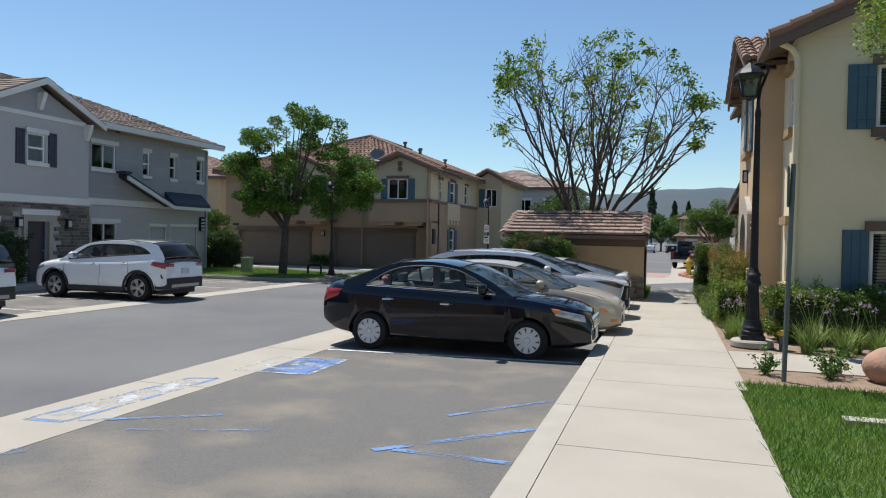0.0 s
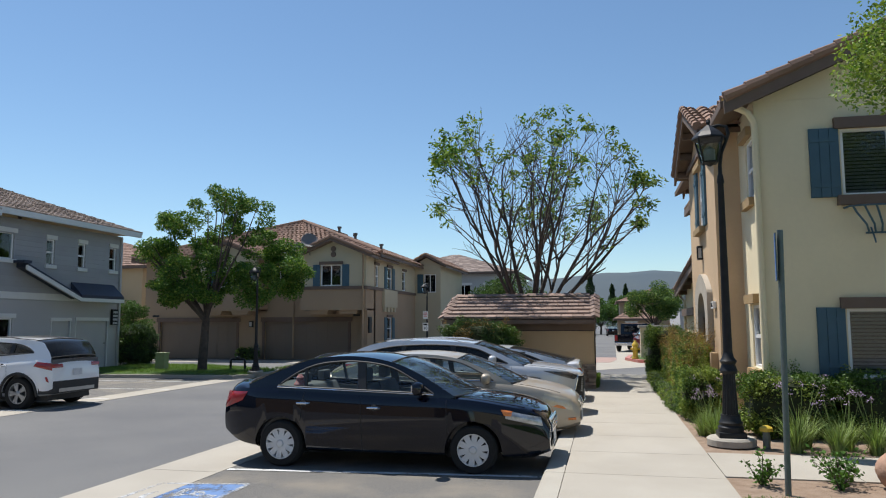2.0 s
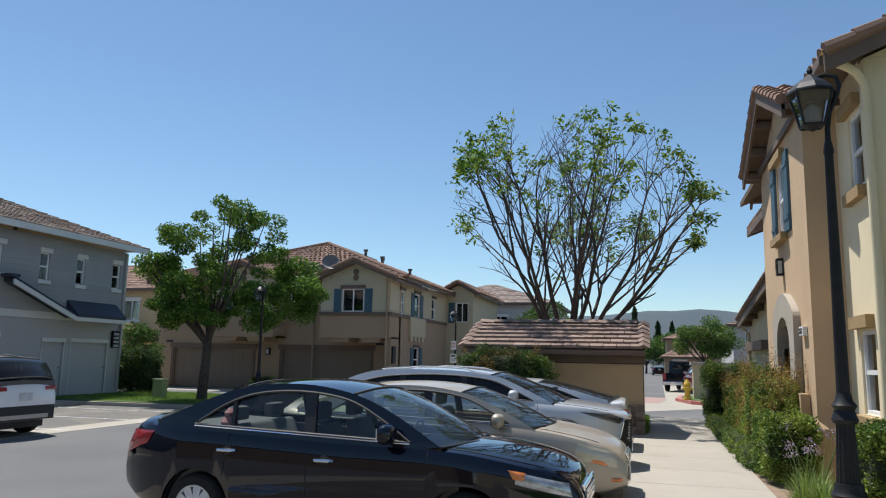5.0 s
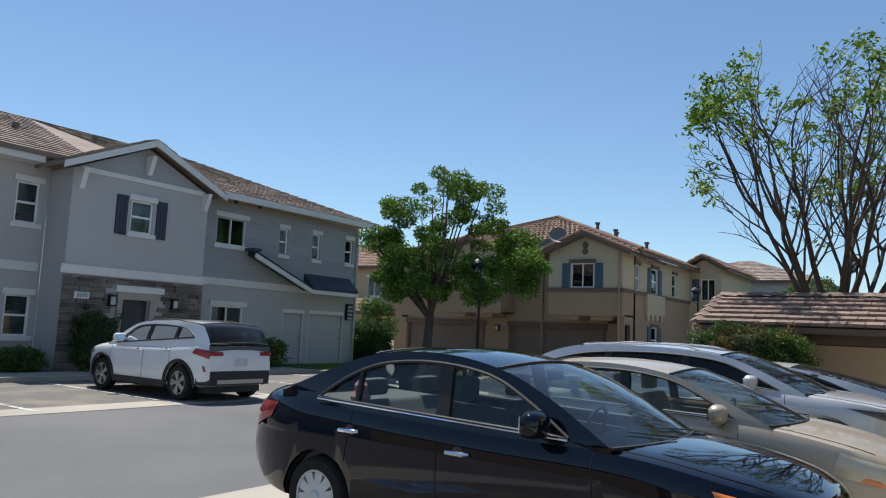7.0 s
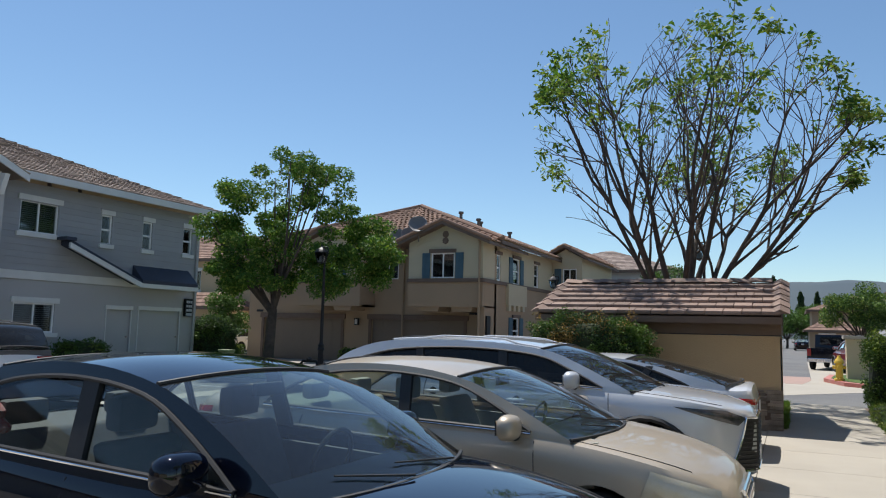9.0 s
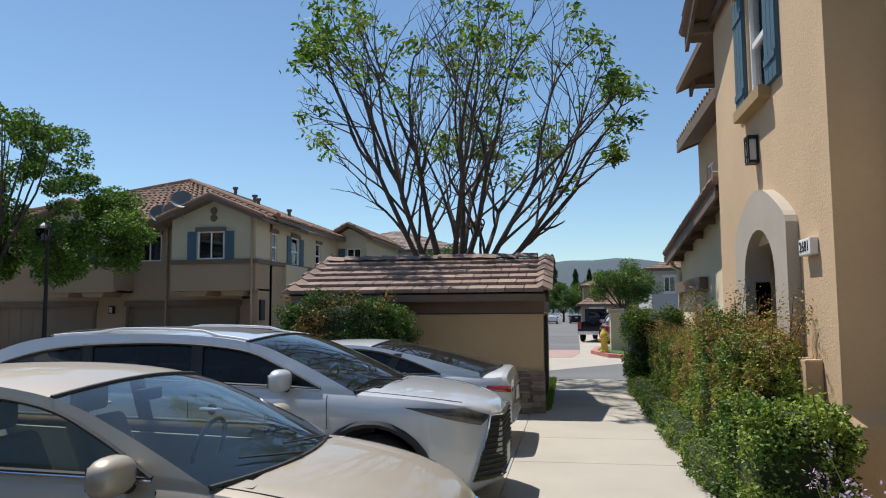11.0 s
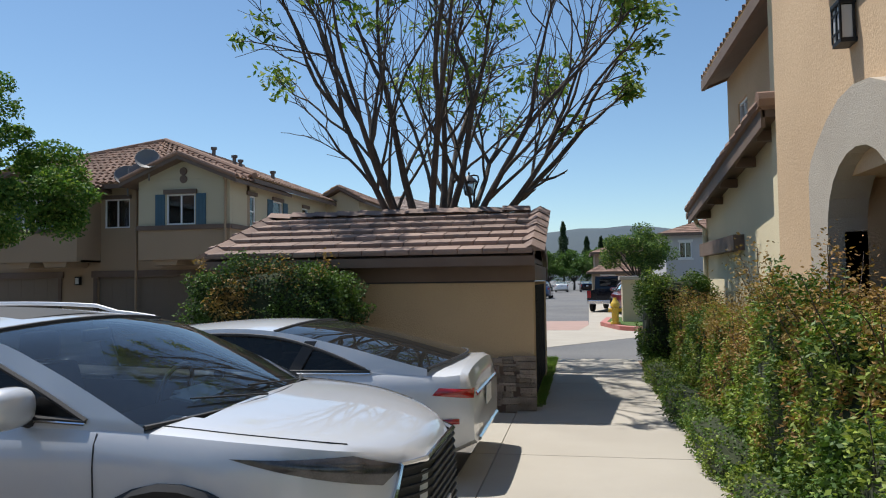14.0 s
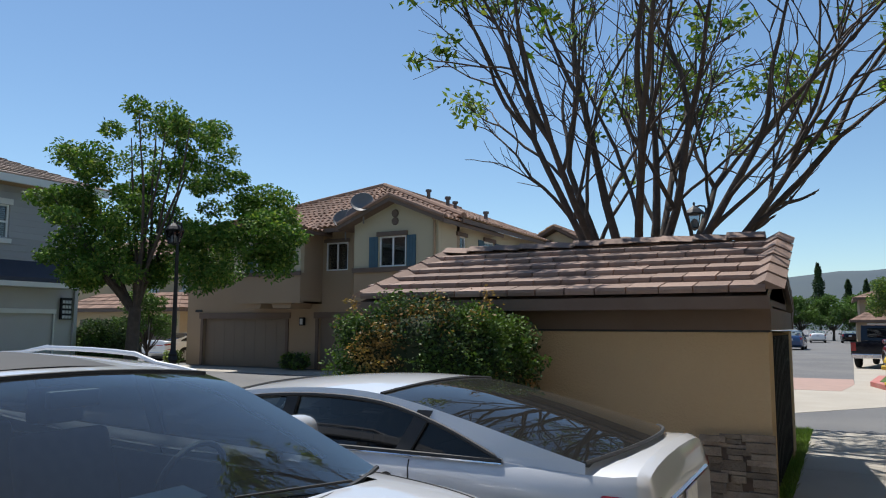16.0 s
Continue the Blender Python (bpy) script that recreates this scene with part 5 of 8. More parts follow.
        # lamps and badges laid on the side and corner surfaces
        for pname, mat, quad in s["patches"]:
            bm = bmesh.new()
            m = 7
            g = []
            (x0, za), (x1, zb_), (x2, zc), (x3, zd) = quad
            for i in range(m + 1):
                u = i / m
                rowv = []
                for j in range(m + 1):
                    v = j / m
                    x = (x0 * (1 - u) + x1 * u) * (1 - v) + (x3 * (1 - u) + x2 * u) * v
                    z = (za * (1 - u) + zb_ * u) * (1 - v) + (zd * (1 - u) + zc * u) * v
                    bulge = 0.006 + 0.012 * (1 - (2 * u - 1) ** 2) * (1 - (2 * v - 1) ** 2)
                    y = side_y(x, min(z, sho(x))) if z <= sho(x) else 0.94 * wid(x) - (z - sho(x)) * 0.5 / max(top(x) - sho(x), 0.05) * 0.15 * wid(x)
                    d = 1 if x > 0 else -1
                    edge_x = bulge * (0.9 if abs(x) > 1.5 else 0) * d
                    rowv.append(bm.verts.new((x + edge_x, sg * (y + bulge), z)))
                g.append(rowv)
            for i in range(m):
                for j in range(m):
                    bm.faces.new((g[i][j], g[i + 1][j], g[i + 1][j + 1], g[i][j + 1]))
            bmesh.ops.recalc_face_normals(bm, faces=list(bm.faces))
            part(pname, bm, mat, car, "", True)
        for xw in axles:
            car_wheel(car, xw, sg * (W - s.get("inset", 0.125)), r, s["wheel"], s["rim_mat"], sg)
            # dark liner of the wheel arch
            bm = bmesh.new()
            m = 14
            li = [[bm.verts.new((xw + (R - 0.004) * math.cos(math.pi * i / m), sg * yy, r * 0.98 + (R - 0.004) * math.sin(math.pi * i / m))) for i in range(m + 1)] for yy in (W * 0.95, W * 0.45)]
            for i in range(m):
                bm.faces.new((li[0][i], li[0][i + 1], li[1][i + 1], li[1][i]))
            bm.faces.new(li[1])
            part("wheel_arch_liner", bm, "ink", car)
            if s.get("clad"):
                pts = [(xw + (R + 0.02) * math.cos(a), sg * (side_y(min(max(xw + (R + 0.02) * math.cos(a), tail), nose), r + (R + 0.02) * math.sin(a)) + 0.002), r * 0.98 + (R + 0.02) * math.sin(a)) for a in np.linspace(-0.35, math.pi + 0.35, 18)]
                part("arch_cladding", tube([p for p in pts if p[2] > low(0) * 0.8], 0.032, 6), "plastic", car, "", True)
    # roof, windscreen and rear window as one bowed sheet, split by row
    i0, i1 = s["roof_rows"][0] * k, s["roof_rows"][1] * k
    bow, m = s.get("bow", 0.16), 12
    grid = []
    N = len(outer) - 1
    for i, (x, z) in enumerate(outer):
        if i <= i0:
            b, c = bow * (1 - 0.75 * i / i0), 0.005 + 0.035 * i / i0
        elif i >= i1:
            t = (i - i1) / (N - i1)
            b, c = -0.04 - 0.13 * t, 0.04 + 0.0 * t
        else:
            t = (i - i0) / (i1 - i0)
            b, c = bow * 0.25 * (1 - t) - 0.04 * t, 0.04
        y = gy(x, z)
        grid.append([(x + b * (1 - (2 * j / m - 1) ** 2), y * (2 * j / m - 1), z + c * (1 - (2 * j / m - 1) ** 2)) for j in range(m + 1)])
    for pname, a, b_, mat in (("windscreen", 0, i0, s.get("front_glass", "wind_glass")), ("roof", i0, i1, s.get("roof_paint", s["paint"])), ("rear_window", i1, N, s.get("rear_glass", "car_glass"))):
        bm = bmesh.new()
        vs = [[bm.verts.new(p) for p in row] for row in grid[a:b_ + 1]]
        for p, q in zip(vs, vs[1:]):
            for j in range(m):
                bm.faces.new((p[j], p[j + 1], q[j + 1], q[j]))
        bmesh.ops.recalc_face_normals(bm, faces=list(bm.faces))
        sh = part(pname, bm, mat, car, "", True)
        if pname != "roof":
            rowsel = grid[a] if pname == "windscreen" else grid[b_]
            part("glass_edge", tube([(x + 0.002, y, z + 0.002) for x, y, z in rowsel], 0.012, 6), "plastic", sh)
            rowt = grid[b_] if pname == "windscreen" else grid[a]
            part("glass_edge", tube([(x, y, z + 0.002) for x, y, z in rowt], 0.012, 6), "plastic", sh)
        if pname == "windscreen":
            wy = gy(xa, outer[0][1])
            for y0, y1 in ((0.55, -0.1), (-0.1, -0.62)):
                part("wiper", tube([(xa + bow * (1 - (y0) ** 2) + 0.01, y0 * wy, outer[0][1] + 0.03), (xa + bow * (1 - y1 ** 2) - 0.10, y1 * wy, outer[0][1] + 0.075)], [0.006, 0.004], 6), "plastic", sh)
        if pname == "roof" and s.get("sunroof"):
            mid = [[(x, y * 0.78, z + 0.006) for x, y, z in row[2:m - 1]] for row in grid[a + 1:a + 2 * k]]
            bm = bmesh.new()
            vs = [[bm.verts.new(p) for p in row] for row in mid]
            for p, q in zip(vs, vs[1:]):
                for j in range(len(p) - 1):
                    bm.faces.new((p[j], p[j + 1], q[j + 1], q[j]))
            bmesh.ops.recalc_face_normals(bm, faces=list(bm.faces))
            part("sunroof", bm, "ink", sh, "", True)
        if pname == "roof" and s.get("rails"):
            for sg in (-1, 1):
                part("roof_rail", tube([(row[0][0], sg * (abs(row[0][1]) - 0.05), row[0][2] + 0.04 + (0.0 if 2 < i < (b_ - a - 2) else -0.03)) for i, row in enumerate(grid[a:b_ + 1])], 0.013, 8), s["rails"], sh, "", True)
    # cowl and parcel shelf, floor, seats, dash, wheel
    inside = s.get("seat", "seat")
    zf = 0.38
    part("floor_pan", box(xe + 0.1, xa - 0.1, -0.72 * W, 0.72 * W, zf - 0.2, zf), "plastic", car)
    for sg in (-1, 1):
        part("door_lining", prism([(xe + 0.1, zf), (xa - 0.1, zf), (xa - 0.1, sho(xa) - 0.03), (xe + 0.1, sho(xe) - 0.03)], "y", sg * 0.84 * W, sg * 0.80 * W), inside, car)
    part("dashboard", prism([(xa + 0.12, zf), (xa - 0.55, zf + 0.1), (xa - 0.55, outer[0][1] - 0.10), (xa - 0.40, outer[0][1] - 0.02), (xa + 0.16, outer[0][1] - 0.015)], "y", -0.82 * W, 0.82 * W), s.get("dash", "plastic"), car)
    rear_x = s.get("rear_seat", -0.95)
    part("parcel_shelf", prism([(rear_x - 0.35, zf), (rear_x - 0.30, outer[-1][1] - 0.06), (xe - 0.05, outer[-1][1] - 0.04), (xe - 0.05, zf)], "y", -0.8 * W, 0.8 * W), inside, car)
    sx = s.get("front_seat", 0.05)
    for sg in (-1, 1):
        seat = part("front_seat", box(sx - 0.1, sx + 0.45, sg * 0.40 - 0.25, sg * 0.40 + 0.25, zf, zf + 0.22, 0.05), inside, car, "", True)
        part("seat_back", padded([(sx - 0.05, zf + 0.2), (sx - 0.28, sho(sx) + 0.14), (sx - 0.40, sho(sx) + 0.12), (sx - 0.2, zf + 0.2)], "y", sg * 0.40 - 0.24, sg * 0.40 + 0.24), inside, seat, "", True)
        part("headrest", box(sx - 0.44, sx - 0.32, sg * 0.40 - 0.13, sg * 0.40 + 0.13, sho(sx) + 0.16, sho(sx) + 0.34, 0.045), inside, seat, "", True)
        part("headrest", box(rear_x - 0.36, rear_x - 0.25, sg * 0.36 - 0.14, sg * 0.36 + 0.14, sho(rear_x) + 0.08, sho(rear_x) + 0.22, 0.04), inside, car, "", True)
    part("rear_seat", padded([(rear_x + 0.45, zf), (rear_x + 0.45, zf + 0.2), (rear_x, zf + 0.22), (rear_x - 0.22, sho(rear_x) + 0.06), (rear_x - 0.34, sho(rear_x) + 0.04), (rear_x - 0.34, zf)], "y", -0.78 * W, 0.78 * W), inside, car, "", True)
    sw = [(xa - 0.62 + 0.05 * math.sin(a), 0.40 + 0.18 * math.cos(a), sho(xa) - 0.02 + 0.17 * math.sin(a)) for a in np.linspace(0, 2 * math.pi, 20)]
    part("steering_wheel", tube(sw, 0.014, 6), "plastic", car)
    part("rear_mirror", box(s["outer"][2][0] + 0.07, s["outer"][2][0] + 0.11, -0.11, 0.11, s["outer"][2][1] - 0.09, s["outer"][2][1] - 0.02, 0.012), "plastic", car)
    # front: grille with bars, lower intake, plate, badge
    gz0, gz1, gw0, gw1, gmat, bars = s["grille"]
    def front_x(y, z):
        """Where the nose surface stands at that width and height."""
        lo_x, hi_x = nose - 1.0, nose
        for _ in range(18):
            c = (lo_x + hi_x) / 2
            ok = side_y(c, min(z, sho(c))) >= abs(y) and z <= top(c) - 0.002
            lo_x, hi_x = (c, hi_x) if ok else (lo_x, c)
        return lo_x
    def front_patch(pname, z0, z1, w0, w1, mat, out=0.008, parent=car, nx=10, nz=6):
        bm = bmesh.new()
        g = []
        for i in range(nz + 1):
            z = z0 + (z1 - z0) * i / nz
            w = w0 + (w1 - w0) * i / nz
            g.append([bm.verts.new((front_x(w * (2 * j / nx - 1), z) + out, w * (2 * j / nx - 1), z)) for j in range(nx + 1)])
        for i in range(nz):
            for j in range(nx):
                bm.faces.new((g[i][j], g[i][j + 1], g[i + 1][j + 1], g[i + 1][j]))
        bmesh.ops.recalc_face_normals(bm, faces=list(bm.faces))
        return part(pname, bm, mat, parent, "", True)
    gr = front_patch("grille", gz0, gz1, gw0, gw1, "ink")
    for i in range(bars):
        z = gz0 + (gz1 - gz0) * (i + 0.5) / bars
        w = (gw0 + (gw1 - gw0) * (i + 0.5) / bars) * 0.98
        part("grille_bar", tube([(front_x(w * t, z) + 0.014, w * t, z) for t in np.linspace(-1, 1, 11)], 0.008 if bars > 5 else 0.012, 5), gmat, gr)
    if s.get("grille_frame"):
        rim = [(gw0 * t, gz0) for t in np.linspace(-1, 1, 8)] + [(gw0 + (gw1 - gw0) * t, gz0 + (gz1 - gz0) * t) for t in np.linspace(0, 1, 6)][1:]
        rim += [(gw1 * t, gz1) for t in np.linspace(1, -1, 8)][1:] + [(-(gw0 + (gw1 - gw0) * t), gz0 + (gz1 - gz0) * t) for t in np.linspace(1, 0, 6)][1:]
        part("grille_frame", tube([(front_x(y, z) + 0.012, y, z) for y, z in rim], 0.014, 6), s["grille_frame"], gr)
    front_patch("lower_intake", low(nose) + 0.03, low(nose) + 0.12, 0.42 * W, 0.5 * W, "plastic")
    pz = s["plate"][0]
    part("number_plate", box(nose + 0.012, nose + 0.022, -0.15, 0.15, pz - 0.075, pz + 0.075), "plate", car)
    pz = s["plate"][1]
    part("number_plate", box(tail - 0.022, tail - 0.012, -0.15, 0.15, pz - 0.075, pz + 0.075), "plate", car)
    for px, pz_, w, mat in s.get("rear_bars", ()):
        part("rear_trim", tube([(px, y, pz_) for y in np.linspace(-w, w, 5)], 0.02, 6), mat, car)
    if s.get("rear_clad"):
        z0, z1 = s["rear_clad"]
        for nm, a, b, wd, mat, out in (("bumper_cladding", z0, z1, 0.93, "plastic", 0.012), ("skid_plate", z0 + 0.03, z0 + 0.11, 0.62, "alloy", 0.026), ("tail_light", 0.92, 1.0, 0.0, "lens_red", 0.012)):
            for c0, c1 in (((-wd, wd),) if wd else ((-0.90, -0.50), (0.50, 0.90))):
                bm = bmesh.new()
                gq = []
                for i in range(5):
                    z = a + (b - a) * i / 4
                    row = []
                    for j in range(15):
                        y = W * (c0 + (c1 - c0) * j / 14)
                        lo_x, hi_x = tail, tail + 0.9
                        for _ in range(16):
                            c = (lo_x + hi_x) / 2
                            lo_x, hi_x = (lo_x, c) if wid(c) * 0.985 >= abs(y) and low(c) <= z + 0.08 and z <= top(c) - 0.002 else (c, hi_x)
                        row.append(bm.verts.new((hi_x - out, y, z)))
                    gq.append(row)
                for i in range(4):
                    for j in range(14):
                        bm.faces.new((gq[i][j], gq[i + 1][j], gq[i + 1][j + 1], gq[i][j + 1]))
                bmesh.ops.recalc_face_normals(bm, faces=list(bm.faces))
                part(nm, bm, mat, car, "", True)
    if s.get("sill_clad"):
        for sg in (-1, 1):
            part("sill_cladding", prism([(sg * (W * 0.90), low(0) - 0.02), (sg * (W * 0.985), low(0) + 0.0), (sg * (W * 1.004), low(0) + 0.13), (sg * (W * 0.9), low(0) + 0.13)], "x", -wb / 2 + R + 0.02, wb / 2 - R - 0.02), "plastic", car)
    return car


def cabin(points, belt, k):
    """Side lines with what stands over the belt drawn in."""
    return [(x, belt + (z - belt) * k if z > belt else z) for x, z in points]


def tucked(points, axle, k):
    """Side lines with the overhang behind an axle drawn in."""
    return [(x if x > axle else axle + (x - axle) * k, z) for x, z in points]


SEDAN = dict(W=0.8475, nose=2.15, tail=-2.29, wb=2.60, r=0.305, paint="paint_black", axle_shift=-0.085, dash="dish",
             top=[(2.15, 0.60), (2.10, 0.74), (1.9, 0.85), (1.5, 0.93), (1.05, 0.975), (0, 0.98), (-1.0, 1.0), (-1.75, 1.06), (-2.0, 1.10), (-2.20, 1.095), (-2.29, 0.90)],
             shoulder=[(2.15, 0.56), (2.0, 0.74), (1.6, 0.85), (1.05, 0.925), (0, 0.945), (-1.0, 0.985), (-1.7, 1.01), (-2.1, 1.02), (-2.29, 0.84)],
             low=[(2.15, 0.27), (1.9, 0.20), (1.3, 0.19), (-1.3, 0.20), (-2.0, 0.26), (-2.29, 0.40)],
             outer=[(0.98, 0.955), (0.53, 1.235), (0.12, 1.415), (-0.40, 1.50), (-0.98, 1.455), (-1.45, 1.28), (-1.88, 1.075)],
             dlo=[(0.70, 0.985), (0.40, 1.19), (0.06, 1.36), (-0.40, 1.425), (-0.85, 1.39), (-1.16, 1.27), (-1.45, 1.06)],
             roof_rows=(2, 4), pillars=[(-0.26, 0.11, -0.12), (-1.05, 0.035, -0.1)], seams=[(0.90, -0.05), (-0.24, -0.05), (-1.14, 0.12)], handles=[(-0.08, 0.80), (-1.06, 0.84)],
             handle_mat="chrome", mirror=(0.52, 1.06), mirror_size=1.15, trim="chrome", trim_all=False, wheel="cap", rim_mat="hubcap", inset=0.115,
             patches=[("headlight", "lens_clear", [(1.62, 0.70), (2.07, 0.60), (2.04, 0.71), (1.62, 0.80)]), ("turn_signal", "lens_amber", [(1.60, 0.74), (1.72, 0.71), (1.70, 0.79), (1.56, 0.81)]),
                      ("tail_light", "lens_red", [(-2.27, 0.74), (-1.95, 0.86), (-1.88, 0.975), (-2.26, 0.97)])],
             grille=(0.50, 0.66, 0.34, 0.42, "chrome", 4), grille_frame="chrome", plate=(0.40, 0.80))
SEDAN.update(outer=cabin(SEDAN["outer"], 1.0, 0.90), dlo=cabin(SEDAN["dlo"], 1.0, 0.90))
black = make_car("black_sedan", "glossy black four-door sedan with silver wheel covers", SEDAN)

COMPACT = dict(SEDAN, axle_shift=0.0, W=0.85, nose=2.18, tail=-2.35, paint="paint_gold", r=0.31, seat="seat_tan", dash="seat_tan",
               top=[(2.18, 0.58), (2.12, 0.71), (1.9, 0.82), (1.5, 0.905), (1.02, 0.955), (0, 0.97), (-1.0, 1.0), (-1.75, 1.06), (-2.05, 1.09), (-2.28, 1.07), (-2.35, 0.88)],
               shoulder=[(2.18, 0.54), (2.0, 0.70), (1.6, 0.83), (1.02, 0.915), (0, 0.93), (-1.0, 0.955), (-1.7, 0.98), (-2.1, 1.0), (-2.35, 0.82)],
               outer=[(1.12, 0.93), (0.66, 1.20), (0.24, 1.39), (-0.32, 1.475), (-0.95, 1.44), (-1.45, 1.26), (-1.92, 1.06)],
               dlo=[(0.84, 0.965), (0.54, 1.17), (0.20, 1.335), (-0.32, 1.405), (-0.85, 1.37), (-1.18, 1.24), (-1.46, 1.03)],
               handles=[(-0.02, 0.79), (-1.0, 0.82)], handle_mat="paint_gold", trim="chrome", trim_all=False, rim_mat="alloy", wheel="multi",
               pillars=[(-0.16, 0.09, -0.10)], mirror=(0.72, 1.0),
               patches=[("headlight", "lens_yellowed", [(1.58, 0.61), (2.07, 0.51), (2.05, 0.68), (1.64, 0.785)]), ("turn_signal", "lens_amber", [(1.76, 0.575), (1.98, 0.53), (1.95, 0.59), (1.76, 0.64)]),
                        ("tail_light", "lens_red", [(-2.30, 0.72), (-2.02, 0.78), (-2.0, 0.96), (-2.28, 0.94)]), ("side_marker", "lens_amber", [(2.0, 0.36), (2.12, 0.36), (2.12, 0.40), (2.0, 0.40)])],
               grille=(0.52, 0.64, 0.30, 0.36, "paint_gold", 3), grille_frame="chrome", plate=(0.38, 0.8))
COMPACT.update(outer=cabin(COMPACT["outer"], 0.96, 0.80), dlo=cabin(COMPACT["dlo"], 0.97, 0.80))
gold = make_car("gold_sedan", "dusty champagne gold four-door sedan with yellowed headlights", COMPACT)

CROSSOVER = dict(W=0.945, nose=2.365, tail=-2.52, wb=2.79, r=0.375, paint="paint_silver", gap=0.075, front_round=0.60, rear_round=0.2,
                 top=[(2.365, 0.84), (2.31, 0.93), (2.05, 1.01), (1.6, 1.075), (1.1, 1.115), (0, 1.08), (-1.2, 1.15), (-2.2, 1.22), (-2.45, 1.18), (-2.52, 1.0)],
                 shoulder=[(2.365, 0.78), (2.25, 0.90), (2.05, 0.96), (1.7, 1.02), (1.1, 1.06), (0, 1.065), (-1.0, 1.10), (-1.9, 1.16), (-2.4, 1.13), (-2.52, 0.95)],
                 low=[(2.365, 0.32), (2.1, 0.24), (1.4, 0.24), (-1.4, 0.26), (-2.2, 0.32), (-2.52, 0.45)],
                 outer=[(1.24, 1.075), (0.72, 1.40), (0.28, 1.60), (-0.5, 1.69), (-1.55, 1.66), (-2.12, 1.45), (-2.40, 1.20)],
                 dlo=[(0.96, 1.10), (0.60, 1.33), (0.22, 1.51), (-0.5, 1.585), (-1.35, 1.54), (-1.85, 1.40), (-2.12, 1.25)],
                 roof_rows=(2, 4), pillars=[(-0.12, 0.10, -0.12), (-1.12, 0.09, -0.2)], seams=[(1.06, -0.05), (-0.12, -0.05), (-1.10, 0.10)], handles=[(0.06, 0.93), (-0.92, 0.97)],
                 handle_mat="paint_silver", mirror=(0.66, 1.17), mirror_size=1.2, trim="chrome", trim_all=True, wheel="five", rim_mat="alloy", clad=True, sill_clad=True, rails="paint_silver", sunroof=True, dash="plastic",
                 side_glass="tint_glass", rear_glass="tint_glass", rear_seat=-1.0,
                 patches=[("headlight", "lens_dark", [(1.64, 0.965), (2.21, 0.79), (2.28, 0.86), (2.10, 0.935)]), ("fog_vent", "ink", [(2.16, 0.42), (2.175, 0.42), (2.235, 0.64), (2.225, 0.64)]),
                          ("tail_light", "lens_red", [(-2.48, 0.86), (-1.95, 0.98), (-1.98, 1.08), (-2.46, 1.05)])],
                 grille=(0.36, 0.86, 0.66, 0.50, "plastic", 12), grille_frame="chrome", plate=(0.48, 0.75), bow=0.2)
CROSSOVER.update(outer=cabin(CROSSOVER["outer"], 1.10, 0.73), dlo=cabin(CROSSOVER["dlo"], 1.10, 0.73))
suv = make_car("silver_suv", "silver crossover with dark tinted windows and spindle grille", CROSSOVER)

FASTBACK = dict(SEDAN, axle_shift=0.0, W=0.93, nose=2.45, tail=-2.47, wb=2.85, r=0.335, paint="paint_grey_silver", front_round=0.36, rear_round=0.16,
                top=[(2.45, 0.62), (2.35, 0.76), (2.1, 0.86), (1.6, 0.95), (1.1, 1.0), (0, 0.98), (-1.0, 0.99), (-1.95, 1.03), (-2.25, 1.025), (-2.41, 1.02), (-2.44, 0.95), (-2.47, 0.80)],
                shoulder=[(2.45, 0.58), (2.2, 0.76), (1.7, 0.87), (1.1, 0.93), (0, 0.95), (-1.0, 0.965), (-1.8, 0.97), (-2.25, 0.955), (-2.42, 0.94), (-2.47, 0.78)],
                low=[(2.45, 0.28), (2.1, 0.2), (1.4, 0.2), (-1.4, 0.21), (-2.1, 0.28), (-2.47, 0.42)],
                outer=[(1.30, 0.94), (0.80, 1.22), (0.34, 1.39), (-0.30, 1.475), (-0.85, 1.45), (-1.45, 1.28), (-2.12, 1.03)],
                dlo=[(0.98, 0.98), (0.64, 1.17), (0.26, 1.33), (-0.30, 1.40), (-0.85, 1.37), (-1.28, 1.22), (-1.68, 1.0)],
                pillars=[(-0.15, 0.09, -0.12), (-1.05, 0.10, -0.5)], seams=[(1.12, -0.05), (-0.14, -0.05), (-1.20, 0.14)], handles=[(0.05, 0.80), (-0.98, 0.84)],
                handle_mat="paint_grey_silver", mirror=(0.82, 1.03), trim="chrome", trim_all=False, wheel="five", rim_mat="alloy",
                side_glass="tint_glass", rear_glass="tint_glass", seat="seat",
                patches=[("headlight", "lens_clear", [(1.80, 0.70), (2.32, 0.62), (2.30, 0.70), (1.80, 0.78)]),
                         ("tail_light", "lens_red", [(-2.462, 0.79), (-2.16, 0.82), (-2.21, 0.875), (-2.46, 0.86)]), ("side_marker", "lens_red", [(-2.36, 0.60), (-2.20, 0.60), (-2.20, 0.64), (-2.36, 0.64)])],
                rear_bars=[(-2.462, 0.80, 0.62, "lens_red"), (-2.48, 0.45, 0.6, "chrome")], grille=(0.45, 0.62, 0.4, 0.45, "chrome", 8), plate=(0.40, 0.72))
FASTBACK.update(outer=cabin(FASTBACK["outer"], 0.98, 0.68), dlo=cabin(FASTBACK["dlo"], 0.98, 0.70))
fast = make_car("silver_sedan", "silver-grey fastback sedan with dark glass and red rear lamps", FASTBACK)

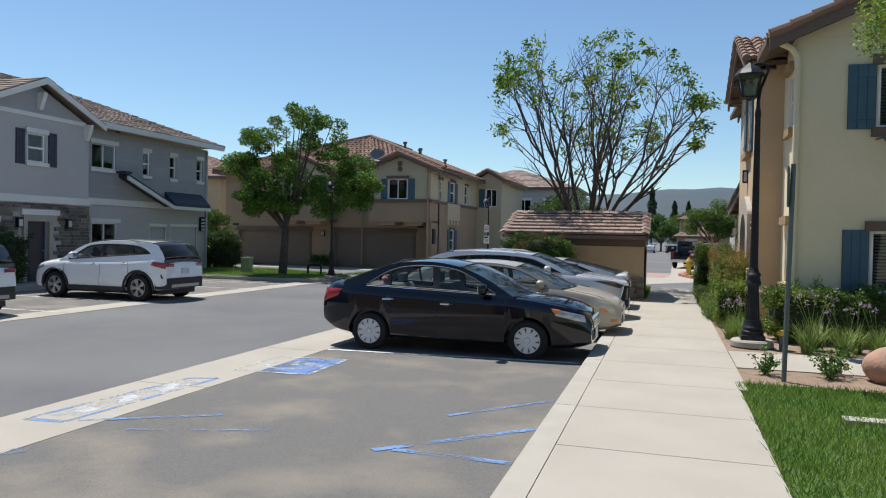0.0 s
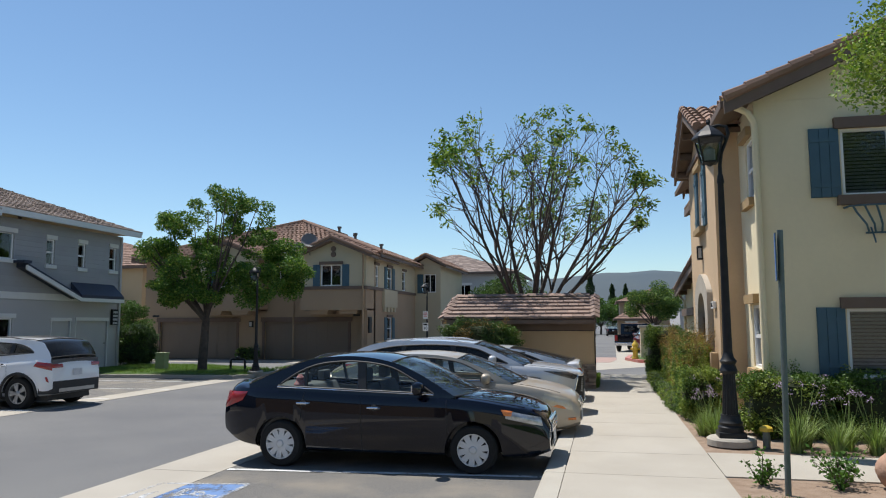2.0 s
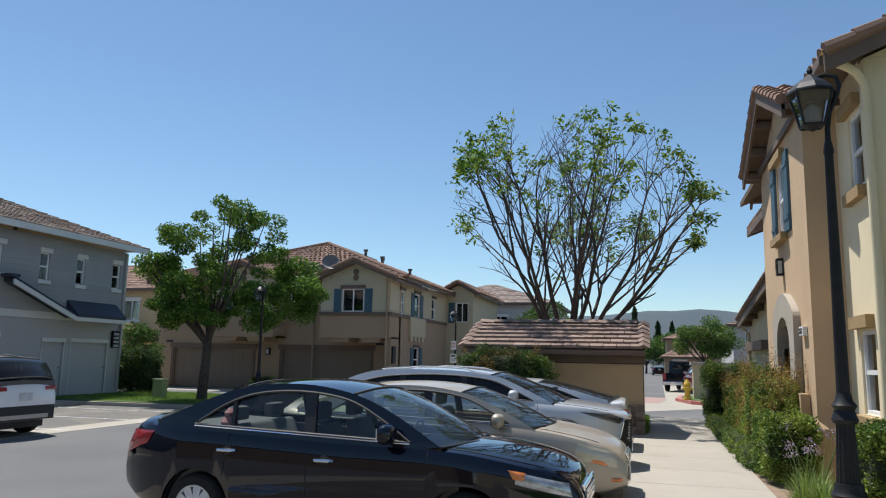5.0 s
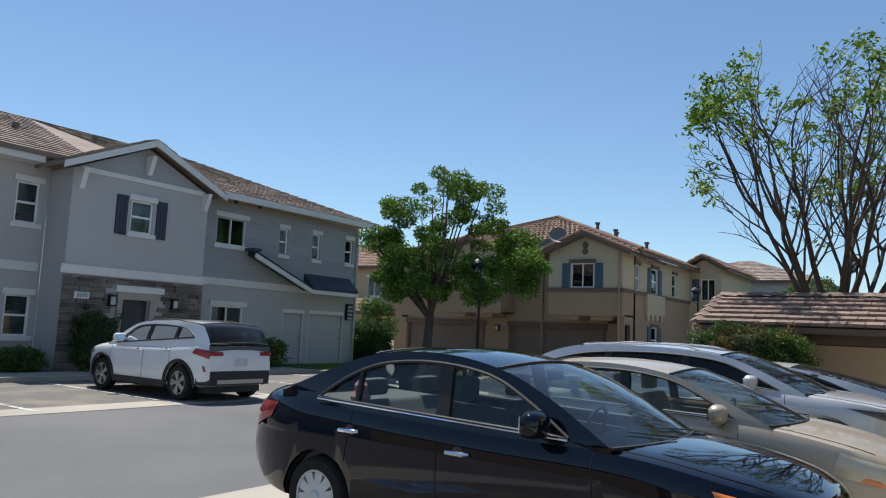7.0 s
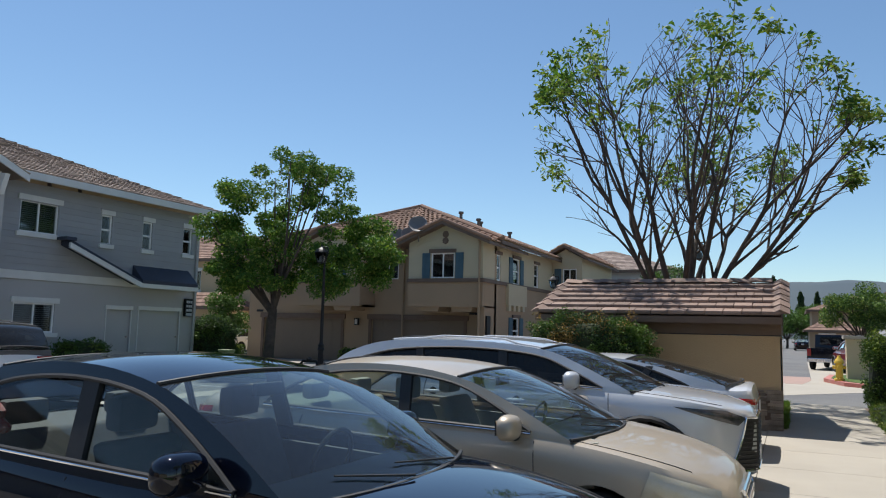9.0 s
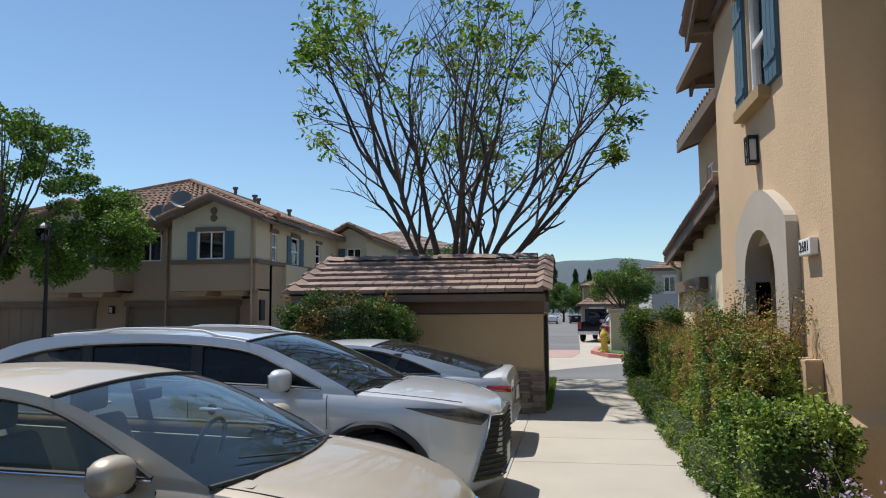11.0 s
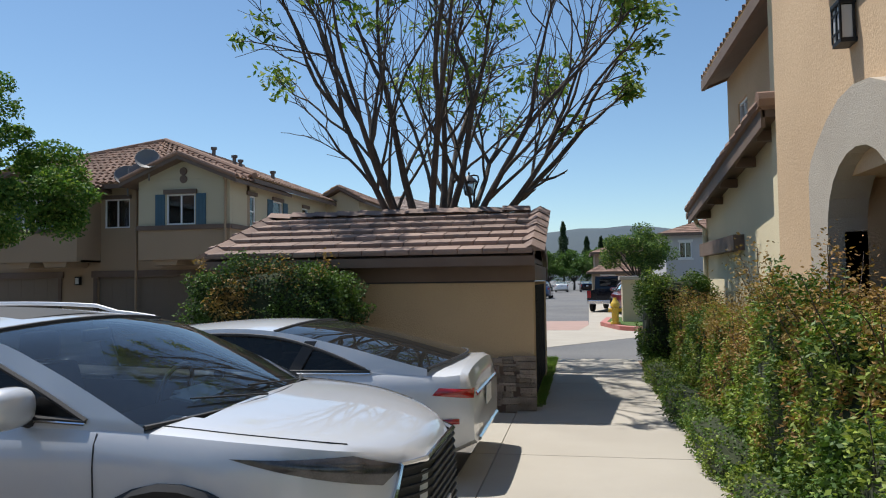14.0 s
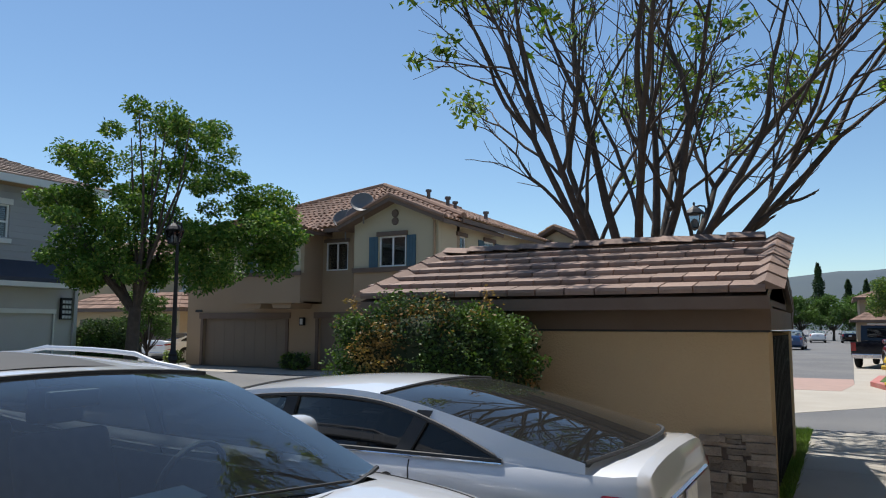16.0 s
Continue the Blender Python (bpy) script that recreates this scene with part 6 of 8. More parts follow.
SUV2 = dict(CROSSOVER, W=0.94, nose=2.27, tail=-2.32, wb=2.71, r=0.355, paint="paint_white", rails="plastic", sunroof=True, side_glass="tint_glass", front_round=0.30, rear_round=0.18,
            top=[(2.27, 0.72), (2.2, 0.88), (2.0, 0.98), (1.6, 1.06), (1.1, 1.12), (0, 1.1), (-1.2, 1.12), (-2.0, 1.16), (-2.25, 1.10), (-2.32, 0.95)],
            shoulder=[(2.27, 0.66), (2.05, 0.86), (1.6, 0.96), (1.1, 1.0), (0, 1.02), (-1.0, 1.05), (-1.8, 1.10), (-2.2, 1.06), (-2.32, 0.9)],
            outer=[(1.22, 1.02), (0.74, 1.34), (0.32, 1.53), (-0.4, 1.60), (-1.72, 1.555), (-2.06, 1.38), (-2.22, 1.15)],
            dlo=[(0.92, 1.06), (0.60, 1.28), (0.26, 1.46), (-0.4, 1.51), (-1.1, 1.485), (-1.48, 1.41), (-1.74, 1.28)],
            pillars=[(-0.12, 0.10, -0.10), (-1.05, 0.09, -0.15)], trim="plastic", trim_all=False, clad=True,
            patches=[("headlight", "lens_clear", [(1.72, 0.82), (2.14, 0.72), (2.12, 0.82), (1.74, 0.90)]), ("tail_light", "lens_red", [(-2.29, 0.86), (-1.82, 0.96), (-1.90, 1.06), (-2.28, 1.02)]), ("side_marker", "lens_red", [(-2.24, 0.60), (-2.17, 0.62), (-2.14, 0.72), (-2.19, 0.72)])],
            rear_clad=(0.34, 0.62), grille=(0.5, 0.78, 0.45, 0.42, "ink", 5), grille_frame=None, plate=(0.42, 0.80), bow=0.16)
for line_name in ("top", "shoulder", "low", "outer", "dlo"):
    SUV2[line_name] = tucked(SUV2[line_name], -1.355, 0.8)
SUV2.update(tail=-2.127, outer=cabin(SUV2["outer"], 1.06, 0.93), dlo=cabin(SUV2["dlo"], 1.06, 0.93),
            patches=[(n_, m_, tucked(q_, -1.355, 0.8)) for n_, m_, q_ in SUV2["patches"]])
white_suv = make_car("white_suv", "white crossover with black lower cladding and alloy wheels", SUV2)

suv_copy = copy_thing(white_suv, pose(-15.85, 8.0, ROAD, 0, 0, 180))
tagged(suv_copy, "white car parked beyond the white crossover")
far_white = copy_thing(fast, pose(-28.3, 37.4, ROAD, 0, 0, 90))
far_white2 = copy_thing(black, pose(-35.0, 38.2, ROAD, 0, 0, 150))
for ob, mat, lab in ((far_white, "paint_white", "white sedan parked before the peach house"), (far_white2, "paint_grey_silver", "silver sedan parked before the peach house")):
    tagged(ob, lab)
    for o in ob.children:
        if o.name.startswith(("body", "pillar_frame", "roof", "door_mirror")):
            o.data = o.data.copy()
            o.data.materials[0] = M[mat]
toy = part("cloth_toy", lathe([(0.02, 0.98), (0.07, 1.0), (0.085, 1.06), (0.05, 1.11), (0.055, 1.15), (0.02, 1.19)], 12, "z", (-1.25, -0.52, 0)), "red_cloth", black, "small red and white soft toy behind the rear window", True)
for y0, x0, w in ((-0.30, 1.10, 0.16), (-0.16, 1.02, 0.14)):
    part("paper_note", prism([(x0, 1.135), (x0 + 0.01, 1.145), (x0 + 0.13, 1.122), (x0 + 0.12, 1.112)], "y", y0 - w, y0 + w), "white", suv, "white paper notes on the dashboard")
black.matrix_basis = pose(-3.63, 8.32, ROAD, 0, 0, -0.5)
gold.matrix_basis = pose(-3.38, 10.85, ROAD, 0, 0, 0.0)
suv.matrix_basis = pose(-3.60, 13.5, ROAD, 0, 0, 0.0)
fast.matrix_basis = pose(-3.80, 16.1, ROAD, 0, 0, 180.0)
white_suv.matrix_basis = pose(-14.98, 13.32, ROAD, 0, 0, 180)


# ---- yellow and ochre house beside the pavement ----
house = thing("yellow_house", (3, 14, 0), "yellow and ochre stucco two-storey house with clay tile roofs", "house")
YF, YX, OX, OY0, OY1 = 11.4, 1.80, 1.34, 12.93, 17.07
fh = [(3.08, 4.6, 0.87, 1.98), (3.13, 4.6, 3.84, 4.97)]
part("wall", wall("y", YF, YX, 11.0, -0.1, 5.52, T, fh), "yellow", house)
part("gable_wall", prism([(YX, 5.523), (10.55, 5.523), (6.2, 7.36)], "y", YF, YF + T), "yellow", house)
sh_ = [(11.66, 12.34, 0.98, 2.06), (11.66, 12.28, 3.94, 4.98)]
part("wall", wall("x", YX, YF + T + 0.003, OY0, -0.1, 5.6, T, sh_), "yellow", house)
oh = [(14.17, 15.35, -0.1, 2.25), (14.50, 15.28, 3.82, 5.10)]
part("wall", wall("x", OX, OY0, OY1, -0.1, 5.3, 0.3, oh), "orange", house)
part("gable_wall", prism([(OY0, 5.303), (OY1, 5.303), (15.0, 6.30)], "x", OX, OX + 0.3), "orange", house)
part("return_wall", box(OX + 0.30, 4.0, OY0, OY0 + 0.2, -0.1, 5.8), "orange", house)
part("return_wall", box(OX + 0.303, 4.0, OY1 - 0.2, OY1, -0.1, 5.8), "orange", house)
part("porch_back", box(OX + 1.6, OX + 1.7, 13.2, 16.4, -0.1, 3.0), "orange", house)
part("porch_ceiling", box(OX + 0.303, OX + 1.6, 13.14, 16.44, 2.55, 2.62), "orange", house)
# plinth with a sloped top round the corner
part("plinth", prism([(OX - 0.10, -0.1), (OX - 0.10, 0.72), (OX - 0.003, 0.83), (OX - 0.003, -0.1)], "y", OY0 - 0.09, 14.0), "orange", house)
part("plinth", prism([(OY0 - 0.09, -0.1), (OY0 - 0.09, 0.72), (OY0 - 0.003, 0.83), (OY0 - 0.003, -0.1)], "x", OX - 0.003, YX - 0.003), "orange", house)
# arched porch surround, thick and proud
inner = [(15.35, -0.1), (15.35, 1.88)] + [(14.76 + 0.59 * math.cos(a), 1.90 + 0.49 * math.sin(a)) for a in np.linspace(0.15, math.pi - 0.15, 11)] + [(14.17, 1.88), (14.17, -0.1)]
outer_ = [(15.75, -0.1), (15.75, 2.32), (15.68, 2.44), (15.52, 2.55), (15.3, 2.67), (15.05, 2.76), (14.78, 2.79), (14.5, 2.76), (14.25, 2.67), (14.02, 2.56), (13.86, 2.47), (13.80, 2.42), (13.77, 2.36), (13.77, 1.9), (13.77, -0.1)]
bm = bmesh.new()
lay = {}
for nm, pts in (("i", inner), ("o", outer_)):
    for k, xx in enumerate((OX - 0.11, OX + 0.15 if nm == "i" else OX - 0.003)):
        lay[nm, k] = [bm.verts.new((xx, y, z)) for y, z in pts]
for i in range(14):
    bm.faces.new((lay["i", 0][i], lay["i", 0][i + 1], lay["o", 0][i + 1], lay["o", 0][i]))
    bm.faces.new((lay["o", 0][i], lay["o", 0][i + 1], lay["o", 1][i + 1], lay["o", 1][i]))
    bm.faces.new((lay["i", 0][i], lay["i", 0][i + 1], lay["i", 1][i + 1], lay["i", 1][i]))
bmesh.ops.recalc_face_normals(bm, faces=list(bm.faces))
part("porch_arch", bm, "arch", house, "grey stucco arched porch surround")
w = window(house, "y", YF, -1, 3.08, 4.6, 0.87, 1.98, split="v", blind=True)
part("head_trim", slab_on("y", YF - 0.003, -1, 2.98, 4.75, 1.98, 2.16, 0.09), "brown_trim", w)
w = window(house, "y", YF, -1, 3.13, 4.6, 3.84, 4.97, split="v", blind=True)
part("head_trim", slab_on("y", YF - 0.003, -1, 3.03, 4.75, 4.97, 5.15, 0.09), "brown_trim", w)
part("sill", slab_on("y", YF - 0.003, -1, 3.03, 4.75, 3.68, 3.84, 0.12), "brown_trim", w)
shutter(house, "y", YF, -1, 2.62, 3.05, 0.86, 2.0, "shutter")
shutter(house, "y", YF, -1, 2.64, 3.10, 3.82, 4.99, "shutter")
pl = part("window_planter", tube([(3.12, YF - 0.02, 3.63), (3.14, YF - 0.24, 3.63), (3.4, YF - 0.34, 3.63), (4.3, YF - 0.34, 3.63), (4.56, YF - 0.24, 3.63), (4.58, YF - 0.02, 3.63)], 0.016, 6), "shutter", house, "slate blue iron window basket")
for i in range(9):
    u = i / 8 * 2 - 1
    xx = 3.85 + u * 0.66
    xb = 3.85 + u * 0.38
    part("basket_bar", tube([(xx, YF - 0.32 + 0.08 * u * u, 3.63), (xx * 0.75 + xb * 0.25, YF - 0.31 + 0.08 * u * u, 3.51), (xx * 0.3 + xb * 0.7, YF - 0.22, 3.33), (xb, YF - 0.06, 3.21)], 0.016, 6), "shutter", pl)
part("basket_rail", tube([(3.42, YF - 0.05, 3.21), (4.28, YF - 0.05, 3.21)], 0.016, 6), "shutter", pl)
for xx in (3.5, 4.2):
    part("scroll", tube([(xx, YF - 0.05, 3.30), (xx + 0.02, YF - 0.10, 3.16), (xx + 0.03, YF - 0.14, 3.06), (xx + 0.02, YF - 0.17, 3.04)], 0.013, 6), "shutter", pl)
for h in sh_:
    w = window(house, "x", YX, -1, *h, split="h", blind=True)
    part("head_trim", slab_on("x", YX - 0.003, -1, h[0] - 0.02, h[1] + 0.16, h[3] + 0.03, h[3] + 0.19, 0.10), "sill", w)
    part("sill", slab_on("x", YX - 0.003, -1, h[0] - 0.05, h[1] + 0.12, h[2] - 0.17, h[2] - 0.02, 0.10), "sill", w)
w = window(house, "x", OX, -1, 14.50, 15.28, 3.82, 5.10, split="h", blind=False)
part("sill", slab_on("x", OX - 0.003, -1, 14.42, 15.52, 3.68, 3.80, 0.12), "sill", w)
part("head_trim", slab_on("x", OX - 0.003, -1, 14.42, 15.5, 5.10, 5.24, 0.09), "sill", w)
shutter(house, "x", OX, -1, 14.06, 14.46, 3.78, 5.12, "shutter")
shutter(house, "x", OX, -1, 15.32, 15.72, 3.78, 5.12, "shutter")
lp = part("wall_lamp", box(OX - 0.107, OX - 0.003, 14.962, 15.128, 3.126, 3.156), "black_metal", house, "black framed wall lamp with milky panes")
part("lamp_pane", box(OX - 0.100, OX - 0.015, 14.973, 15.117, 3.158, 3.380), "lamp_glass", lp)
part("lamp_cap", box(OX - 0.115, OX - 0.003, 14.955, 15.135, 3.384, 3.422, 0.01), "black_metal", lp)
for yy in (14.964, 15.041, 15.126):
    part("lamp_bar", box(OX - 0.110, OX - 0.101, yy - 0.009, yy + 0.009, 3.156, 3.384), "black_metal", lp)
for xx in (OX - 0.104, OX - 0.02):
    part("lamp_bar", box(xx - 0.008, xx + 0.008, 14.961, 14.971, 3.156, 3.384), "black_metal", lp)
for zz in (3.209, 3.338):
    part("lamp_bar", box(OX - 0.110, OX - 0.101, 14.964, 15.126, zz - 0.007, zz + 0.007), "black_metal", lp)
sg_ = part("house_number", box(OX - 0.07, OX - 0.003, 13.27, 13.57, 2.03, 2.17, 0.01), "white", house, "white lit house number box")
lettering(sg_, "2681", 0.125, "ink", Matrix.Translation((OX - 0.072, 13.42, 2.10)) @ pose(0, 0, 0, 90, 0, -90))
part("utility_box", box(OX - 0.14, OX - 0.003, 13.30, 13.66, 0.86, 1.18, 0.015), "orange", house)
part("downspout", tube([(1.38, 11.15, 5.42), (1.55, 11.20, 5.36), (1.68, 11.26, 5.30), (1.78, 11.33, 5.16), (1.795, 11.345, 4.95), (1.795, 11.345, 2.5), (1.795, 11.345, 0.1)], 0.055, 10), "yellow", house, "", True)
part("gutter", box(1.22, 1.36, 11.10, 12.55, 5.36, 5.50, 0.02), "brown_trim", house)
# front gable roof with barrel tiles on the rake
e0, ez, rx_, rz_ = 1.27, 5.48, 6.2, 7.55
part("roof_deck", roof_plane([(e0, 20, ez), (e0, 11.02, ez), (rx_, 11.02, rz_), (rx_, 20, rz_)], 0.12), "brown_trim", house)
part("roof_deck", roof_plane([(11.15, 11.02, ez), (11.15, 20, ez), (rx_, 20, rz_), (rx_, 11.02, rz_)], 0.12), "brown_trim", house)
part("barge_board", prism([(e0, ez - 0.24), (e0, ez - 0.02), (rx_, rz_ - 0.02), (rx_, rz_ - 0.24)], "y", 11.00, 11.05), "brown_trim", house)
tile_field("roof_tiles", [((e0, 13.2, ez), (e0, 11.02, ez), (rx_, 11.02, rz_), (rx_, 13.2, rz_))], "tile", house, tw=0.26, th=0.36, barrel=True)
for i in range(14):
    a, b = i / 14, (i + 1.1) / 14
    p, q = Vector((e0, 11.00, ez + 0.03)).lerp(Vector((rx_, 11.00, rz_ + 0.03)), a), Vector((e0, 11.00, ez + 0.03)).lerp(Vector((rx_, 11.00, rz_ + 0.03)), b)
    part("rake_tile", tube([p + Vector((0, 0, 0.02)), q], [0.095, 0.08], 8), "tile", house, "", True)
# ochre gable roof facing the pavement
AY, AZ, EZ2 = 15.0, 6.46, 5.42
for y0, nm in ((12.62, -1), (17.38, 1)):
    q = [(1.03, y0, EZ2), (4.5, y0, EZ2), (4.5, AY, AZ), (1.03, AY, AZ)]
    part("roof_deck", roof_plane(q if nm < 0 else q[::-1], 0.10), "brown_trim", house)
    tile_field("roof_tiles", [q if nm < 0 else (q[1], q[0], q[3], q[2])], "tile", house, tw=0.26, th=0.36, barrel=True)
    part("barge_board", prism([(y0, EZ2 - 0.22), (y0, EZ2 - 0.02), (AY, AZ - 0.02), (AY, AZ - 0.22)], "x", 1.02, 1.07), "brown_trim", house)
    for i in range(3):
        yy = y0 + (AY - y0) * (0.15 + 0.3 * i)
        zz = EZ2 + (AZ - EZ2) * (0.15 + 0.3 * i)
        part("outlooker", box(1.07, OX - 0.003, yy - 0.05, yy + 0.05, zz - 0.26, zz - 0.12), "brown_trim", house)
    for i in range(8):
        a, b = i / 8, (i + 1.1) / 8
        p, q_ = Vector((1.03, y0, EZ2 + 0.04)).lerp(Vector((1.03, AY, AZ + 0.04)), a), Vector((1.03, y0, EZ2 + 0.04)).lerp(Vector((1.03, AY, AZ + 0.04)), b)
        part("rake_tile", tube([p + Vector((0, 0, 0.02)), q_], [0.09, 0.075], 8), "tile", house, "", True)
# beyond: a yellow bay, a low wing with a falling roof, and a set-back upper storey
VX, WX, BE = 1.85, 1.98, 19.3
part("wall", wall("x", VX, OY1 + 0.003, BE, -0.1, 5.3, T, [(17.9, 18.5, 1.0, 2.05), (17.9, 18.5, 3.9, 5.0)]), "yellow", house)
for z0, z1 in ((1.0, 2.05), (3.9, 5.0)):
    w = window(house, "x", VX, -1, 17.9, 18.5, z0, z1, split="h")
    part("sill", slab_on("x", VX - 0.003, -1, 17.8, 18.6, z0 - 0.16, z0 - 0.02, 0.10), "sill", w)
    part("head_trim", slab_on("x", VX - 0.003, -1, 17.8, 18.6, z1 + 0.02, z1 + 0.18, 0.10), "sill", w)
q = [(1.5, 19.95, 5.52), (4.5, 19.95, 5.52), (4.5, 17.4, 6.5), (1.5, 17.4, 6.5)]
part("bay_roof", roof_plane(q[::-1], 0.1), "brown_trim", house)
tile_field("bay_roof_tiles", [(q[1], q[0], q[3], q[2])], "tile", house, tw=0.26, th=0.36, barrel=True)
part("barge_board", prism([(17.4, 6.28), (17.4, 6.48), (19.95, 5.50), (19.95, 5.28)], "x", 1.48, 1.53), "brown_trim", house)
part("bay_gable", prism([(17.10, 5.303), (BE, 5.303), (BE, 5.72), (17.10, 6.5)], "x", VX, VX + T), "yellow", house)
for i in range(3):
    yy = 19.6 - i * 0.8
    zz = 5.50 + (19.95 - yy) * 0.384
    part("outlooker", box(1.53, VX - 0.003, yy - 0.05, yy + 0.05, zz - 0.26, zz - 0.13), "brown_trim", house)
part("bay_side", box(VX + T + 0.003, 4, BE - 0.2, BE, -0.1, 5.3), "yellow", house)
LZ0, LZ1, LY0, LY1 = 3.60, 2.90, 19.0, 25.2
def low_z(y):
    return LZ0 + (LZ1 - LZ0) * (y - LY0) / (LY1 - LY0)
part("low_wall", prism([(BE + 0.003, -0.1), (24.8, -0.1), (24.8, low_z(24.8) - 0.12), (BE + 0.003, low_z(BE) - 0.12)], "x", WX, WX + T), "yellow", house)
part("low_wall", box(WX, 8, 24.803, 25.0, -0.1, 2.75), "yellow", house)
part("timber_beam", box(WX - 0.16, WX - 0.003, 21.6, 24.9, 1.98, 2.22), "brown_trim", house)
q = [(1.68, LY1, LZ1), (5, LY1, LZ1), (5, LY0, LZ0), (1.68, LY0, LZ0)]
part("low_roof_deck", roof_plane(q[::-1], 0.12), "brown_trim", house)
tile_field("low_roof_tiles", [(q[1], q[0], q[3], q[2])], "tile", house, tw=0.26, th=0.36, barrel=True)
part("barge_board", prism([(LY0, LZ0 - 0.24), (LY0, LZ0 - 0.02), (LY1, LZ1 - 0.02), (LY1, LZ1 - 0.24)], "x", 1.66, 1.71), "brown_trim", house)
for i in range(5):
    yy = LY0 + 0.5 + i * 1.25
    part("outlooker", box(1.71, WX - 0.003, yy - 0.05, yy + 0.05, low_z(yy) - 0.27, low_z(yy) - 0.14), "brown_trim", house)
for i in range(16):
    ya, yb = LY1 - (LY1 - LY0) * i / 16, LY1 - (LY1 - LY0) * (i + 1.1) / 16
    part("rake_tile", tube([(1.68, ya, low_z(ya) + 0.06), (1.68, yb, low_z(yb) + 0.04)], [0.09, 0.075], 8), "tile", house, "", True)
part("ridge_cap", tube([(1.62, LY0, LZ0 + 0.08), (2.3, LY0, LZ0 + 0.08)], 0.11, 8), "tile", house, "", True)
part("gutter", tube([(1.64, LY1 + 0.08, LZ1 - 0.08), (3.4, LY1 + 0.08, LZ1 - 0.08)], 0.07, 8), "brown_trim", house)
part("gutter_spout", tube([(1.8, LY1 + 0.05, LZ1 - 0.14), (1.85, LY1 - 0.02, LZ1 - 0.28), (1.93, 24.9, LZ1 - 0.38), (1.93, 24.9, 0.1)], 0.045, 8), "yellow", house)
part("upper_wall", wall("x", 2.65, 20.0, 26.0, 2.6, 5.75, T, [(21.6, 22.4, 4.0, 5.0), (24.2, 25.0, 4.0, 5.0)]), "orange", house)
part("upper_wall", box(2.65 + T, 8, 25.8, 26.0, 2.6, 5.75), "orange", house)
for y0 in (21.6, 24.2):
    window(house, "x", 2.65, -1, y0, y0 + 0.8, 4.0, 5.0, split="v")
part("upper_roof", roof_plane([(2.22, 26.45, 5.85), (2.22, 17.6, 5.85), (6.5, 17.6, 7.5), (6.5, 26.45, 7.5)], 0.14), "brown_trim", house)
part("upper_eave", box(2.19, 2.27, 17.6, 26.45, 5.66, 5.88), "brown_trim", house)
part("upper_rake", prism([(2.22, 5.66), (2.22, 5.86), (6.5, 7.5), (6.5, 7.28)], "y", 26.40, 26.46), "brown_trim", house)
tile_field("upper_roof_tiles", [((2.22, 26.45, 5.87), (2.22, 17.6, 5.87), (6.5, 17.6, 7.52), (6.5, 26.45, 7.52))], "tile", house, tw=0.28, th=0.38, barrel=True)
part("closing_wall", box(11.0, 11.2, 11.4, 26, -0.1, 5.5), "yellow", house)


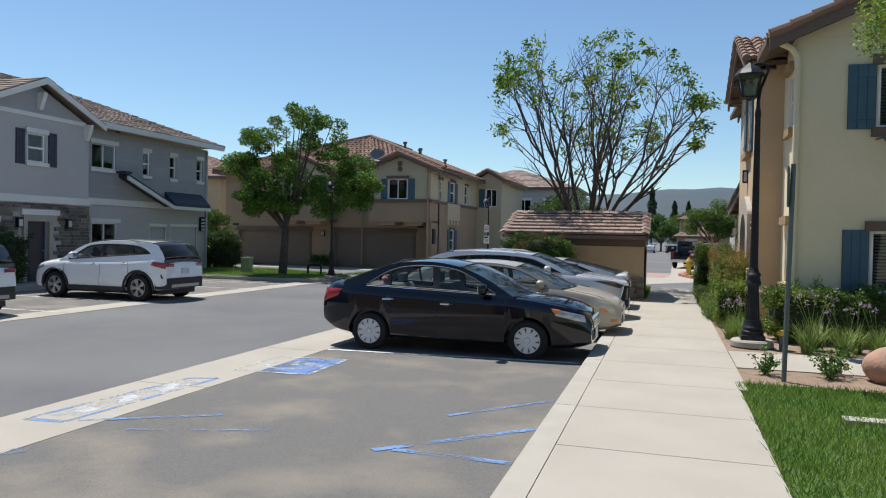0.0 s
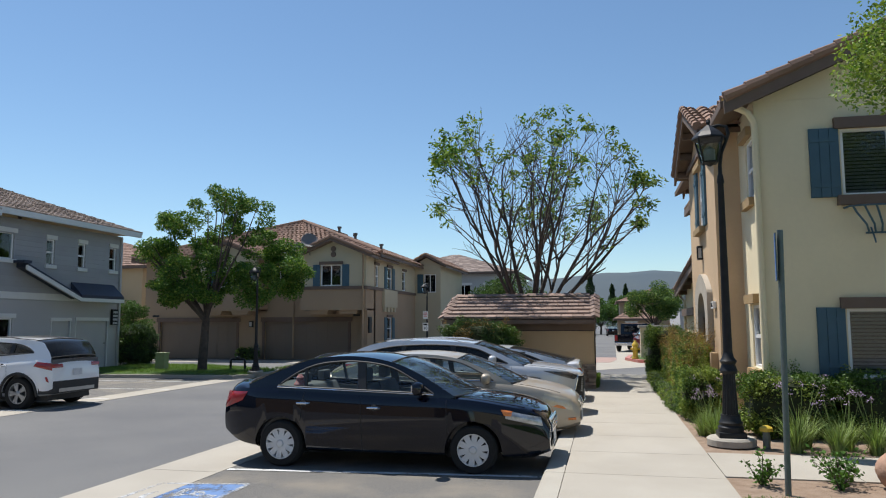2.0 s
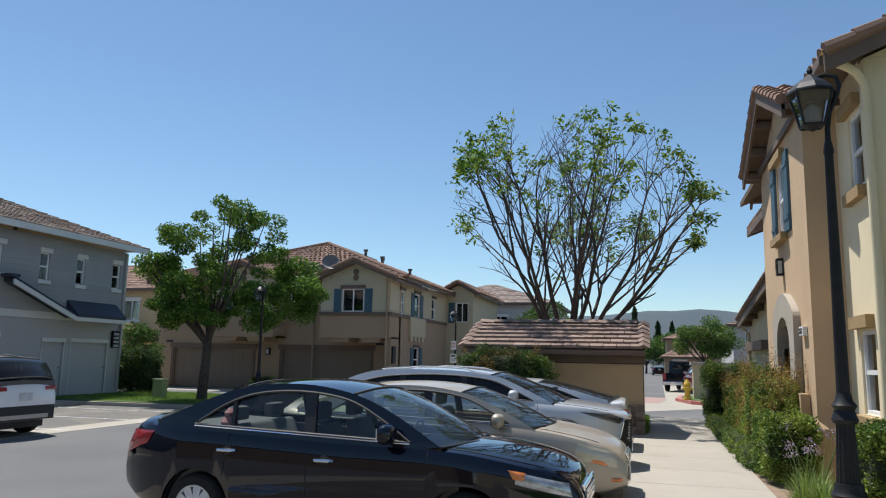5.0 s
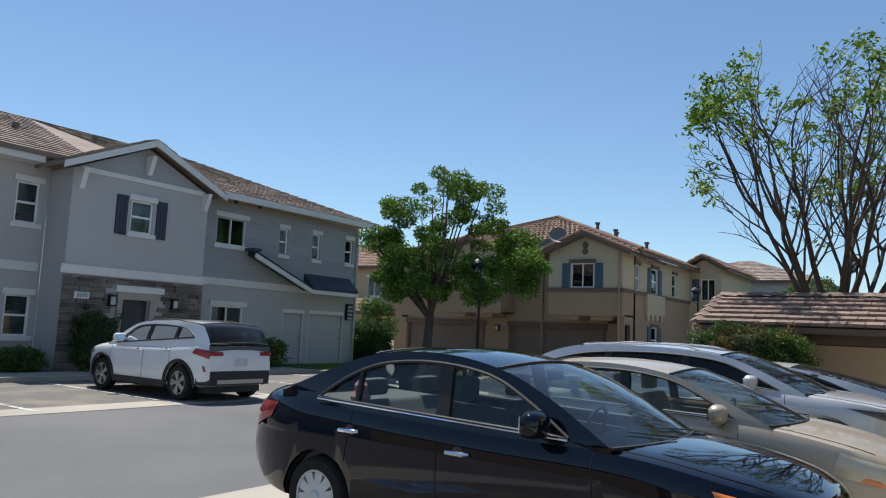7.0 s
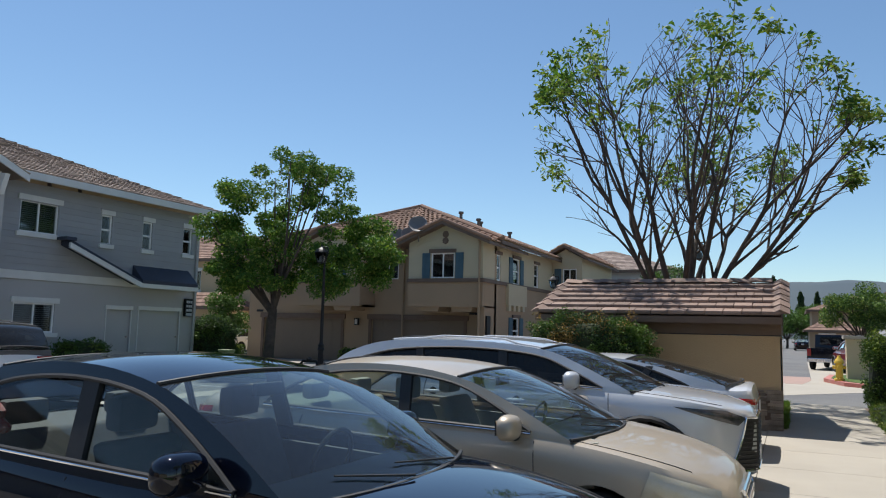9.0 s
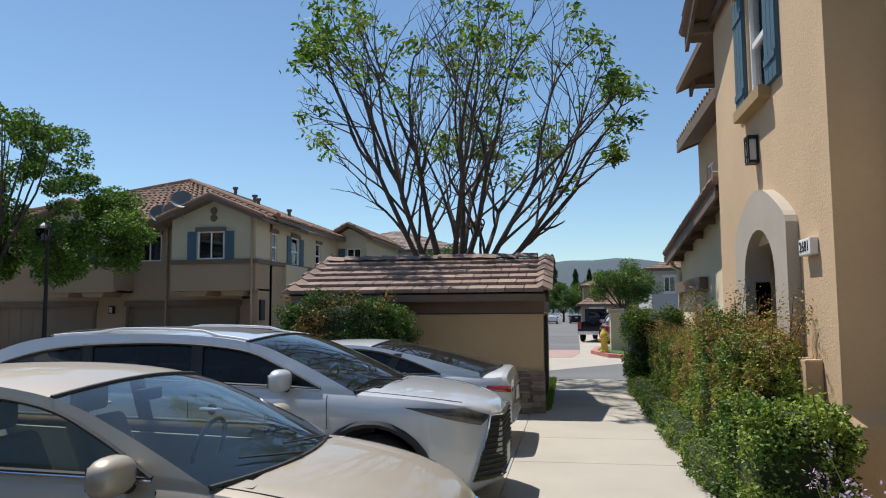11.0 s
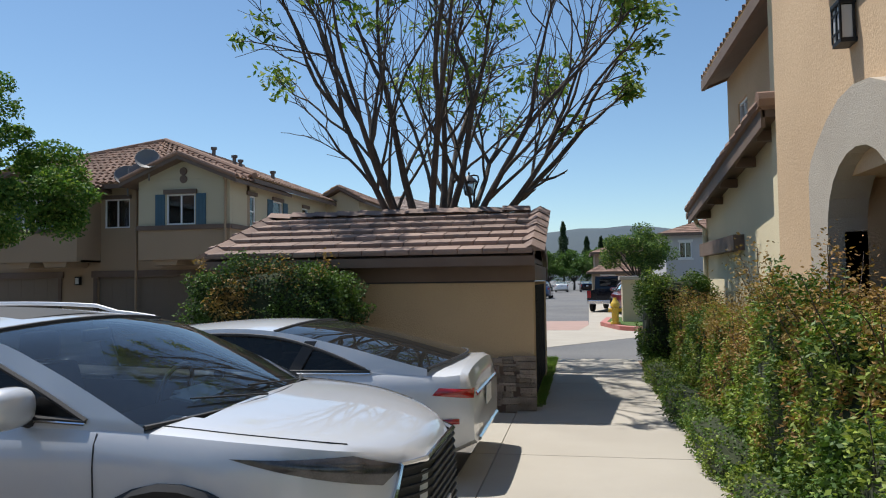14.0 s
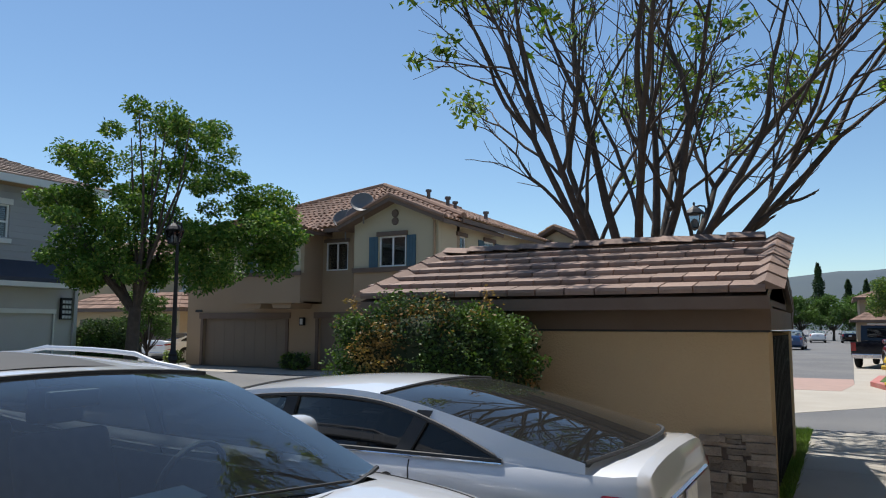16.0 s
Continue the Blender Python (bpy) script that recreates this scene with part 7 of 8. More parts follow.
# ---- street lamps, sign posts ----
def street_lamp(at):
    """A black cast post with a fluted foot, a swan-neck arm and a four-sided lantern."""
    lamp = thing("street_lamp", (0, 0, 0), "black cast-iron street lamp with swan neck and glass lantern", "street lamp", "street lamps")
    part("footing", lathe([(0.36, 0.0), (0.36, 0.09), (0.33, 0.12)], 24), "concrete", lamp)
    part("base", join(box(-0.2, 0.2, -0.2, 0.2, 0.12, 0.20, 0.015), lathe([(0.19, 0.20), (0.19, 0.27), (0.165, 0.30), (0.18, 0.34), (0.15, 0.38), (0.14, 0.46)], 20)), "black_metal", lamp, "", True)
    flute = bmesh.new()
    rings = []
    for z, r in ((0.46, 0.118), (1.05, 0.09), (1.10, 0.10)):
        rings.append([flute.verts.new((r * (1 if i % 2 else 0.9) * math.cos(math.pi * i / 16), r * (1 if i % 2 else 0.9) * math.sin(math.pi * i / 16), z)) for i in range(32)])
    for p, q in zip(rings, rings[1:]):
        for i in range(32):
            flute.faces.new((p[i], p[(i + 1) % 32], q[(i + 1) % 32], q[i]))
    part("fluted_shaft", flute, "black_metal", lamp)
    part("collar", lathe([(0.12, 1.08), (0.135, 1.12), (0.12, 1.16), (0.10, 1.22), (0.13, 1.27), (0.09, 1.32), (0.070, 1.40)], 20), "black_metal", lamp, "", True)
    part("pole", lathe([(0.070, 1.40), (0.046, 4.05), (0.058, 4.08), (0.04, 4.20)], 16), "black_metal", lamp, "", True)
    part("arm", tube([(0, 0, 4.15), (0.0, 0, 4.35), (0.03, 0, 4.55), (0.10, 0, 4.72), (0.15, 0, 4.86), (0.12, 0, 4.97), (0.0, 0, 5.0), (-0.14, 0, 4.96)], [0.035, 0.03, 0.028, 0.026, 0.025, 0.025, 0.025, 0.03], 10), "black_metal", lamp, "", True)
    lan = part("lantern", lathe([(0.02, 5.10), (0.035, 5.06), (0.02, 5.02), (0.07, 4.98), (0.20, 4.88), (0.265, 4.80), (0.27, 4.775), (0.22, 4.77)], 8, "z", (-0.15, 0, 0)), "black_metal", lamp)
    c = Vector((-0.15, 0, 0))
    for i in range(4):
        a0, a1 = math.pi / 4 + i * math.pi / 2, math.pi / 4 + (i + 1) * math.pi / 2
        t0, t1 = c + Vector((0.26 * math.cos(a0), 0.26 * math.sin(a0), 4.77)), c + Vector((0.26 * math.cos(a1), 0.26 * math.sin(a1), 4.77))
        b0, b1 = c + Vector((0.15 * math.cos(a0), 0.15 * math.sin(a0), 4.40)), c + Vector((0.15 * math.cos(a1), 0.15 * math.sin(a1), 4.40))
        bm = bmesh.new()
        bm.faces.new([bm.verts.new(p) for p in (b0, b1, t1, t0)])
        pn = part("lantern_pane", bm, "pane", lan)
        pn.visible_shadow = False
        part("lantern_edge", tube([b0, t0], 0.016, 6), "black_metal", lan)
        part("lantern_edge", tube([b0, b1], 0.016, 6), "black_metal", lan)
    part("bulb_housing", lathe([(0.05, 4.40), (0.09, 4.45), (0.09, 4.60), (0.03, 4.66)], 12, "z", tuple(c)), "lamp_glass", lan)
    part("lantern_foot", lathe([(0.02, 4.34), (0.06, 4.37), (0.12, 4.40)], 10, "z", tuple(c)), "black_metal", lan)
    lamp.matrix_basis = at
    return lamp


lamp_a = street_lamp(pose(0.97, 9.75, 0.0) @ Matrix.Scale(0.945, 4))
lamp_b = copy_thing(lamp_a, pose(-13.0, 22.6, 0.02) @ Matrix.Scale(0.80, 4))
lamp_c = copy_thing(lamp_a, pose(-9.28, 33.2, -0.12) @ Matrix.Scale(0.81, 4))
lamp_d = copy_thing(lamp_a, pose(-3.40, 30.0, -0.1) @ Matrix.Scale(0.98, 4))

post = thing("sign_post", (1.03, 6.65, 0), "weathered steel sign post with a narrow blue sign", "sign post")
part("post", tube([(1.03, 6.65, -0.03), (1.075, 6.65, 2.74)], 0.032, 10), "galv", post, "", True)
for nm, a, b, m_, up in (("sign_plate", 0.045, 0.033, "galv", None), ("sign_face", 0.050, 0.0455, "sign_blue", 1)):
    q = [Matrix.Rotation(radians(-11), 3, "Z") @ Vector((-d, s_ * 0.15, 0)) + Vector((1.065, 6.65, 0)) for d, s_ in ((a, -1), (a, 1), (b, 1), (b, -1))]
    pm = prism([(v.x, v.y) for v in q], "z", 2.20, 2.70)
    sp = part(nm, pm, m_, post if up is None else sp, "blue parking sign" if up else "")
bl = solid("boulder", bmesh.new(), "boulder", "rounded reddish boulder in the soil bed", "boulder", at=(2.35, 7.1, 0))
bm = bmesh.new()
bmesh.ops.create_icosphere(bm, subdivisions=3, radius=0.33)
for v in bm.verts:
    v.co *= 1 + 0.16 * noise.noise(v.co * 3)
    v.co.z = v.co.z * 0.8 + 0.17
bm.to_mesh(bl.data)
bm.free()
bl.data.polygons.foreach_set("use_smooth", [True] * len(bl.data.polygons))
pil = thing("garden_pillar", (2.35, 6.35, 0), "grey stone pillar with a pale cap", "pillar")
part("shaft", box(2.2, 2.55, 6.2, 6.55, -0.05, 0.62, 0.01), "stone_piece", pil)
part("cap", box(2.16, 2.59, 6.16, 6.59, 0.622, 0.70, 0.012), "concrete", pil)
ub = thing("irrigation_valve", (1.42, 9.62, 0), "yellow irrigation valve cap behind the lamp", "valve")
part("stem", lathe([(0.05, -0.03), (0.05, 0.22)], 10, "z", (1.42, 9.62, 0)), "galv", ub)
part("cap", lathe([(0.09, 0.222), (0.09, 0.27), (0.04, 0.30)], 12, "z", (1.42, 9.62, 0)), "hydrant", ub)
solid("ground_box", box(1.3, 1.75, 4.55, 4.75, -0.03, 0.012, 0.004), "concrete", "pale concrete valve lid set in the lawn", "lid", at=(1.5, 4.65, 0))

# things round the tree island
ubx = thing("utility_cabinet", (-17.6, 23.9, 0), "small green utility cabinet on the lawn", "cabinet")
part("box", box(-17.8, -17.4, 23.75, 24.05, 0.0, 0.62, 0.02), "green_box", ubx)
part("lid", box(-17.82, -17.38, 23.73, 24.07, 0.622, 0.68, 0.012), "green_box", ubx)
bf = thing("backflow_pipe", (-14.6, 24.3, 0), "dark bent backflow pipe standing on the lawn", "pipe")
part("pipe", tube([(-14.9, 24.3, 0), (-14.9, 24.3, 0.35), (-14.85, 24.3, 0.42), (-14.35, 24.3, 0.42), (-14.3, 24.3, 0.35), (-14.3, 24.3, 0)], 0.045, 8), "black_metal", bf, "", True)
part("valve", lathe([(0.09, 0.42), (0.09, 0.5), (0.03, 0.54)], 10, "z", (-14.6, 24.3, 0)), "black_metal", bf)
sgn = thing("speed_sign", (-9.34, 33.1, 1.4), "white speed sign below a faded notice on the lamp post", "sign")
pln = part("plate", box(-9.48, -9.20, 33.085, 33.095, 1.40, 1.80, 0.004), "white", sgn)
part("bar", box(-9.44, -9.24, 33.078, 33.084, 1.68, 1.75), "ink", pln)
lettering(pln, "10", 0.21, "ink", Matrix.Translation((-9.34, 33.08, 1.53)) @ pose(0, 0, 0, 90, 0, 0))
ntc = part("notice", box(-9.46, -9.22, 33.085, 33.095, 1.98, 2.36, 0.004), "white", sgn, "faded white notice with red lines")
for z in (2.27, 2.19, 2.11):
    part("red_line", box(-9.43, -9.25, 33.078, 33.084, z - 0.025, z + 0.02), "red_cloth", ntc)
for z in (1.6, 2.17):
    part("clamp", box(-9.35, -9.25, 33.097, 33.21, z - 0.02, z + 0.02, 0.004), "galv", sgn)

# ---- far end of the street ----
hyd = thing("fire_hydrant", (0.62, 35.2, 0.03), "yellow fire hydrant on the red-kerbed island", "hydrant")
part("barrel", lathe([(0.17, 0.03), (0.17, 0.10), (0.12, 0.12), (0.12, 0.62), (0.16, 0.64), (0.16, 0.70), (0.13, 0.76), (0.06, 0.86), (0.05, 0.92)], 16, "z", (0.62, 35.2, 0)), "hydrant", hyd, "", True)
part("outlet", lathe([(0.075, 35.2 - 0.24), (0.075, 35.2 - 0.1)], 12, "y", (0.62, 0, 0.5)), "hydrant", hyd)
part("outlet", lathe([(0.06, 0.40), (0.06, 0.84)], 12, "x", (0, 35.2, 0.5)), "hydrant", hyd)
gp = thing("gate_pillar", (1.5, 37, 0), "beige stucco pillar with a flat cap", "pillar")
part("shaft", box(0.95, 2.6, 36.6, 37.4, 0.0, 1.50), "cream", gp)
part("cap", box(0.85, 2.7, 36.5, 37.5, 1.502, 1.64, 0.02), "concrete", gp)


def pickup(at):
    t = thing("pickup_truck", (0, 0, 0), "black pickup truck with chrome bumper parked beyond the hydrant", "truck")
    W = 1.0
    bed = part("bed", prism([(-2.8, 0.55), (-2.8, 1.12), (-0.9, 1.12), (-0.9, 0.5)], "y", -W, W), "paint_black", t)
    part("tailgate", box(-2.83, -2.802, -0.75, 0.75, 0.68, 1.10, 0.01), "paint_black", bed)
    part("cab", prism([(-0.89, 0.5), (-0.89, 1.15), (-0.75, 1.82), (0.9, 1.85), (1.55, 1.2), (2.75, 1.1), (2.85, 0.5)], "y", -W * 0.97, W * 0.97), "paint_black", t)
    part("rear_window", box(-0.93, -0.80, -0.7, 0.7, 1.3, 1.7), "tint_glass", t)
    for sg in (-1, 1):
        part("side_window", box(-0.6, 0.85, sg * W * 0.972, sg * W * 0.98, 1.25, 1.7), "tint_glass", t)
        part("tail_light", box(-2.84, -2.78, sg * 0.80, sg * 0.99, 0.72, 1.08, 0.01), "lens_red", t)
        for xw in (-1.9, 1.9):
            car_wheel(t, xw, sg * 0.9, 0.4, "five", "alloy", sg)
    part("bumper", box(-3.0, -2.81, -0.95, 0.95, 0.42, 0.62, 0.03), "chrome", t)
    part("number_plate", box(-3.012, -3.002, -0.15, 0.15, 0.46, 0.6), "plate", t)
    t.matrix_basis = at
    return t


pickup(pose(1.35, 50.0, ROAD, 0, 0, 78))
red_suv = copy_thing(white_suv, pose(2.1, 45.0, ROAD, 0, 0, 100))
blue_far = copy_thing(black, pose(-3.9, 76, ROAD, 0, 0, 88))
far_cars = [(red_suv, "paint_red", "dark red car beyond the hydrant"), (blue_far, "paint_blue", "blue sedan far down the street")]
for i, (xx, yy, mat, lab) in enumerate(((-9.0, 104, "paint_blue", "blue car parked far down the street"), (-6.0, 106, "paint_grey_silver", "silver car parked far down the street"),
                                        (-3.0, 107, "paint_white", "white car parked far down the street"), (0.2, 107, "paint_black", "dark car parked far down the street"), (-12.2, 104, "paint_silver", "pale car parked far down the street"))):
    far_cars.append((copy_thing(gold, pose(xx, yy, ROAD, 0, 0, 92)), mat, lab))
for ob, mat, lab in far_cars:
    tagged(ob, lab)
    for o in ob.children:
        if o.name.startswith(("body", "pillar_frame", "roof", "door_mirror")):
            o.data = o.data.copy()
            o.data.materials[0] = M[mat]


def far_house(name, label, x0, x1, y0, y1, eave, ridge, wall_mat, roof_mat, wins_front=(), wins_side=(), side="x1"):
    """A plainer house: four walls, framed windows and a hip roof with tile courses."""
    h = thing(name, ((x0 + x1) / 2, (y0 + y1) / 2, 0), label, "house")
    part("wall", wall("y", y0, x0, x1, -0.12, eave, 0.2, wins_front), wall_mat, h)
    part("wall", wall("x", x0, y0 + 0.203, y1, -0.12, eave, 0.2, wins_side if side == "x0" else ()), wall_mat, h)
    part("wall", wall("x", x1, y0 + 0.203, y1, -0.12, eave, -0.2, wins_side if side == "x1" else ()), wall_mat, h)
    part("wall", box(x0 + 0.203, x1 - 0.203, y1 - 0.2, y1, -0.12, eave), wall_mat, h)
    for w_ in wins_front:
        window(h, "y", y0, -1, *w_, split="v", trim="white")
    for w_ in wins_side:
        window(h, "x", x1 if side == "x1" else x0, 1 if side == "x1" else -1, *w_, split="h", trim="white")
    o = 0.5
    d = min(x1 - x0, y1 - y0) / 2
    if (x1 - x0) < (y1 - y0):
        r0, r1 = ((x0 + x1) / 2, y0 + d, ridge), ((x0 + x1) / 2, y1 - d, ridge)
        c = [(x0 - o, y0 - o, eave), (x1 + o, y0 - o, eave), (x1 + o, y1 + o, eave), (x0 - o, y1 + o, eave)]
        qs = [(c[0], c[1], (r0[0] + 0.02, r0[1], r0[2]), r0), (c[1], c[2], r1, r0), (c[3], c[0], r0, r1)]
    else:
        r0, r1 = (x0 + d, (y0 + y1) / 2, ridge), (x1 - d, (y0 + y1) / 2, ridge)
        c = [(x0 - o, y0 - o, eave), (x1 + o, y0 - o, eave), (x1 + o, y1 + o, eave), (x0 - o, y1 + o, eave)]
        qs = [(c[0], c[1], r1, r0), (c[1], c[2], (r1[0], r1[1] + 0.02, r1[2]), r1), (c[3], c[0], (r0[0], r0[1] - 0.02, r0[2]), r0)]
    for q in qs:
        part("roof", roof_plane(q, 0.18), "brown_trim", h)
    tile_field("roof_tiles", qs, roof_mat, h, tw=0.34, th=0.45, barrel=False)
    return h


far_house("peach_house", "peach stucco house with clay tile roof behind the trees", -46, -30.5, 41, 52, 5.6, 7.9, "peach", "tile",
          [(-33.4, -32.2, 3.6, 4.9), (-36.5, -35.3, 3.6, 4.9)], [(43, 44, 3.6, 4.9)])
pg = far_house("peach_garage", "low peach garage wing with paired doors and tile roof", -40, -31.0, 38.8, 40.9, 2.5, 3.4, "peach", "tile")
for a in (-39.0, -36.4, -33.8):
    part("garage_door", box(a, a + 2.2, 38.72, 38.78, -0.1, 1.9), "garage", pg)
far_house("grey_house_far", "dark grey house with brown tile roof beyond the garages", -19.5, -8.0, 57, 68, 5.9, 7.9, "grey", "grey_tile",
          [(-12.5, -11.4, 3.6, 4.9), (-15.5, -14.4, 3.6, 4.9), (-10.3, -9.4, 3.6, 4.9)])
far_house("grey_house_right", "grey house with white trim at the street's far end", 5.3, 14, 62, 72, 4.6, 6.2, "grey", "tile",
          [(6.2, 7.0, 2.9, 4.0), (8.0, 9.0, 2.9, 4.0)], [(63.5, 64.5, 2.9, 4.0)], side="x0")
far_house("brown_house_far", "brown house with stepped tile roofs far down the street", 1.0, 9, 88, 98, 4.3, 6.0, "tan", "tile", [(2, 3.2, 2.6, 3.8)])
far_house("low_house_far", "low brown house with tile roof far down the street", 0.6, 4.5, 80, 86, 2.2, 3.6, "tan", "tile", [(1.4, 2.6, 0.8, 1.8)])

# unseen houses added behind the walker, to darken what the car paint reflects
far_house("court_house", "added tan two-storey house with tile roof, unseen behind the walker", -30, -9.0, -27, -17, 5.7, 8.0, "tan", "tile")
far_house("court_house", "added yellow two-storey house with tile roof, unseen behind the walker", -6.5, 16.0, -30, -18, 5.7, 8.0, "yellow", "tile")
far_house("court_house", "added grey two-storey house, out of view beside the far stalls", -33, -21.6, -13, 1.2, 5.7, 8.0, "grey", "grey_tile")


# ---- plants ----
def leaf_mesh(points, size, rnd, long=1.8, up=0.3, lean=None):
    """Small pointed leaves at the points, turned at random; arrays of verts and faces."""
    n = len(points)
    g = np.random.default_rng(rnd)
    P = np.asarray(points, float)
    A = g.normal(size=(n, 3))
    A[:, 2] = A[:, 2] * 0.6 - up
    if lean is not None:
        A += lean
    A /= np.linalg.norm(A, axis=1)[:, None] + 1e-9
    B = np.cross(A, g.normal(size=(n, 3)))
    B /= np.linalg.norm(B, axis=1)[:, None] + 1e-9
    s = size * g.uniform(0.6, 1.25, n)[:, None]
    N = np.cross(A, B)
    v = np.stack([P, P + A * s * long * 0.45 + B * s * 0.5 + N * s * 0.12, P + A * s * long, P + A * s * long * 0.45 - B * s * 0.5 + N * s * 0.12], 1).reshape(-1, 3)
    f = np.arange(4 * n).reshape(-1, 4)
    return v, f


def arrays_object(name, sets, mats, parent=None, origin=(0, 0, 0)):
    """One mesh out of several (verts, quads) sets, a material each."""
    V, F, MI, b = [], [], [], 0
    for k, (v, f) in enumerate(sets):
        V.append(v)
        F.append(f + b)
        MI.append(np.full(len(f), k))
        b += len(v)
    V, F, MI = np.concatenate(V) - np.array(origin), np.concatenate(F), np.concatenate(MI)
    me = bpy.data.meshes.new(name)
    me.vertices.add(len(V))
    me.vertices.foreach_set("co", V.astype(np.float32).ravel())
    me.loops.add(F.size)
    me.loops.foreach_set("vertex_index", F.astype(np.int32).ravel())
    me.polygons.add(len(F))
    me.polygons.foreach_set("loop_start", np.arange(0, F.size, 4, dtype=np.int32))
    me.polygons.foreach_set("material_index", MI.astype(np.int32))
    for m in mats:
        me.materials.append(M[m])
    me.update(calc_edges=True)
    me.validate()
    ob = new(name, me)
    ob.parent = parent
    if parent and name not in ("trunk", "crown"):
        ob["kind"] = "stuff"
    return ob


def limbs_mesh(segments, sides=6):
    """Round tapered limbs from lists of (point, radius) lines."""
    V, F, b = [], [], 0
    for line_ in segments:
        pts = np.array([p for p, _ in line_])
        for i, (p, r) in enumerate(line_):
            d = pts[min(i + 1, len(pts) - 1)] - pts[max(i - 1, 0)]
            d = d / (np.linalg.norm(d) + 1e-9)
            u = np.cross(d, (0.3, 0.9, 0.2))
            u /= np.linalg.norm(u) + 1e-9
            w = np.cross(d, u)
            for k in range(sides):
                a = 2 * math.pi * k / sides
                V.append(np.array(p) + r * (u * math.cos(a) + w * math.sin(a)))
        for i in range(len(line_) - 1):
            for k in range(sides):
                F.append((b + i * sides + k, b + i * sides + (k + 1) % sides, b + (i + 1) * sides + (k + 1) % sides, b + (i + 1) * sides + k))
        b += len(line_) * sides
    return np.array(V), np.array(F)


def bend_line(p, d, length, r0, r1, rnd, steps=6, wobble=0.18, lift=0.0):
    """A wandering limb from p along d."""
    p, d = Vector(p), Vector(d).normalized()
    out = [(tuple(p), r0)]
    for i in range(steps):
        d = (d + Vector((rnd.gauss(0, wobble), rnd.gauss(0, wobble), rnd.gauss(0, wobble) + lift)) * 0.6).normalized()
        p = p + d * length / steps
        t = (i + 1) / steps
        out.append((tuple(p), r0 + (r1 - r0) * t))
    return out, d


def open_tree(at, seed):
    """A pruned multi-stemmed tree with long rising limbs that fork to fine twigs with leaf tufts at their tips."""
    rnd = random.Random(seed)
    tree = thing("open_crowned_tree", at, "tall multi-stemmed tree with bare limbs and sparse leaf tufts", "tree")
    base = Vector(at)
    segs, twigs, tufts = [], [], []
    trunk, _ = bend_line(base + Vector((0, 0, -0.1)), (0, 0, 1), 1.55, 0.27, 0.22, rnd, 4, 0.05)
    segs.append(trunk)
    top = Vector(trunk[-1][0])

    def turned(d, spread):
        return (d + Vector((rnd.gauss(0, 1), rnd.gauss(0, 1), rnd.gauss(0, 0.7))).normalized() * spread).normalized()

    def grow(p, d, length, r, level):
        ends = (0.1, 0.040, 0.016, 0.008, 0.004)
        for _ in range(8):
            q = Vector(p) + Vector(d) * length - (base + Vector((0, 0, 5.6)))
            if (q.x / 3.65) ** 2 + (q.y / 3.8) ** 2 + (q.z / (3.95 if q.z > 0 else 2.5)) ** 2 > 1:
                length *= 0.86
        line_, d2 = bend_line(p, d, length, r, min(r * 0.62, ends[min(level + 1, 4)] * 1.2), rnd, (7, 6, 5, 4, 3)[level], (0.08, 0.13, 0.19, 0.24, 0.28)[level], (0.055, 0.045, 0.05, 0.05, 0.05)[level])
        (segs if level < 2 else twigs).append(line_)
        if level >= 3:
            out = (Vector(line_[-1][0]) - (base + Vector((0, 0, 4.8)))).length / 3.8
            if line_[-1][0][2] > base.z + 4.2 and rnd.random() < 0.03 + 0.36 * out ** 2.2:
                tufts.append((line_[-1][0], d2))
            return
        for k in range((2, 2, 2)[level] + (rnd.random() < 0.5)):
            grow(line_[-1][0], turned(d2, (0.42, 0.50, 0.60)[level]), length * rnd.uniform(0.55, 0.72), line_[-1][1] * 0.92, level + 1)
        for k in range((2, 2, 2)[level]):
            j = rnd.randint(4 if level == 0 else 2, len(line_) - 2)
            q, rq = line_[j]
            grow(q, turned(d2, 0.75), length * rnd.uniform(0.42, 0.66), min(rq * 0.6, ends[level + 1]), level + 1)
    # leaning and bearing of each main limb, in degrees
    for tl, bearing in ((4, 90), (17, 205), (15, 5), (29, 168), (31, 345), (42, 195), (44, 18), (54, 176), (47, 0), (36, 275), (34, 95), (48, 235), (42, 55), (52, 150), (70, 186), (67, 352), (64, 200), (66, 12)):
        az = radians(bearing + rnd.uniform(-10, 10))
        tilt = radians(0.90 * tl + rnd.uniform(-3, 3))
        d = Vector((math.cos(az) * math.sin(tilt), math.sin(az) * math.sin(tilt), math.cos(tilt)))
        grow(top - Vector((0, 0, rnd.uniform(0.0, 0.45))) + d * 0.08, d, 3.80 - 0.45 * tilt + rnd.uniform(-0.3, 0.3), 0.098 - 0.035 * tilt, 0)
    v, f = limbs_mesh(segs, 7)
    o = arrays_object("branchwork", [(v, f)], ["bark"], tree, at)
    o.data.polygons.foreach_set("use_smooth", [True] * len(o.data.polygons))
    v, f = limbs_mesh(twigs, 4)
    arrays_object("twig_mass", [(v, f)], ["bark"], tree, at)
    pts = []
    for t, d2 in tufts:
        s = rnd.uniform(0.08, 0.14)
        for _ in range(rnd.randint(16, 34)):
            pts.append((t[0] + rnd.gauss(0, s), t[1] + rnd.gauss(0, s), t[2] + rnd.gauss(0.03, s * 0.7)))
    n = len(pts)
    rnd.shuffle(pts)
    arrays_object("crown", [leaf_mesh(pts[:n // 2], 0.066, seed, 2.4, 0.35), leaf_mesh(pts[n // 2:], 0.066, seed + 1, 2.6, 0.35)], ["leaf", "leaf_light"], tree, at)
    return tree


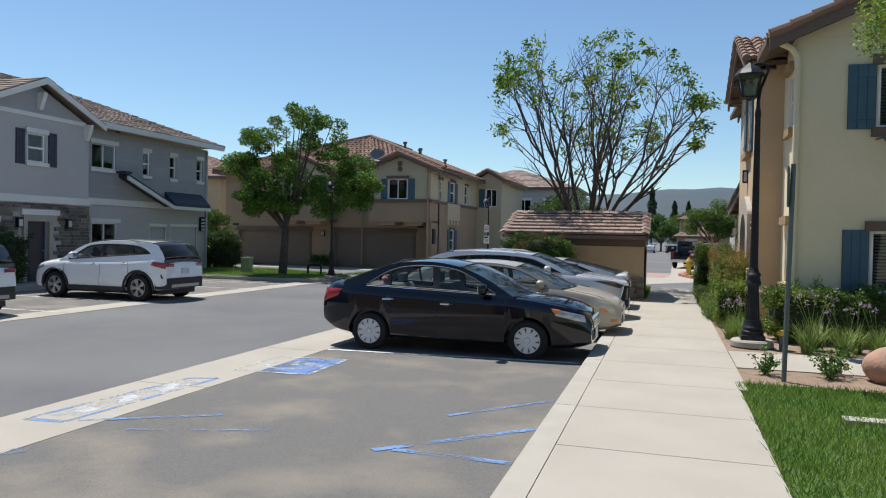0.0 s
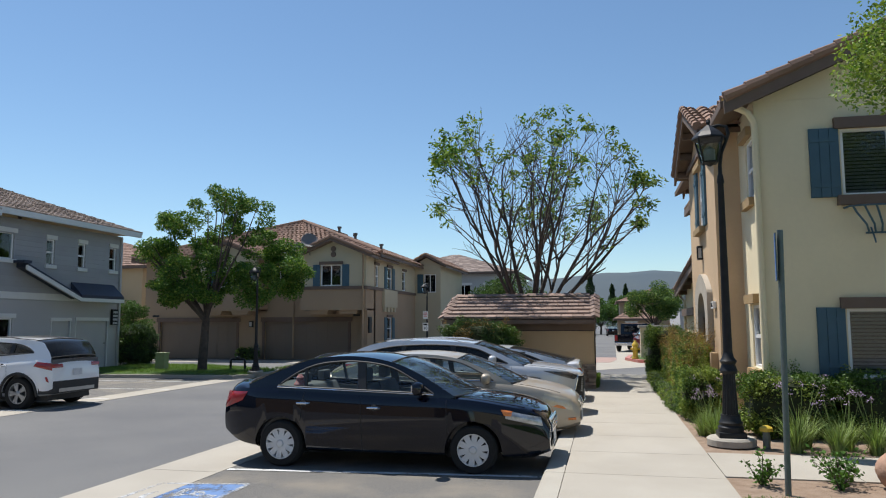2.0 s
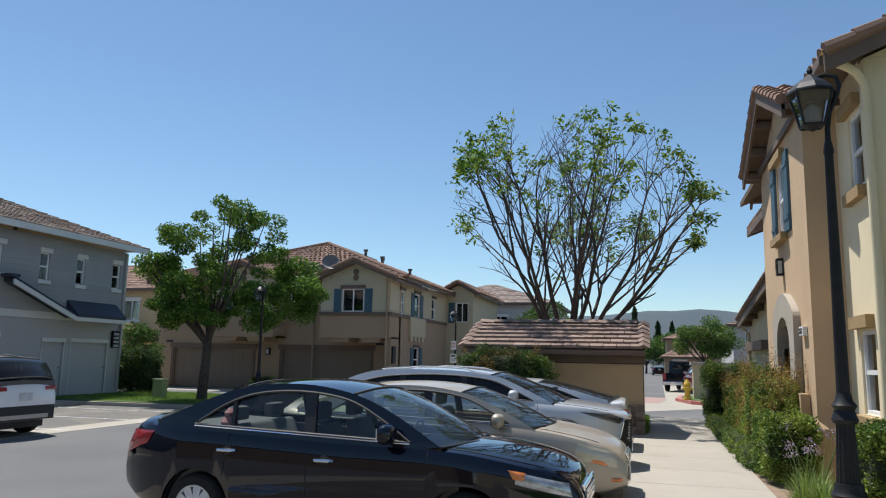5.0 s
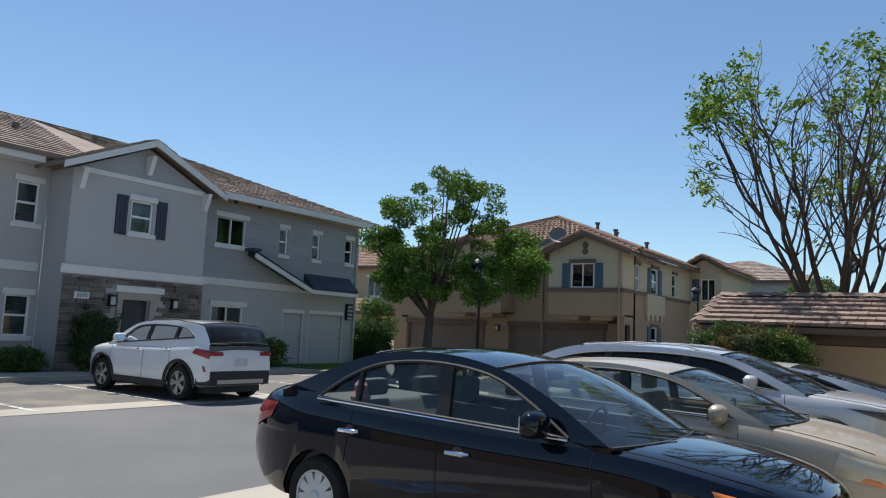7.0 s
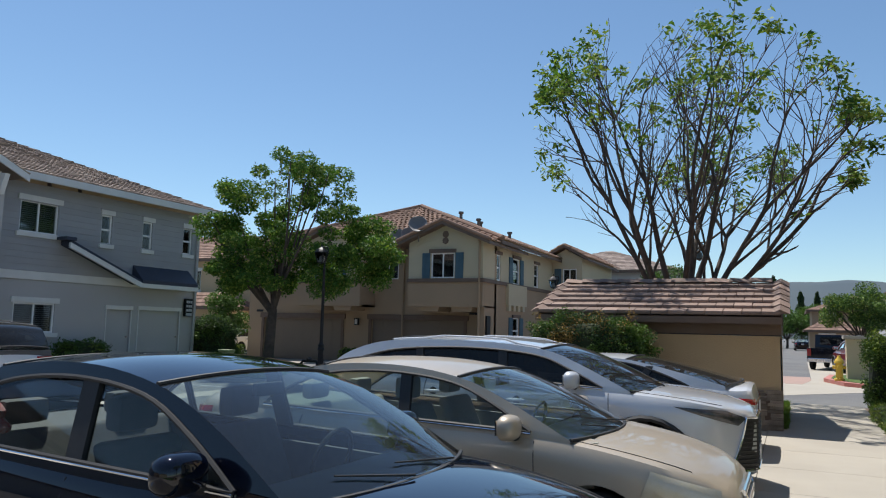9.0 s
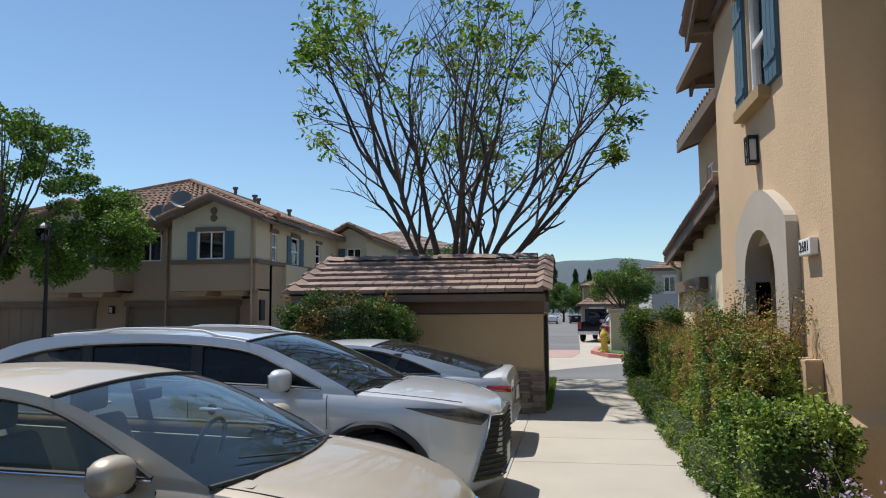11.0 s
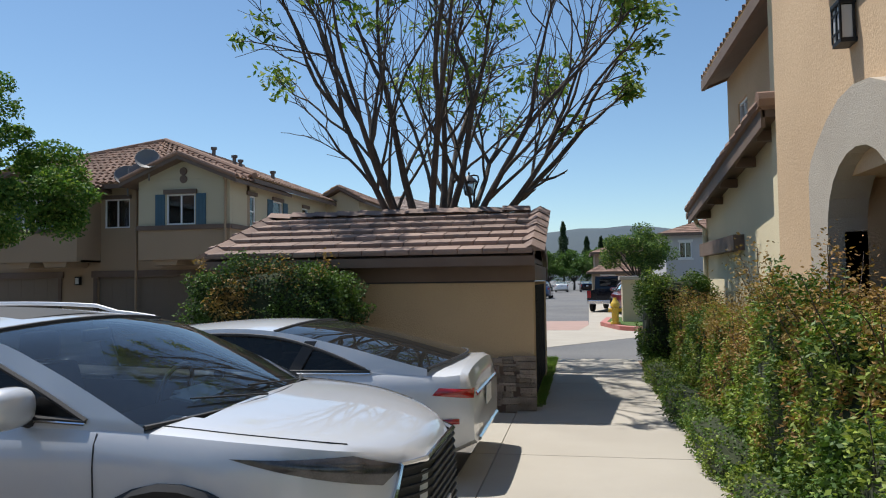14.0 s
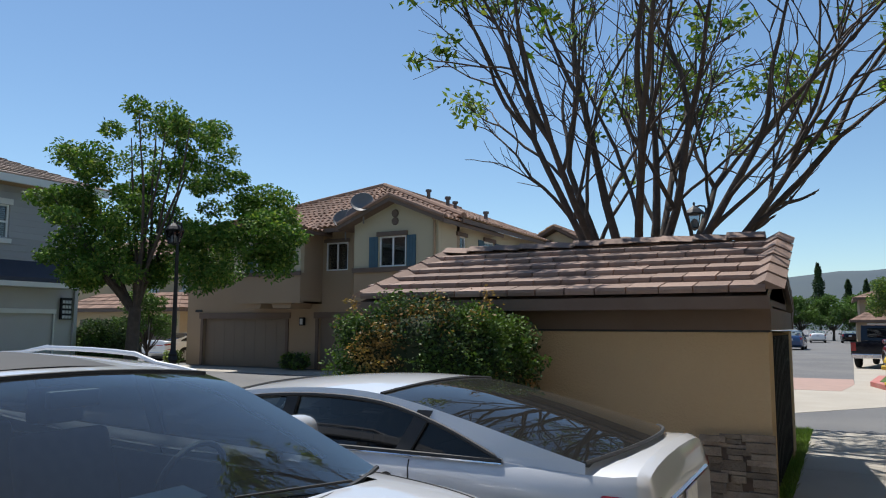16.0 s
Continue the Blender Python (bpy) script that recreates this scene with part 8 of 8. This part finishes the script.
def round_tree(name, label, at, height, radius, clear, seed, leaves, size=0.075, mats=("leaf", "leaf_light"), squash=0.85, lobes=None, clump=1.0):
    """A tree with a short trunk, rising limbs and a clumpy crown with gaps."""
    rnd = random.Random(seed)
    tree = thing(name, at, label, "tree")
    base = Vector(at)
    segs = []
    trunk, d = bend_line(base + Vector((0, 0, -0.1)), (0.02, 0, 1), clear + 0.1, radius * 0.060, radius * 0.045, rnd, 5, 0.04)
    segs.append(trunk)
    top = Vector(trunk[-1][0])
    mid = base + Vector((0, 0, (height + clear) / 2))
    clumps = []
    for i in range(36 if lobes is None else 162):
        az, el = rnd.uniform(0, 2 * math.pi), math.asin(rnd.uniform(-0.75, 1))
        rr = rnd.uniform(0.55, 1.0)
        c = mid + Vector((math.cos(az) * math.cos(el) * radius * rr * 0.86, math.sin(az) * math.cos(el) * radius * rr * 0.86, math.sin(el) * (height - clear) / 2 * rr * squash))
        if lobes is not None:
            lu, lz, lr = lobes[i % len(lobes)]
            c = base + Vector((0.8 * lu, 0.6 * lu, lz)) + Vector((-0.6, 0.8, 0)) * rnd.uniform(-0.9, 0.9)
            c += Vector((math.cos(az) * math.cos(el), math.sin(az) * math.cos(el), math.sin(el) * 0.9)) * lr * (0.45 + 0.4 * rr)
        clumps.append((c, clump * rnd.uniform(0.32, 0.60) * radius * 0.50))
        if i % (2 if lobes is None else 9) == 0:
            a, _ = bend_line(top - Vector((0, 0, rnd.uniform(0, clear * 0.12))), (c - top), (c - top).length, radius * (0.026 if lobes is None else 0.018), 0.012, rnd, 6, 0.12, 0.02)
            segs.append(a)
    v, f = limbs_mesh(segs, 7)
    o = arrays_object("trunk", [(v, f)], ["bark"], tree, at)
    o.data.polygons.foreach_set("use_smooth", [True] * len(o.data.polygons))
    g = np.random.default_rng(seed)
    pts = []
    per = leaves // len(clumps)
    for c, r in clumps:
        u = g.normal(size=(per, 3))
        u /= np.linalg.norm(u, axis=1)[:, None]
        rad = r * g.uniform(0.35, 1.08, per)[:, None] ** 0.6
        pts.append(np.array(c) + u * rad * np.array([1.15, 1.15, 0.8]))
    pts = np.concatenate(pts)
    g.shuffle(pts)
    k = int(len(pts) * 0.80)
    arrays_object("crown", [leaf_mesh(pts[:k], size, seed, 1.9, 0.5), leaf_mesh(pts[k:], size, seed + 1, 1.9, 0.5)], list(mats), tree, at)
    return tree


def bush(name, label, category, lo, hi, seed, leaves, size, mats, shares, rough=0.12, boxy=0.5, sprigs=0, lean=None, slim=1.7):
    """A shrub: a rounded block of leaves over a core coloured dark as its inner shade, with stray shoots."""
    lo, hi = Vector(lo), Vector(hi)
    at = Vector(((lo.x + hi.x) / 2, (lo.y + hi.y) / 2, lo.z))
    b = thing(name, at, label, category)
    c, h = (lo + hi) / 2, (hi - lo) / 2
    # solid core whose dark colour paints the shade between the leaves
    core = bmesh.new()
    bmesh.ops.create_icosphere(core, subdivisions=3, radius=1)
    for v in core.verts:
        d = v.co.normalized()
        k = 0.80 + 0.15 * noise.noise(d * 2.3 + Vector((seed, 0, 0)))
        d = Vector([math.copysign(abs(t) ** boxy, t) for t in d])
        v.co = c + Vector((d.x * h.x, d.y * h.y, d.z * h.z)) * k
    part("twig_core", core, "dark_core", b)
    g = np.random.default_rng(seed)
    n = leaves
    u = g.normal(size=(n, 3))
    u /= np.linalg.norm(u, axis=1)[:, None]
    amp = np.array([0.92 + rough * 1.6 * noise.noise(Vector(p) * 2.6 + Vector((seed * 3.1, 0, 0))) + rough * noise.noise(Vector(p) * 7.0) for p in u])
    e = np.sign(u) * np.abs(u) ** boxy
    pts = np.array(c) + e * np.array(h) * (amp * g.uniform(0.86, 1.06, n))[:, None]
    pts = pts[pts[:, 2] > lo.z + 0.01]
    if sprigs:
        sp = []
        stems = []
        rnd = random.Random(seed)
        for _ in range(sprigs):
            az = rnd.uniform(0, 2 * math.pi)
            p = c + Vector((math.cos(az) * h.x * 0.7, math.sin(az) * h.y * 0.85, h.z * rnd.uniform(0.3, 0.8)))
            ln_, _ = bend_line(p, (math.cos(az) * 0.4, math.sin(az) * 0.4, 1), rnd.uniform(0.25, 0.6) * min(1.0, h.z * 1.2), 0.0045, 0.002, rnd, 5, 0.15)
            stems.append(ln_)
            for q, _r in ln_[1:]:
                sp += [(q[0] + rnd.gauss(0, 0.05), q[1] + rnd.gauss(0, 0.05), q[2] + rnd.gauss(0, 0.04)) for _ in range(22)]
        v, f = limbs_mesh(stems, 4)
        arrays_object("shoot_growth", [(v, f)], ["bark"], b, at)
        arrays_object("shoot_foliage", [leaf_mesh(sp, size * 0.8, seed + 9, 2.2, 0.1)], [mats[-1]], b, at)
    # patches of each leaf colour
    key = np.array([noise.noise(Vector(p) * 1.7 + Vector((0, seed, 0))) for p in pts]) + g.normal(scale=0.18, size=len(pts))
    order = np.argsort(key)
    cut = np.cumsum([int(len(pts) * s_) for s_ in shares])[:-1]
    arrays_object("foliage", [leaf_mesh(pts[o_], size, seed + i, slim, 0.15, lean) for i, o_ in enumerate(np.split(order, cut))], list(mats), b, at)
    return b


def tuft(at, seed, height, n, mat="lily", flowers=0, spread=1.0):
    """A clump of long arching blades, with thin flower stalks where it blooms."""
    g = random.Random(seed)
    t = thing("lily_clump", at, "clump of long arching green blades" + (" with thin mauve flower stalks" if flowers else " in the soil bed"), "plant", "lily clumps")
    V, F = [], []
    for i in range(n):
        az, ln = g.uniform(0, 2 * math.pi), height * g.uniform(0.7, 1.25)
        d = Vector((math.cos(az), math.sin(az), 0))
        s = d.cross(Vector((0, 0, 1))) * g.uniform(0.006, 0.013)
        o = Vector(at) + d * g.uniform(0, 0.10) * spread
        out = g.uniform(0.15, 0.75) * spread
        b = len(V)
        for k in range(5):
            u = k / 4
            p = o + d * (ln * out * u ** 1.4) + Vector((0, 0, ln * (u - 0.45 * out * u * u * 1.3)))
            w = s * (1 - u * 0.9)
            V += [tuple(p - w), tuple(p + w)]
        for k in range(4):
            F.append((b + 2 * k, b + 2 * k + 1, b + 2 * k + 3, b + 2 * k + 2))
    arrays_object("blade_mass", [(np.array(V), np.array(F))], [mat], t, at)
    if flowers:
        st, fl = [], []
        for i in range(flowers):
            az = g.uniform(0, 2 * math.pi)
            ln_, _ = bend_line(Vector(at) + Vector((0, 0, 0.05)), (math.cos(az) * 0.35, math.sin(az) * 0.35, 1), height * g.uniform(1.3, 1.8), 0.005, 0.003, g, 4, 0.05)
            st.append(ln_)
            q = ln_[-1][0]
            fl += [(q[0] + g.gauss(0, 0.025), q[1] + g.gauss(0, 0.025), q[2] + g.gauss(0, 0.02)) for _ in range(16)]
        v, f = limbs_mesh(st, 4)
        arrays_object("stalk_growth", [(v, f)], ["lily"], t, at)
        arrays_object("bloom", [leaf_mesh(fl, 0.016, seed, 1.6, -0.2)], ["mauve"], t, at)
    return t


open_tree((-3.10, 23.0, 0.0), 11)
round_tree("shade_tree", "leafy green shade tree with a clumpy round crown on the lawn", (-15.75, 23.7, 0.02), 7.45, 3.15, 2.0, 4, 62000, 0.056, ("leaf", "leaf_light"), 0.85,
           ((0.25, 6.35, 0.85), (1.65, 6.0, 0.85), (-1.0, 5.4, 0.8), (2.95, 4.5, 0.85), (-1.25, 4.2, 0.8), (0.5, 5.0, 1.0), (2.1, 4.9, 0.8), (-0.4, 3.2, 0.65), (1.4, 3.5, 0.65),
            (-1.75, 4.7, 0.6), (3.5, 4.0, 0.6), (-1.5, 3.4, 0.5), (2.5, 3.6, 0.6), (-1.0, 2.9, 0.5), (0.4, 2.75, 0.45), (1.8, 2.9, 0.5), (3.1, 3.3, 0.5), (0.6, 4.0, 0.9)), 0.47)
round_tree("garden_tree", "bright green leafy tree reaching over the lawn", (4.1, 7.0, -0.03), 6.6, 2.25, 3.1, 8, 60000, 0.029, ("leaf_light", "leaf"))
bush("creeper_bush", "dense round creeper bush with rusty leaf tips before the enclosure", "bush", (-5.25, 17.45, -0.05), (-3.0, 18.60, 1.85), 3, 52000, 0.026, ("hedge", "conifer", "rust_leaf"), (0.46, 0.38, 0.16), 0.15, 0.66, 3)
# clipped hedge before the yellow wall, and shrubs beside the pavement
for i, (x0, x1) in enumerate(((1.25, 2.65), (2.55, 4.1), (4.0, 5.6), (5.5, 7.2))):
    bush("hedge", "dense clipped dark green hedge before the yellow wall", "hedge", (x0, 10.35, -0.02), (x1, 11.3, 1.0), 21 + i, 13000, 0.026, ("hedge", "hedge_light"), (0.75, 0.25), 0.10, 0.5, 4)
bush("hedge", "dense glossy green shrub beside the pavement", "hedge", (0.52, 12.2, -0.02), (1.28, 13.6, 0.95), 31, 26000, 0.022, ("hedge", "hedge_light"), (0.62, 0.38), 0.12, 0.5, 5)
bush("nandina_shrub", "loose feathery shrub with rusty shoots before the porch", "shrub", (0.62, 13.2, -0.02), (1.30, 14.7, 1.42), 33, 44000, 0.017, ("hedge", "hedge_light", "rust_leaf"), (0.36, 0.48, 0.16), 0.22, 0.8, 26, slim=2.6)
bush("nandina_shrub", "tall loose shrub with rusty shoots against the arch", "shrub", (0.62, 14.2, -0.02), (1.15, 15.6, 1.5), 34, 36000, 0.017, ("hedge", "hedge_light", "rust_leaf"), (0.46, 0.42, 0.12), 0.24, 0.8, 30, slim=2.6)
for i, (y0, y1, z) in enumerate(((15.3, 17.0, 1.12), (16.8, 18.6, 1.25), (18.4, 20.4, 1.30), (20.2, 22.4, 1.25))):
    bush("nandina_shrub", "feathery shrub with rusty tips beside the pavement", "shrub", (0.76 + 0.03 * i, y0, -0.02), (1.5, y1, z * 0.92), 41 + i, 34000, 0.017, ("hedge", "hedge_light", "rust_leaf"), (0.38, 0.48, 0.14), 0.24, 0.8, 26, slim=2.6)
bush("tall_hedge", "tall dark clipped hedge with a bright top at the pavement's end", "hedge", (0.44, 22.2, -0.02), (1.75, 24.2, 1.66), 51, 22000, 0.026, ("hedge", "hedge", "hedge_light"), (0.5, 0.28, 0.22), 0.08, 0.42, 6)
for i, (y0, y1) in enumerate(((13.4, 15.4), (15.2, 17.4), (17.2, 19.6), (19.4, 22.2))):
    bush("ground_cover", "low creeping green ground cover at the pavement edge", "ground cover", (0.40, y0, -0.05), (0.86, y1, 0.34), 61 + i, 7000, 0.018, ("hedge", "hedge_light"), (0.6, 0.4), 0.25, 0.8)
# left side
bush("round_bush", "dark rounded bush at the corner of the grey house", "bush", (-21.7, 25.95, -0.02), (-19.9, 27.5, 1.75), 71, 16000, 0.045, ("conifer", "hedge"), (0.7, 0.3), 0.16, 0.7, 4)
for i, (y0, y1, z) in enumerate(((18.0, 19.6, 0.85), (19.8, 21.6, 0.95), (9.6, 11.4, 0.75), (11.6, 13.2, 0.6))):
    bush("low_bush", "low dark bush against the grey house", "bush", (-20.9, y0, -0.02), (-20.0, y1, z), 75 + i, 5000, 0.042, ("hedge", "hedge_light"), (0.85, 0.15), 0.2, 0.7)
bush("porch_shrub", "dark loose shrub against the stone porch", "shrub", (-20.2, 13.7, -0.02), (-19.6, 14.8, 1.5), 81, 4000, 0.05, ("hedge", "conifer"), (0.6, 0.4), 0.3, 0.9, 6)
for i, x in enumerate((-18.95, -19.5, -26.0)):
    bush("garage_shrub", "small dark shrub beside a garage door", "bush", (x - 0.35, 33.7, -0.1), (x + 0.35, 34.3, 0.55), 85 + i, 500, 0.07, ("hedge", "hedge_light"), (0.7, 0.3), 0.2, 0.8)
# tufts in the bed
for i, (x, y, h, n, fl) in enumerate(((0.85, 10.35, 0.48, 150, 0), (0.72, 10.75, 0.42, 130, 5), (0.95, 11.1, 0.5, 120, 8), (1.75, 9.35, 0.62, 120, 3), (2.25, 9.25, 0.5, 170, 4), (2.75, 9.35, 0.5, 170, 5),
                                      (3.3, 9.3, 0.5, 150, 5), (1.95, 9.75, 0.55, 110, 4), (2.5, 9.7, 0.5, 120, 6), (0.9, 11.55, 0.35, 90, 7))):
    tuft((x, y, -0.02), 100 + i, h, n, "lily", fl)
for i, (x, y) in enumerate(((0.86, 7.1), (1.62, 7.0), (1.72, 7.35), (3.1, 7.0))):
    rnd = random.Random(130 + i)
    s_ = thing("young_rose", (x, y, -0.02), "young sparse shrub with reddish stems in bare soil", "shrub")
    st, lf = [], []
    for k in range(9):
        az = rnd.uniform(0, 6.28)
        ln_, _ = bend_line((x, y, -0.02), (math.cos(az) * 0.7, math.sin(az) * 0.7, 1), rnd.uniform(0.25, 0.5), 0.007, 0.003, rnd, 5, 0.2)
        st.append(ln_)
        for q, _r in ln_[1:]:
            lf += [(q[0] + rnd.gauss(0, 0.025), q[1] + rnd.gauss(0, 0.025), q[2] + rnd.gauss(0, 0.02)) for _ in range(7)]
    v, f = limbs_mesh(st, 4)
    arrays_object("stem_growth", [(v, f)], ["bark"], s_, (x, y, -0.02))
    arrays_object("foliage", [leaf_mesh(lf, 0.032, 140 + i, 1.6, 0.0)], ["leaf"], s_, (x, y, -0.02))


def lawn_blades(name, label, inside, x0, x1, y0, y1, z, n, seed, h=0.05):
    g = np.random.default_rng(seed)
    P = np.stack([g.uniform(x0, x1, n), g.uniform(y0, y1, n), np.full(n, z)], 1)
    P = P[[inside(p[0], p[1]) for p in P]]
    m = len(P)
    D = g.normal(size=(m, 3)) * 0.45
    D[:, 2] = 1
    H = h * g.uniform(0.5, 1.4, m)[:, None]
    S = np.cross(D, g.normal(size=(m, 3)))
    S = S / np.linalg.norm(S, axis=1)[:, None] * 0.005
    v = np.stack([P - S, P + S, P + S * 0.4 + D * H, P - S * 0.2 + D * H], 1).reshape(-1, 3)
    o = arrays_object(name, [(v, np.arange(4 * m).reshape(-1, 4))], ["grass"])
    tagged(o, label, "grass", kind="stuff")


lawn_blades("grass", "green mown grass blades of the lawn", lambda x, y: x > 0.54 or y < 6.2, 0.44, 8.0, -7.0, 6.35, -0.03, 170000, 1, 0.06)
lawn_blades("grass_strip", "green grass blades beside the enclosure", lambda x, y: x > -1.3, -1.28, -0.98, 19.0, 24.4, 0.0, 5000, 2, 0.06)
lawn_blades("island_grass_blades", "green grass blades of the tree island", lambda x, y: (y < 25.2 + (-13.6 - x) * 0.5 or x > -13.6) and x > -21, -20.5, -13.0, 21.9, 27.2, 0.02, 16000, 3, 0.07)


# ---- far trees ----
for i, (x, y, h, r) in enumerate(((-15, 116, 7.2, 4.0), (-9.5, 120, 6.6, 3.6), (-5.5, 124, 6.4, 3.4), (-1.5, 122, 6.2, 3.2), (2.2, 126, 6.8, 3.4), (6.5, 120, 6.4, 3.4), (11, 122, 7.2, 3.8), (-21, 118, 7.4, 4.0), (16, 124, 7.0, 3.8))):
    round_tree("far_tree", "distant round green tree at the end of the street", (x, y, -0.1), h, r, 1.3, 200 + i, 7000, 0.17, ("far_leaf", "leaf"))
round_tree("street_tree", "round green street tree beyond the hydrant", (3.0, 57, -0.1), 5.1, 2.35, 1.6, 230, 16000, 0.075, ("far_leaf", "leaf_light"))
for i, (x, y, h) in enumerate(((-3.6, 150, 12.3), (0.8, 156, 9.7), (3.6, 158, 9.8))):
    rnd = random.Random(240 + i)
    t = thing("cypress", (x, y, -0.1), "distant dark conifer rising over the trees", "tree")
    v, f = limbs_mesh([[((x, y, -0.1), 0.25), ((x, y, h * 0.9), 0.06)]], 6)
    arrays_object("trunk", [(v, f)], ["bark"], t, (x, y, -0.1))
    pts = []
    for k in range(6500):
        u = rnd.random() ** 0.8
        rad = (2.5 - 0.3 * i) * (1 - u) ** 0.7 * (0.70 + 0.22 * math.sin(u * 29 + i) + 0.25 * noise.noise(Vector((u * 9, i * 5.0, 0)))) * rnd.uniform(0.5, 1.0)
        a = rnd.uniform(0, 6.28)
        pts.append((x + rad * math.cos(a), y + rad * math.sin(a), 1.0 + u * (h - 1.0) + rnd.gauss(0, 0.15)))
    arrays_object("crown", [leaf_mesh(pts, 0.17, 250 + i, 1.8, 0.2)], ["conifer"], t, (x, y, -0.1))
round_tree("back_tree", "dark green tree behind the enclosure", (-5.5, 36.5, -0.1), 4.6, 1.7, 1.2, 260, 9000, 0.06, ("far_leaf", "conifer"))
round_tree("back_tree", "dark green tree beside the garages", (-8.2, 50, -0.1), 5.2, 2.2, 1.2, 261, 9000, 0.075, ("far_leaf", "conifer"))
round_tree("back_tree", "small dark tree beside the peach house", (-24.0, 31.0, -0.1), 3.3, 1.2, 0.7, 262, 7000, 0.055, ("far_leaf", "leaf"))


# ---- pieces: roof tiles and stones of the enclosure ----
def tile_piece(w, l, t=0.06):
    """A flat interlocking tile with a chamfered nose."""
    me = bpy.data.meshes.new("roof_tile")
    v = [(-w / 2, 0, 0), (w / 2, 0, 0), (w / 2, l, 0), (-w / 2, l, 0), (-w / 2, 0.012, t), (w / 2, 0.012, t), (w / 2, l, t * 0.9), (-w / 2, l, t * 0.9),
         (-w / 2, 0, t * 0.55), (w / 2, 0, t * 0.55)]
    f = [(3, 2, 1, 0), (4, 5, 6, 7), (0, 1, 9, 8), (8, 9, 5, 4), (2, 3, 7, 6), (1, 2, 6, 5, 9), (3, 0, 8, 4, 7)]
    me.from_pydata(v, [], f)
    me.materials.append(M["flat_tile"])
    return me


run = math.hypot(RY - EY, RZ - EZ)
ang = math.atan2(RZ - EZ, RY - EY)
rows = 6
pitch = run / rows
base_off = chain_offset(shed)
rnd = random.Random(77)
tw = 0.295
tile_me = tile_piece(tw - 0.013, pitch * 1.16)
half_me = tile_piece(tw * 0.5 - 0.006, pitch * 1.16)
for side in (0, 1):
    for r in range(rows):
        x_left = -5.20
        x = -1.05
        if r % 2:
            me, x = half_me, x - tw / 2
            step = tw / 2
        first = True
        while x > x_left + 0.05:
            if r % 2 and first:
                cxx, me = -1.05 - tw / 4, half_me
                x = -1.05 - tw / 2
            else:
                cxx, me = x - tw / 2, tile_me
                x -= tw
            first = False
            d = r * pitch - 0.03
            ob = new("roof_tile", me)
            ob.parent = shed
            yy, zz = EY + d * math.cos(ang), EZ + d * math.sin(ang) + 0.012
            tilt = ang - 0.12 + rnd.uniform(-0.012, 0.012)
            if side == 0:
                mtx = Matrix.Translation(Vector((cxx, yy, zz + 0.03)) - base_off) @ Matrix.Rotation(tilt, 4, "X")
            else:
                mtx = Matrix.Translation(Vector((cxx, 2 * RY - yy, zz + 0.03)) - base_off) @ Matrix.Rotation(math.pi, 4, "Z") @ Matrix.Rotation(tilt, 4, "X")
            ob.matrix_basis = mtx @ Matrix.Rotation(rnd.uniform(-0.008, 0.008), 4, "Z")
# ridge, hip and rake caps
cap_me = bpy.data.meshes.new("ridge_tile")
cv, cf = [], []
for k in range(2):
    for s_ in (-0.15, -0.10, 0, 0.10, 0.15):
        cv.append((k * 0.40, s_, 0.085 - abs(s_) * 0.52 + (0.02 if k == 0 else 0)))
for s_ in range(4):
    cf.append((s_, s_ + 5, s_ + 6, s_ + 1))
cf.append((4, 3, 2, 1, 0))
cap_me.from_pydata(cv, [], cf)
cap_me.materials.append(M["flat_tile"])
x = -5.20
while x < -1.3:
    ob = new("ridge_tile", cap_me)
    ob.parent = shed
    ob.matrix_basis = Matrix.Translation(Vector((x, RY, RZ + 0.05)) - base_off) @ Matrix.Rotation(rnd.uniform(-0.03, 0.03), 4, "Y")
    x += 0.36
for a, b, n in (((-1.06, EY, EZ + 0.03), (-1.06, RY, RZ + 0.04), 6), ((-5.19, EY, EZ + 0.02), (-5.19, RY, RZ + 0.03), 6)):
    a, b = Vector(a), Vector(b)
    for i in range(n):
        p = a.lerp(b, i / n)
        ob = new("rake_tile", cap_me)
        ob.parent = shed
        ob.matrix_basis = Matrix.Translation(p - base_off) @ (b - a).to_track_quat("X", "Z").to_matrix().to_4x4()
# stacked ledge stones on the corner pier, uneven in height, length and depth
pier = part("stone_pier", box(-1.64, -1.06, 18.60, 18.657, -0.1, 0.60), "brown_trim", shed)
for c in range(3):
    xa, xb = ((-1.68, -1.47), (-1.47, -1.28), (-1.28, -1.045))[c]
    z = -0.06
    while z < 0.62:
        h = min(rnd.uniform(0.035, 0.095), 0.66 - z)
        a, b = xa + rnd.uniform(-0.05, 0.05) * (c > 0), xb + rnd.uniform(-0.05, 0.05) * (c < 2)
        y0 = 18.60 - rnd.uniform(0.012, 0.055)
        q = [rnd.uniform(-0.006, 0.006) for _ in range(8)]
        bm = bmesh.new()
        fr = [bm.verts.new(p) for p in ((a + 0.005, y0 + q[0], z + 0.003 + q[1] * 0.5), (b - 0.005, y0 + q[2], z + 0.003 + q[3] * 0.5), (b - 0.008, y0 + q[4], z + h - 0.003 + q[5] * 0.5), (a + 0.008, y0 + q[6], z + h - 0.003 + q[7] * 0.5))]
        bk = [bm.verts.new((v.co.x, 18.602, v.co.z)) for v in fr]
        bm.faces.new(fr)
        for i in range(4):
            bm.faces.new((fr[i], bk[i], bk[(i + 1) % 4], fr[(i + 1) % 4]))
        bmesh.ops.recalc_face_normals(bm, faces=list(bm.faces))
        part("stone", bm, "stone_piece", pier)
        z += h
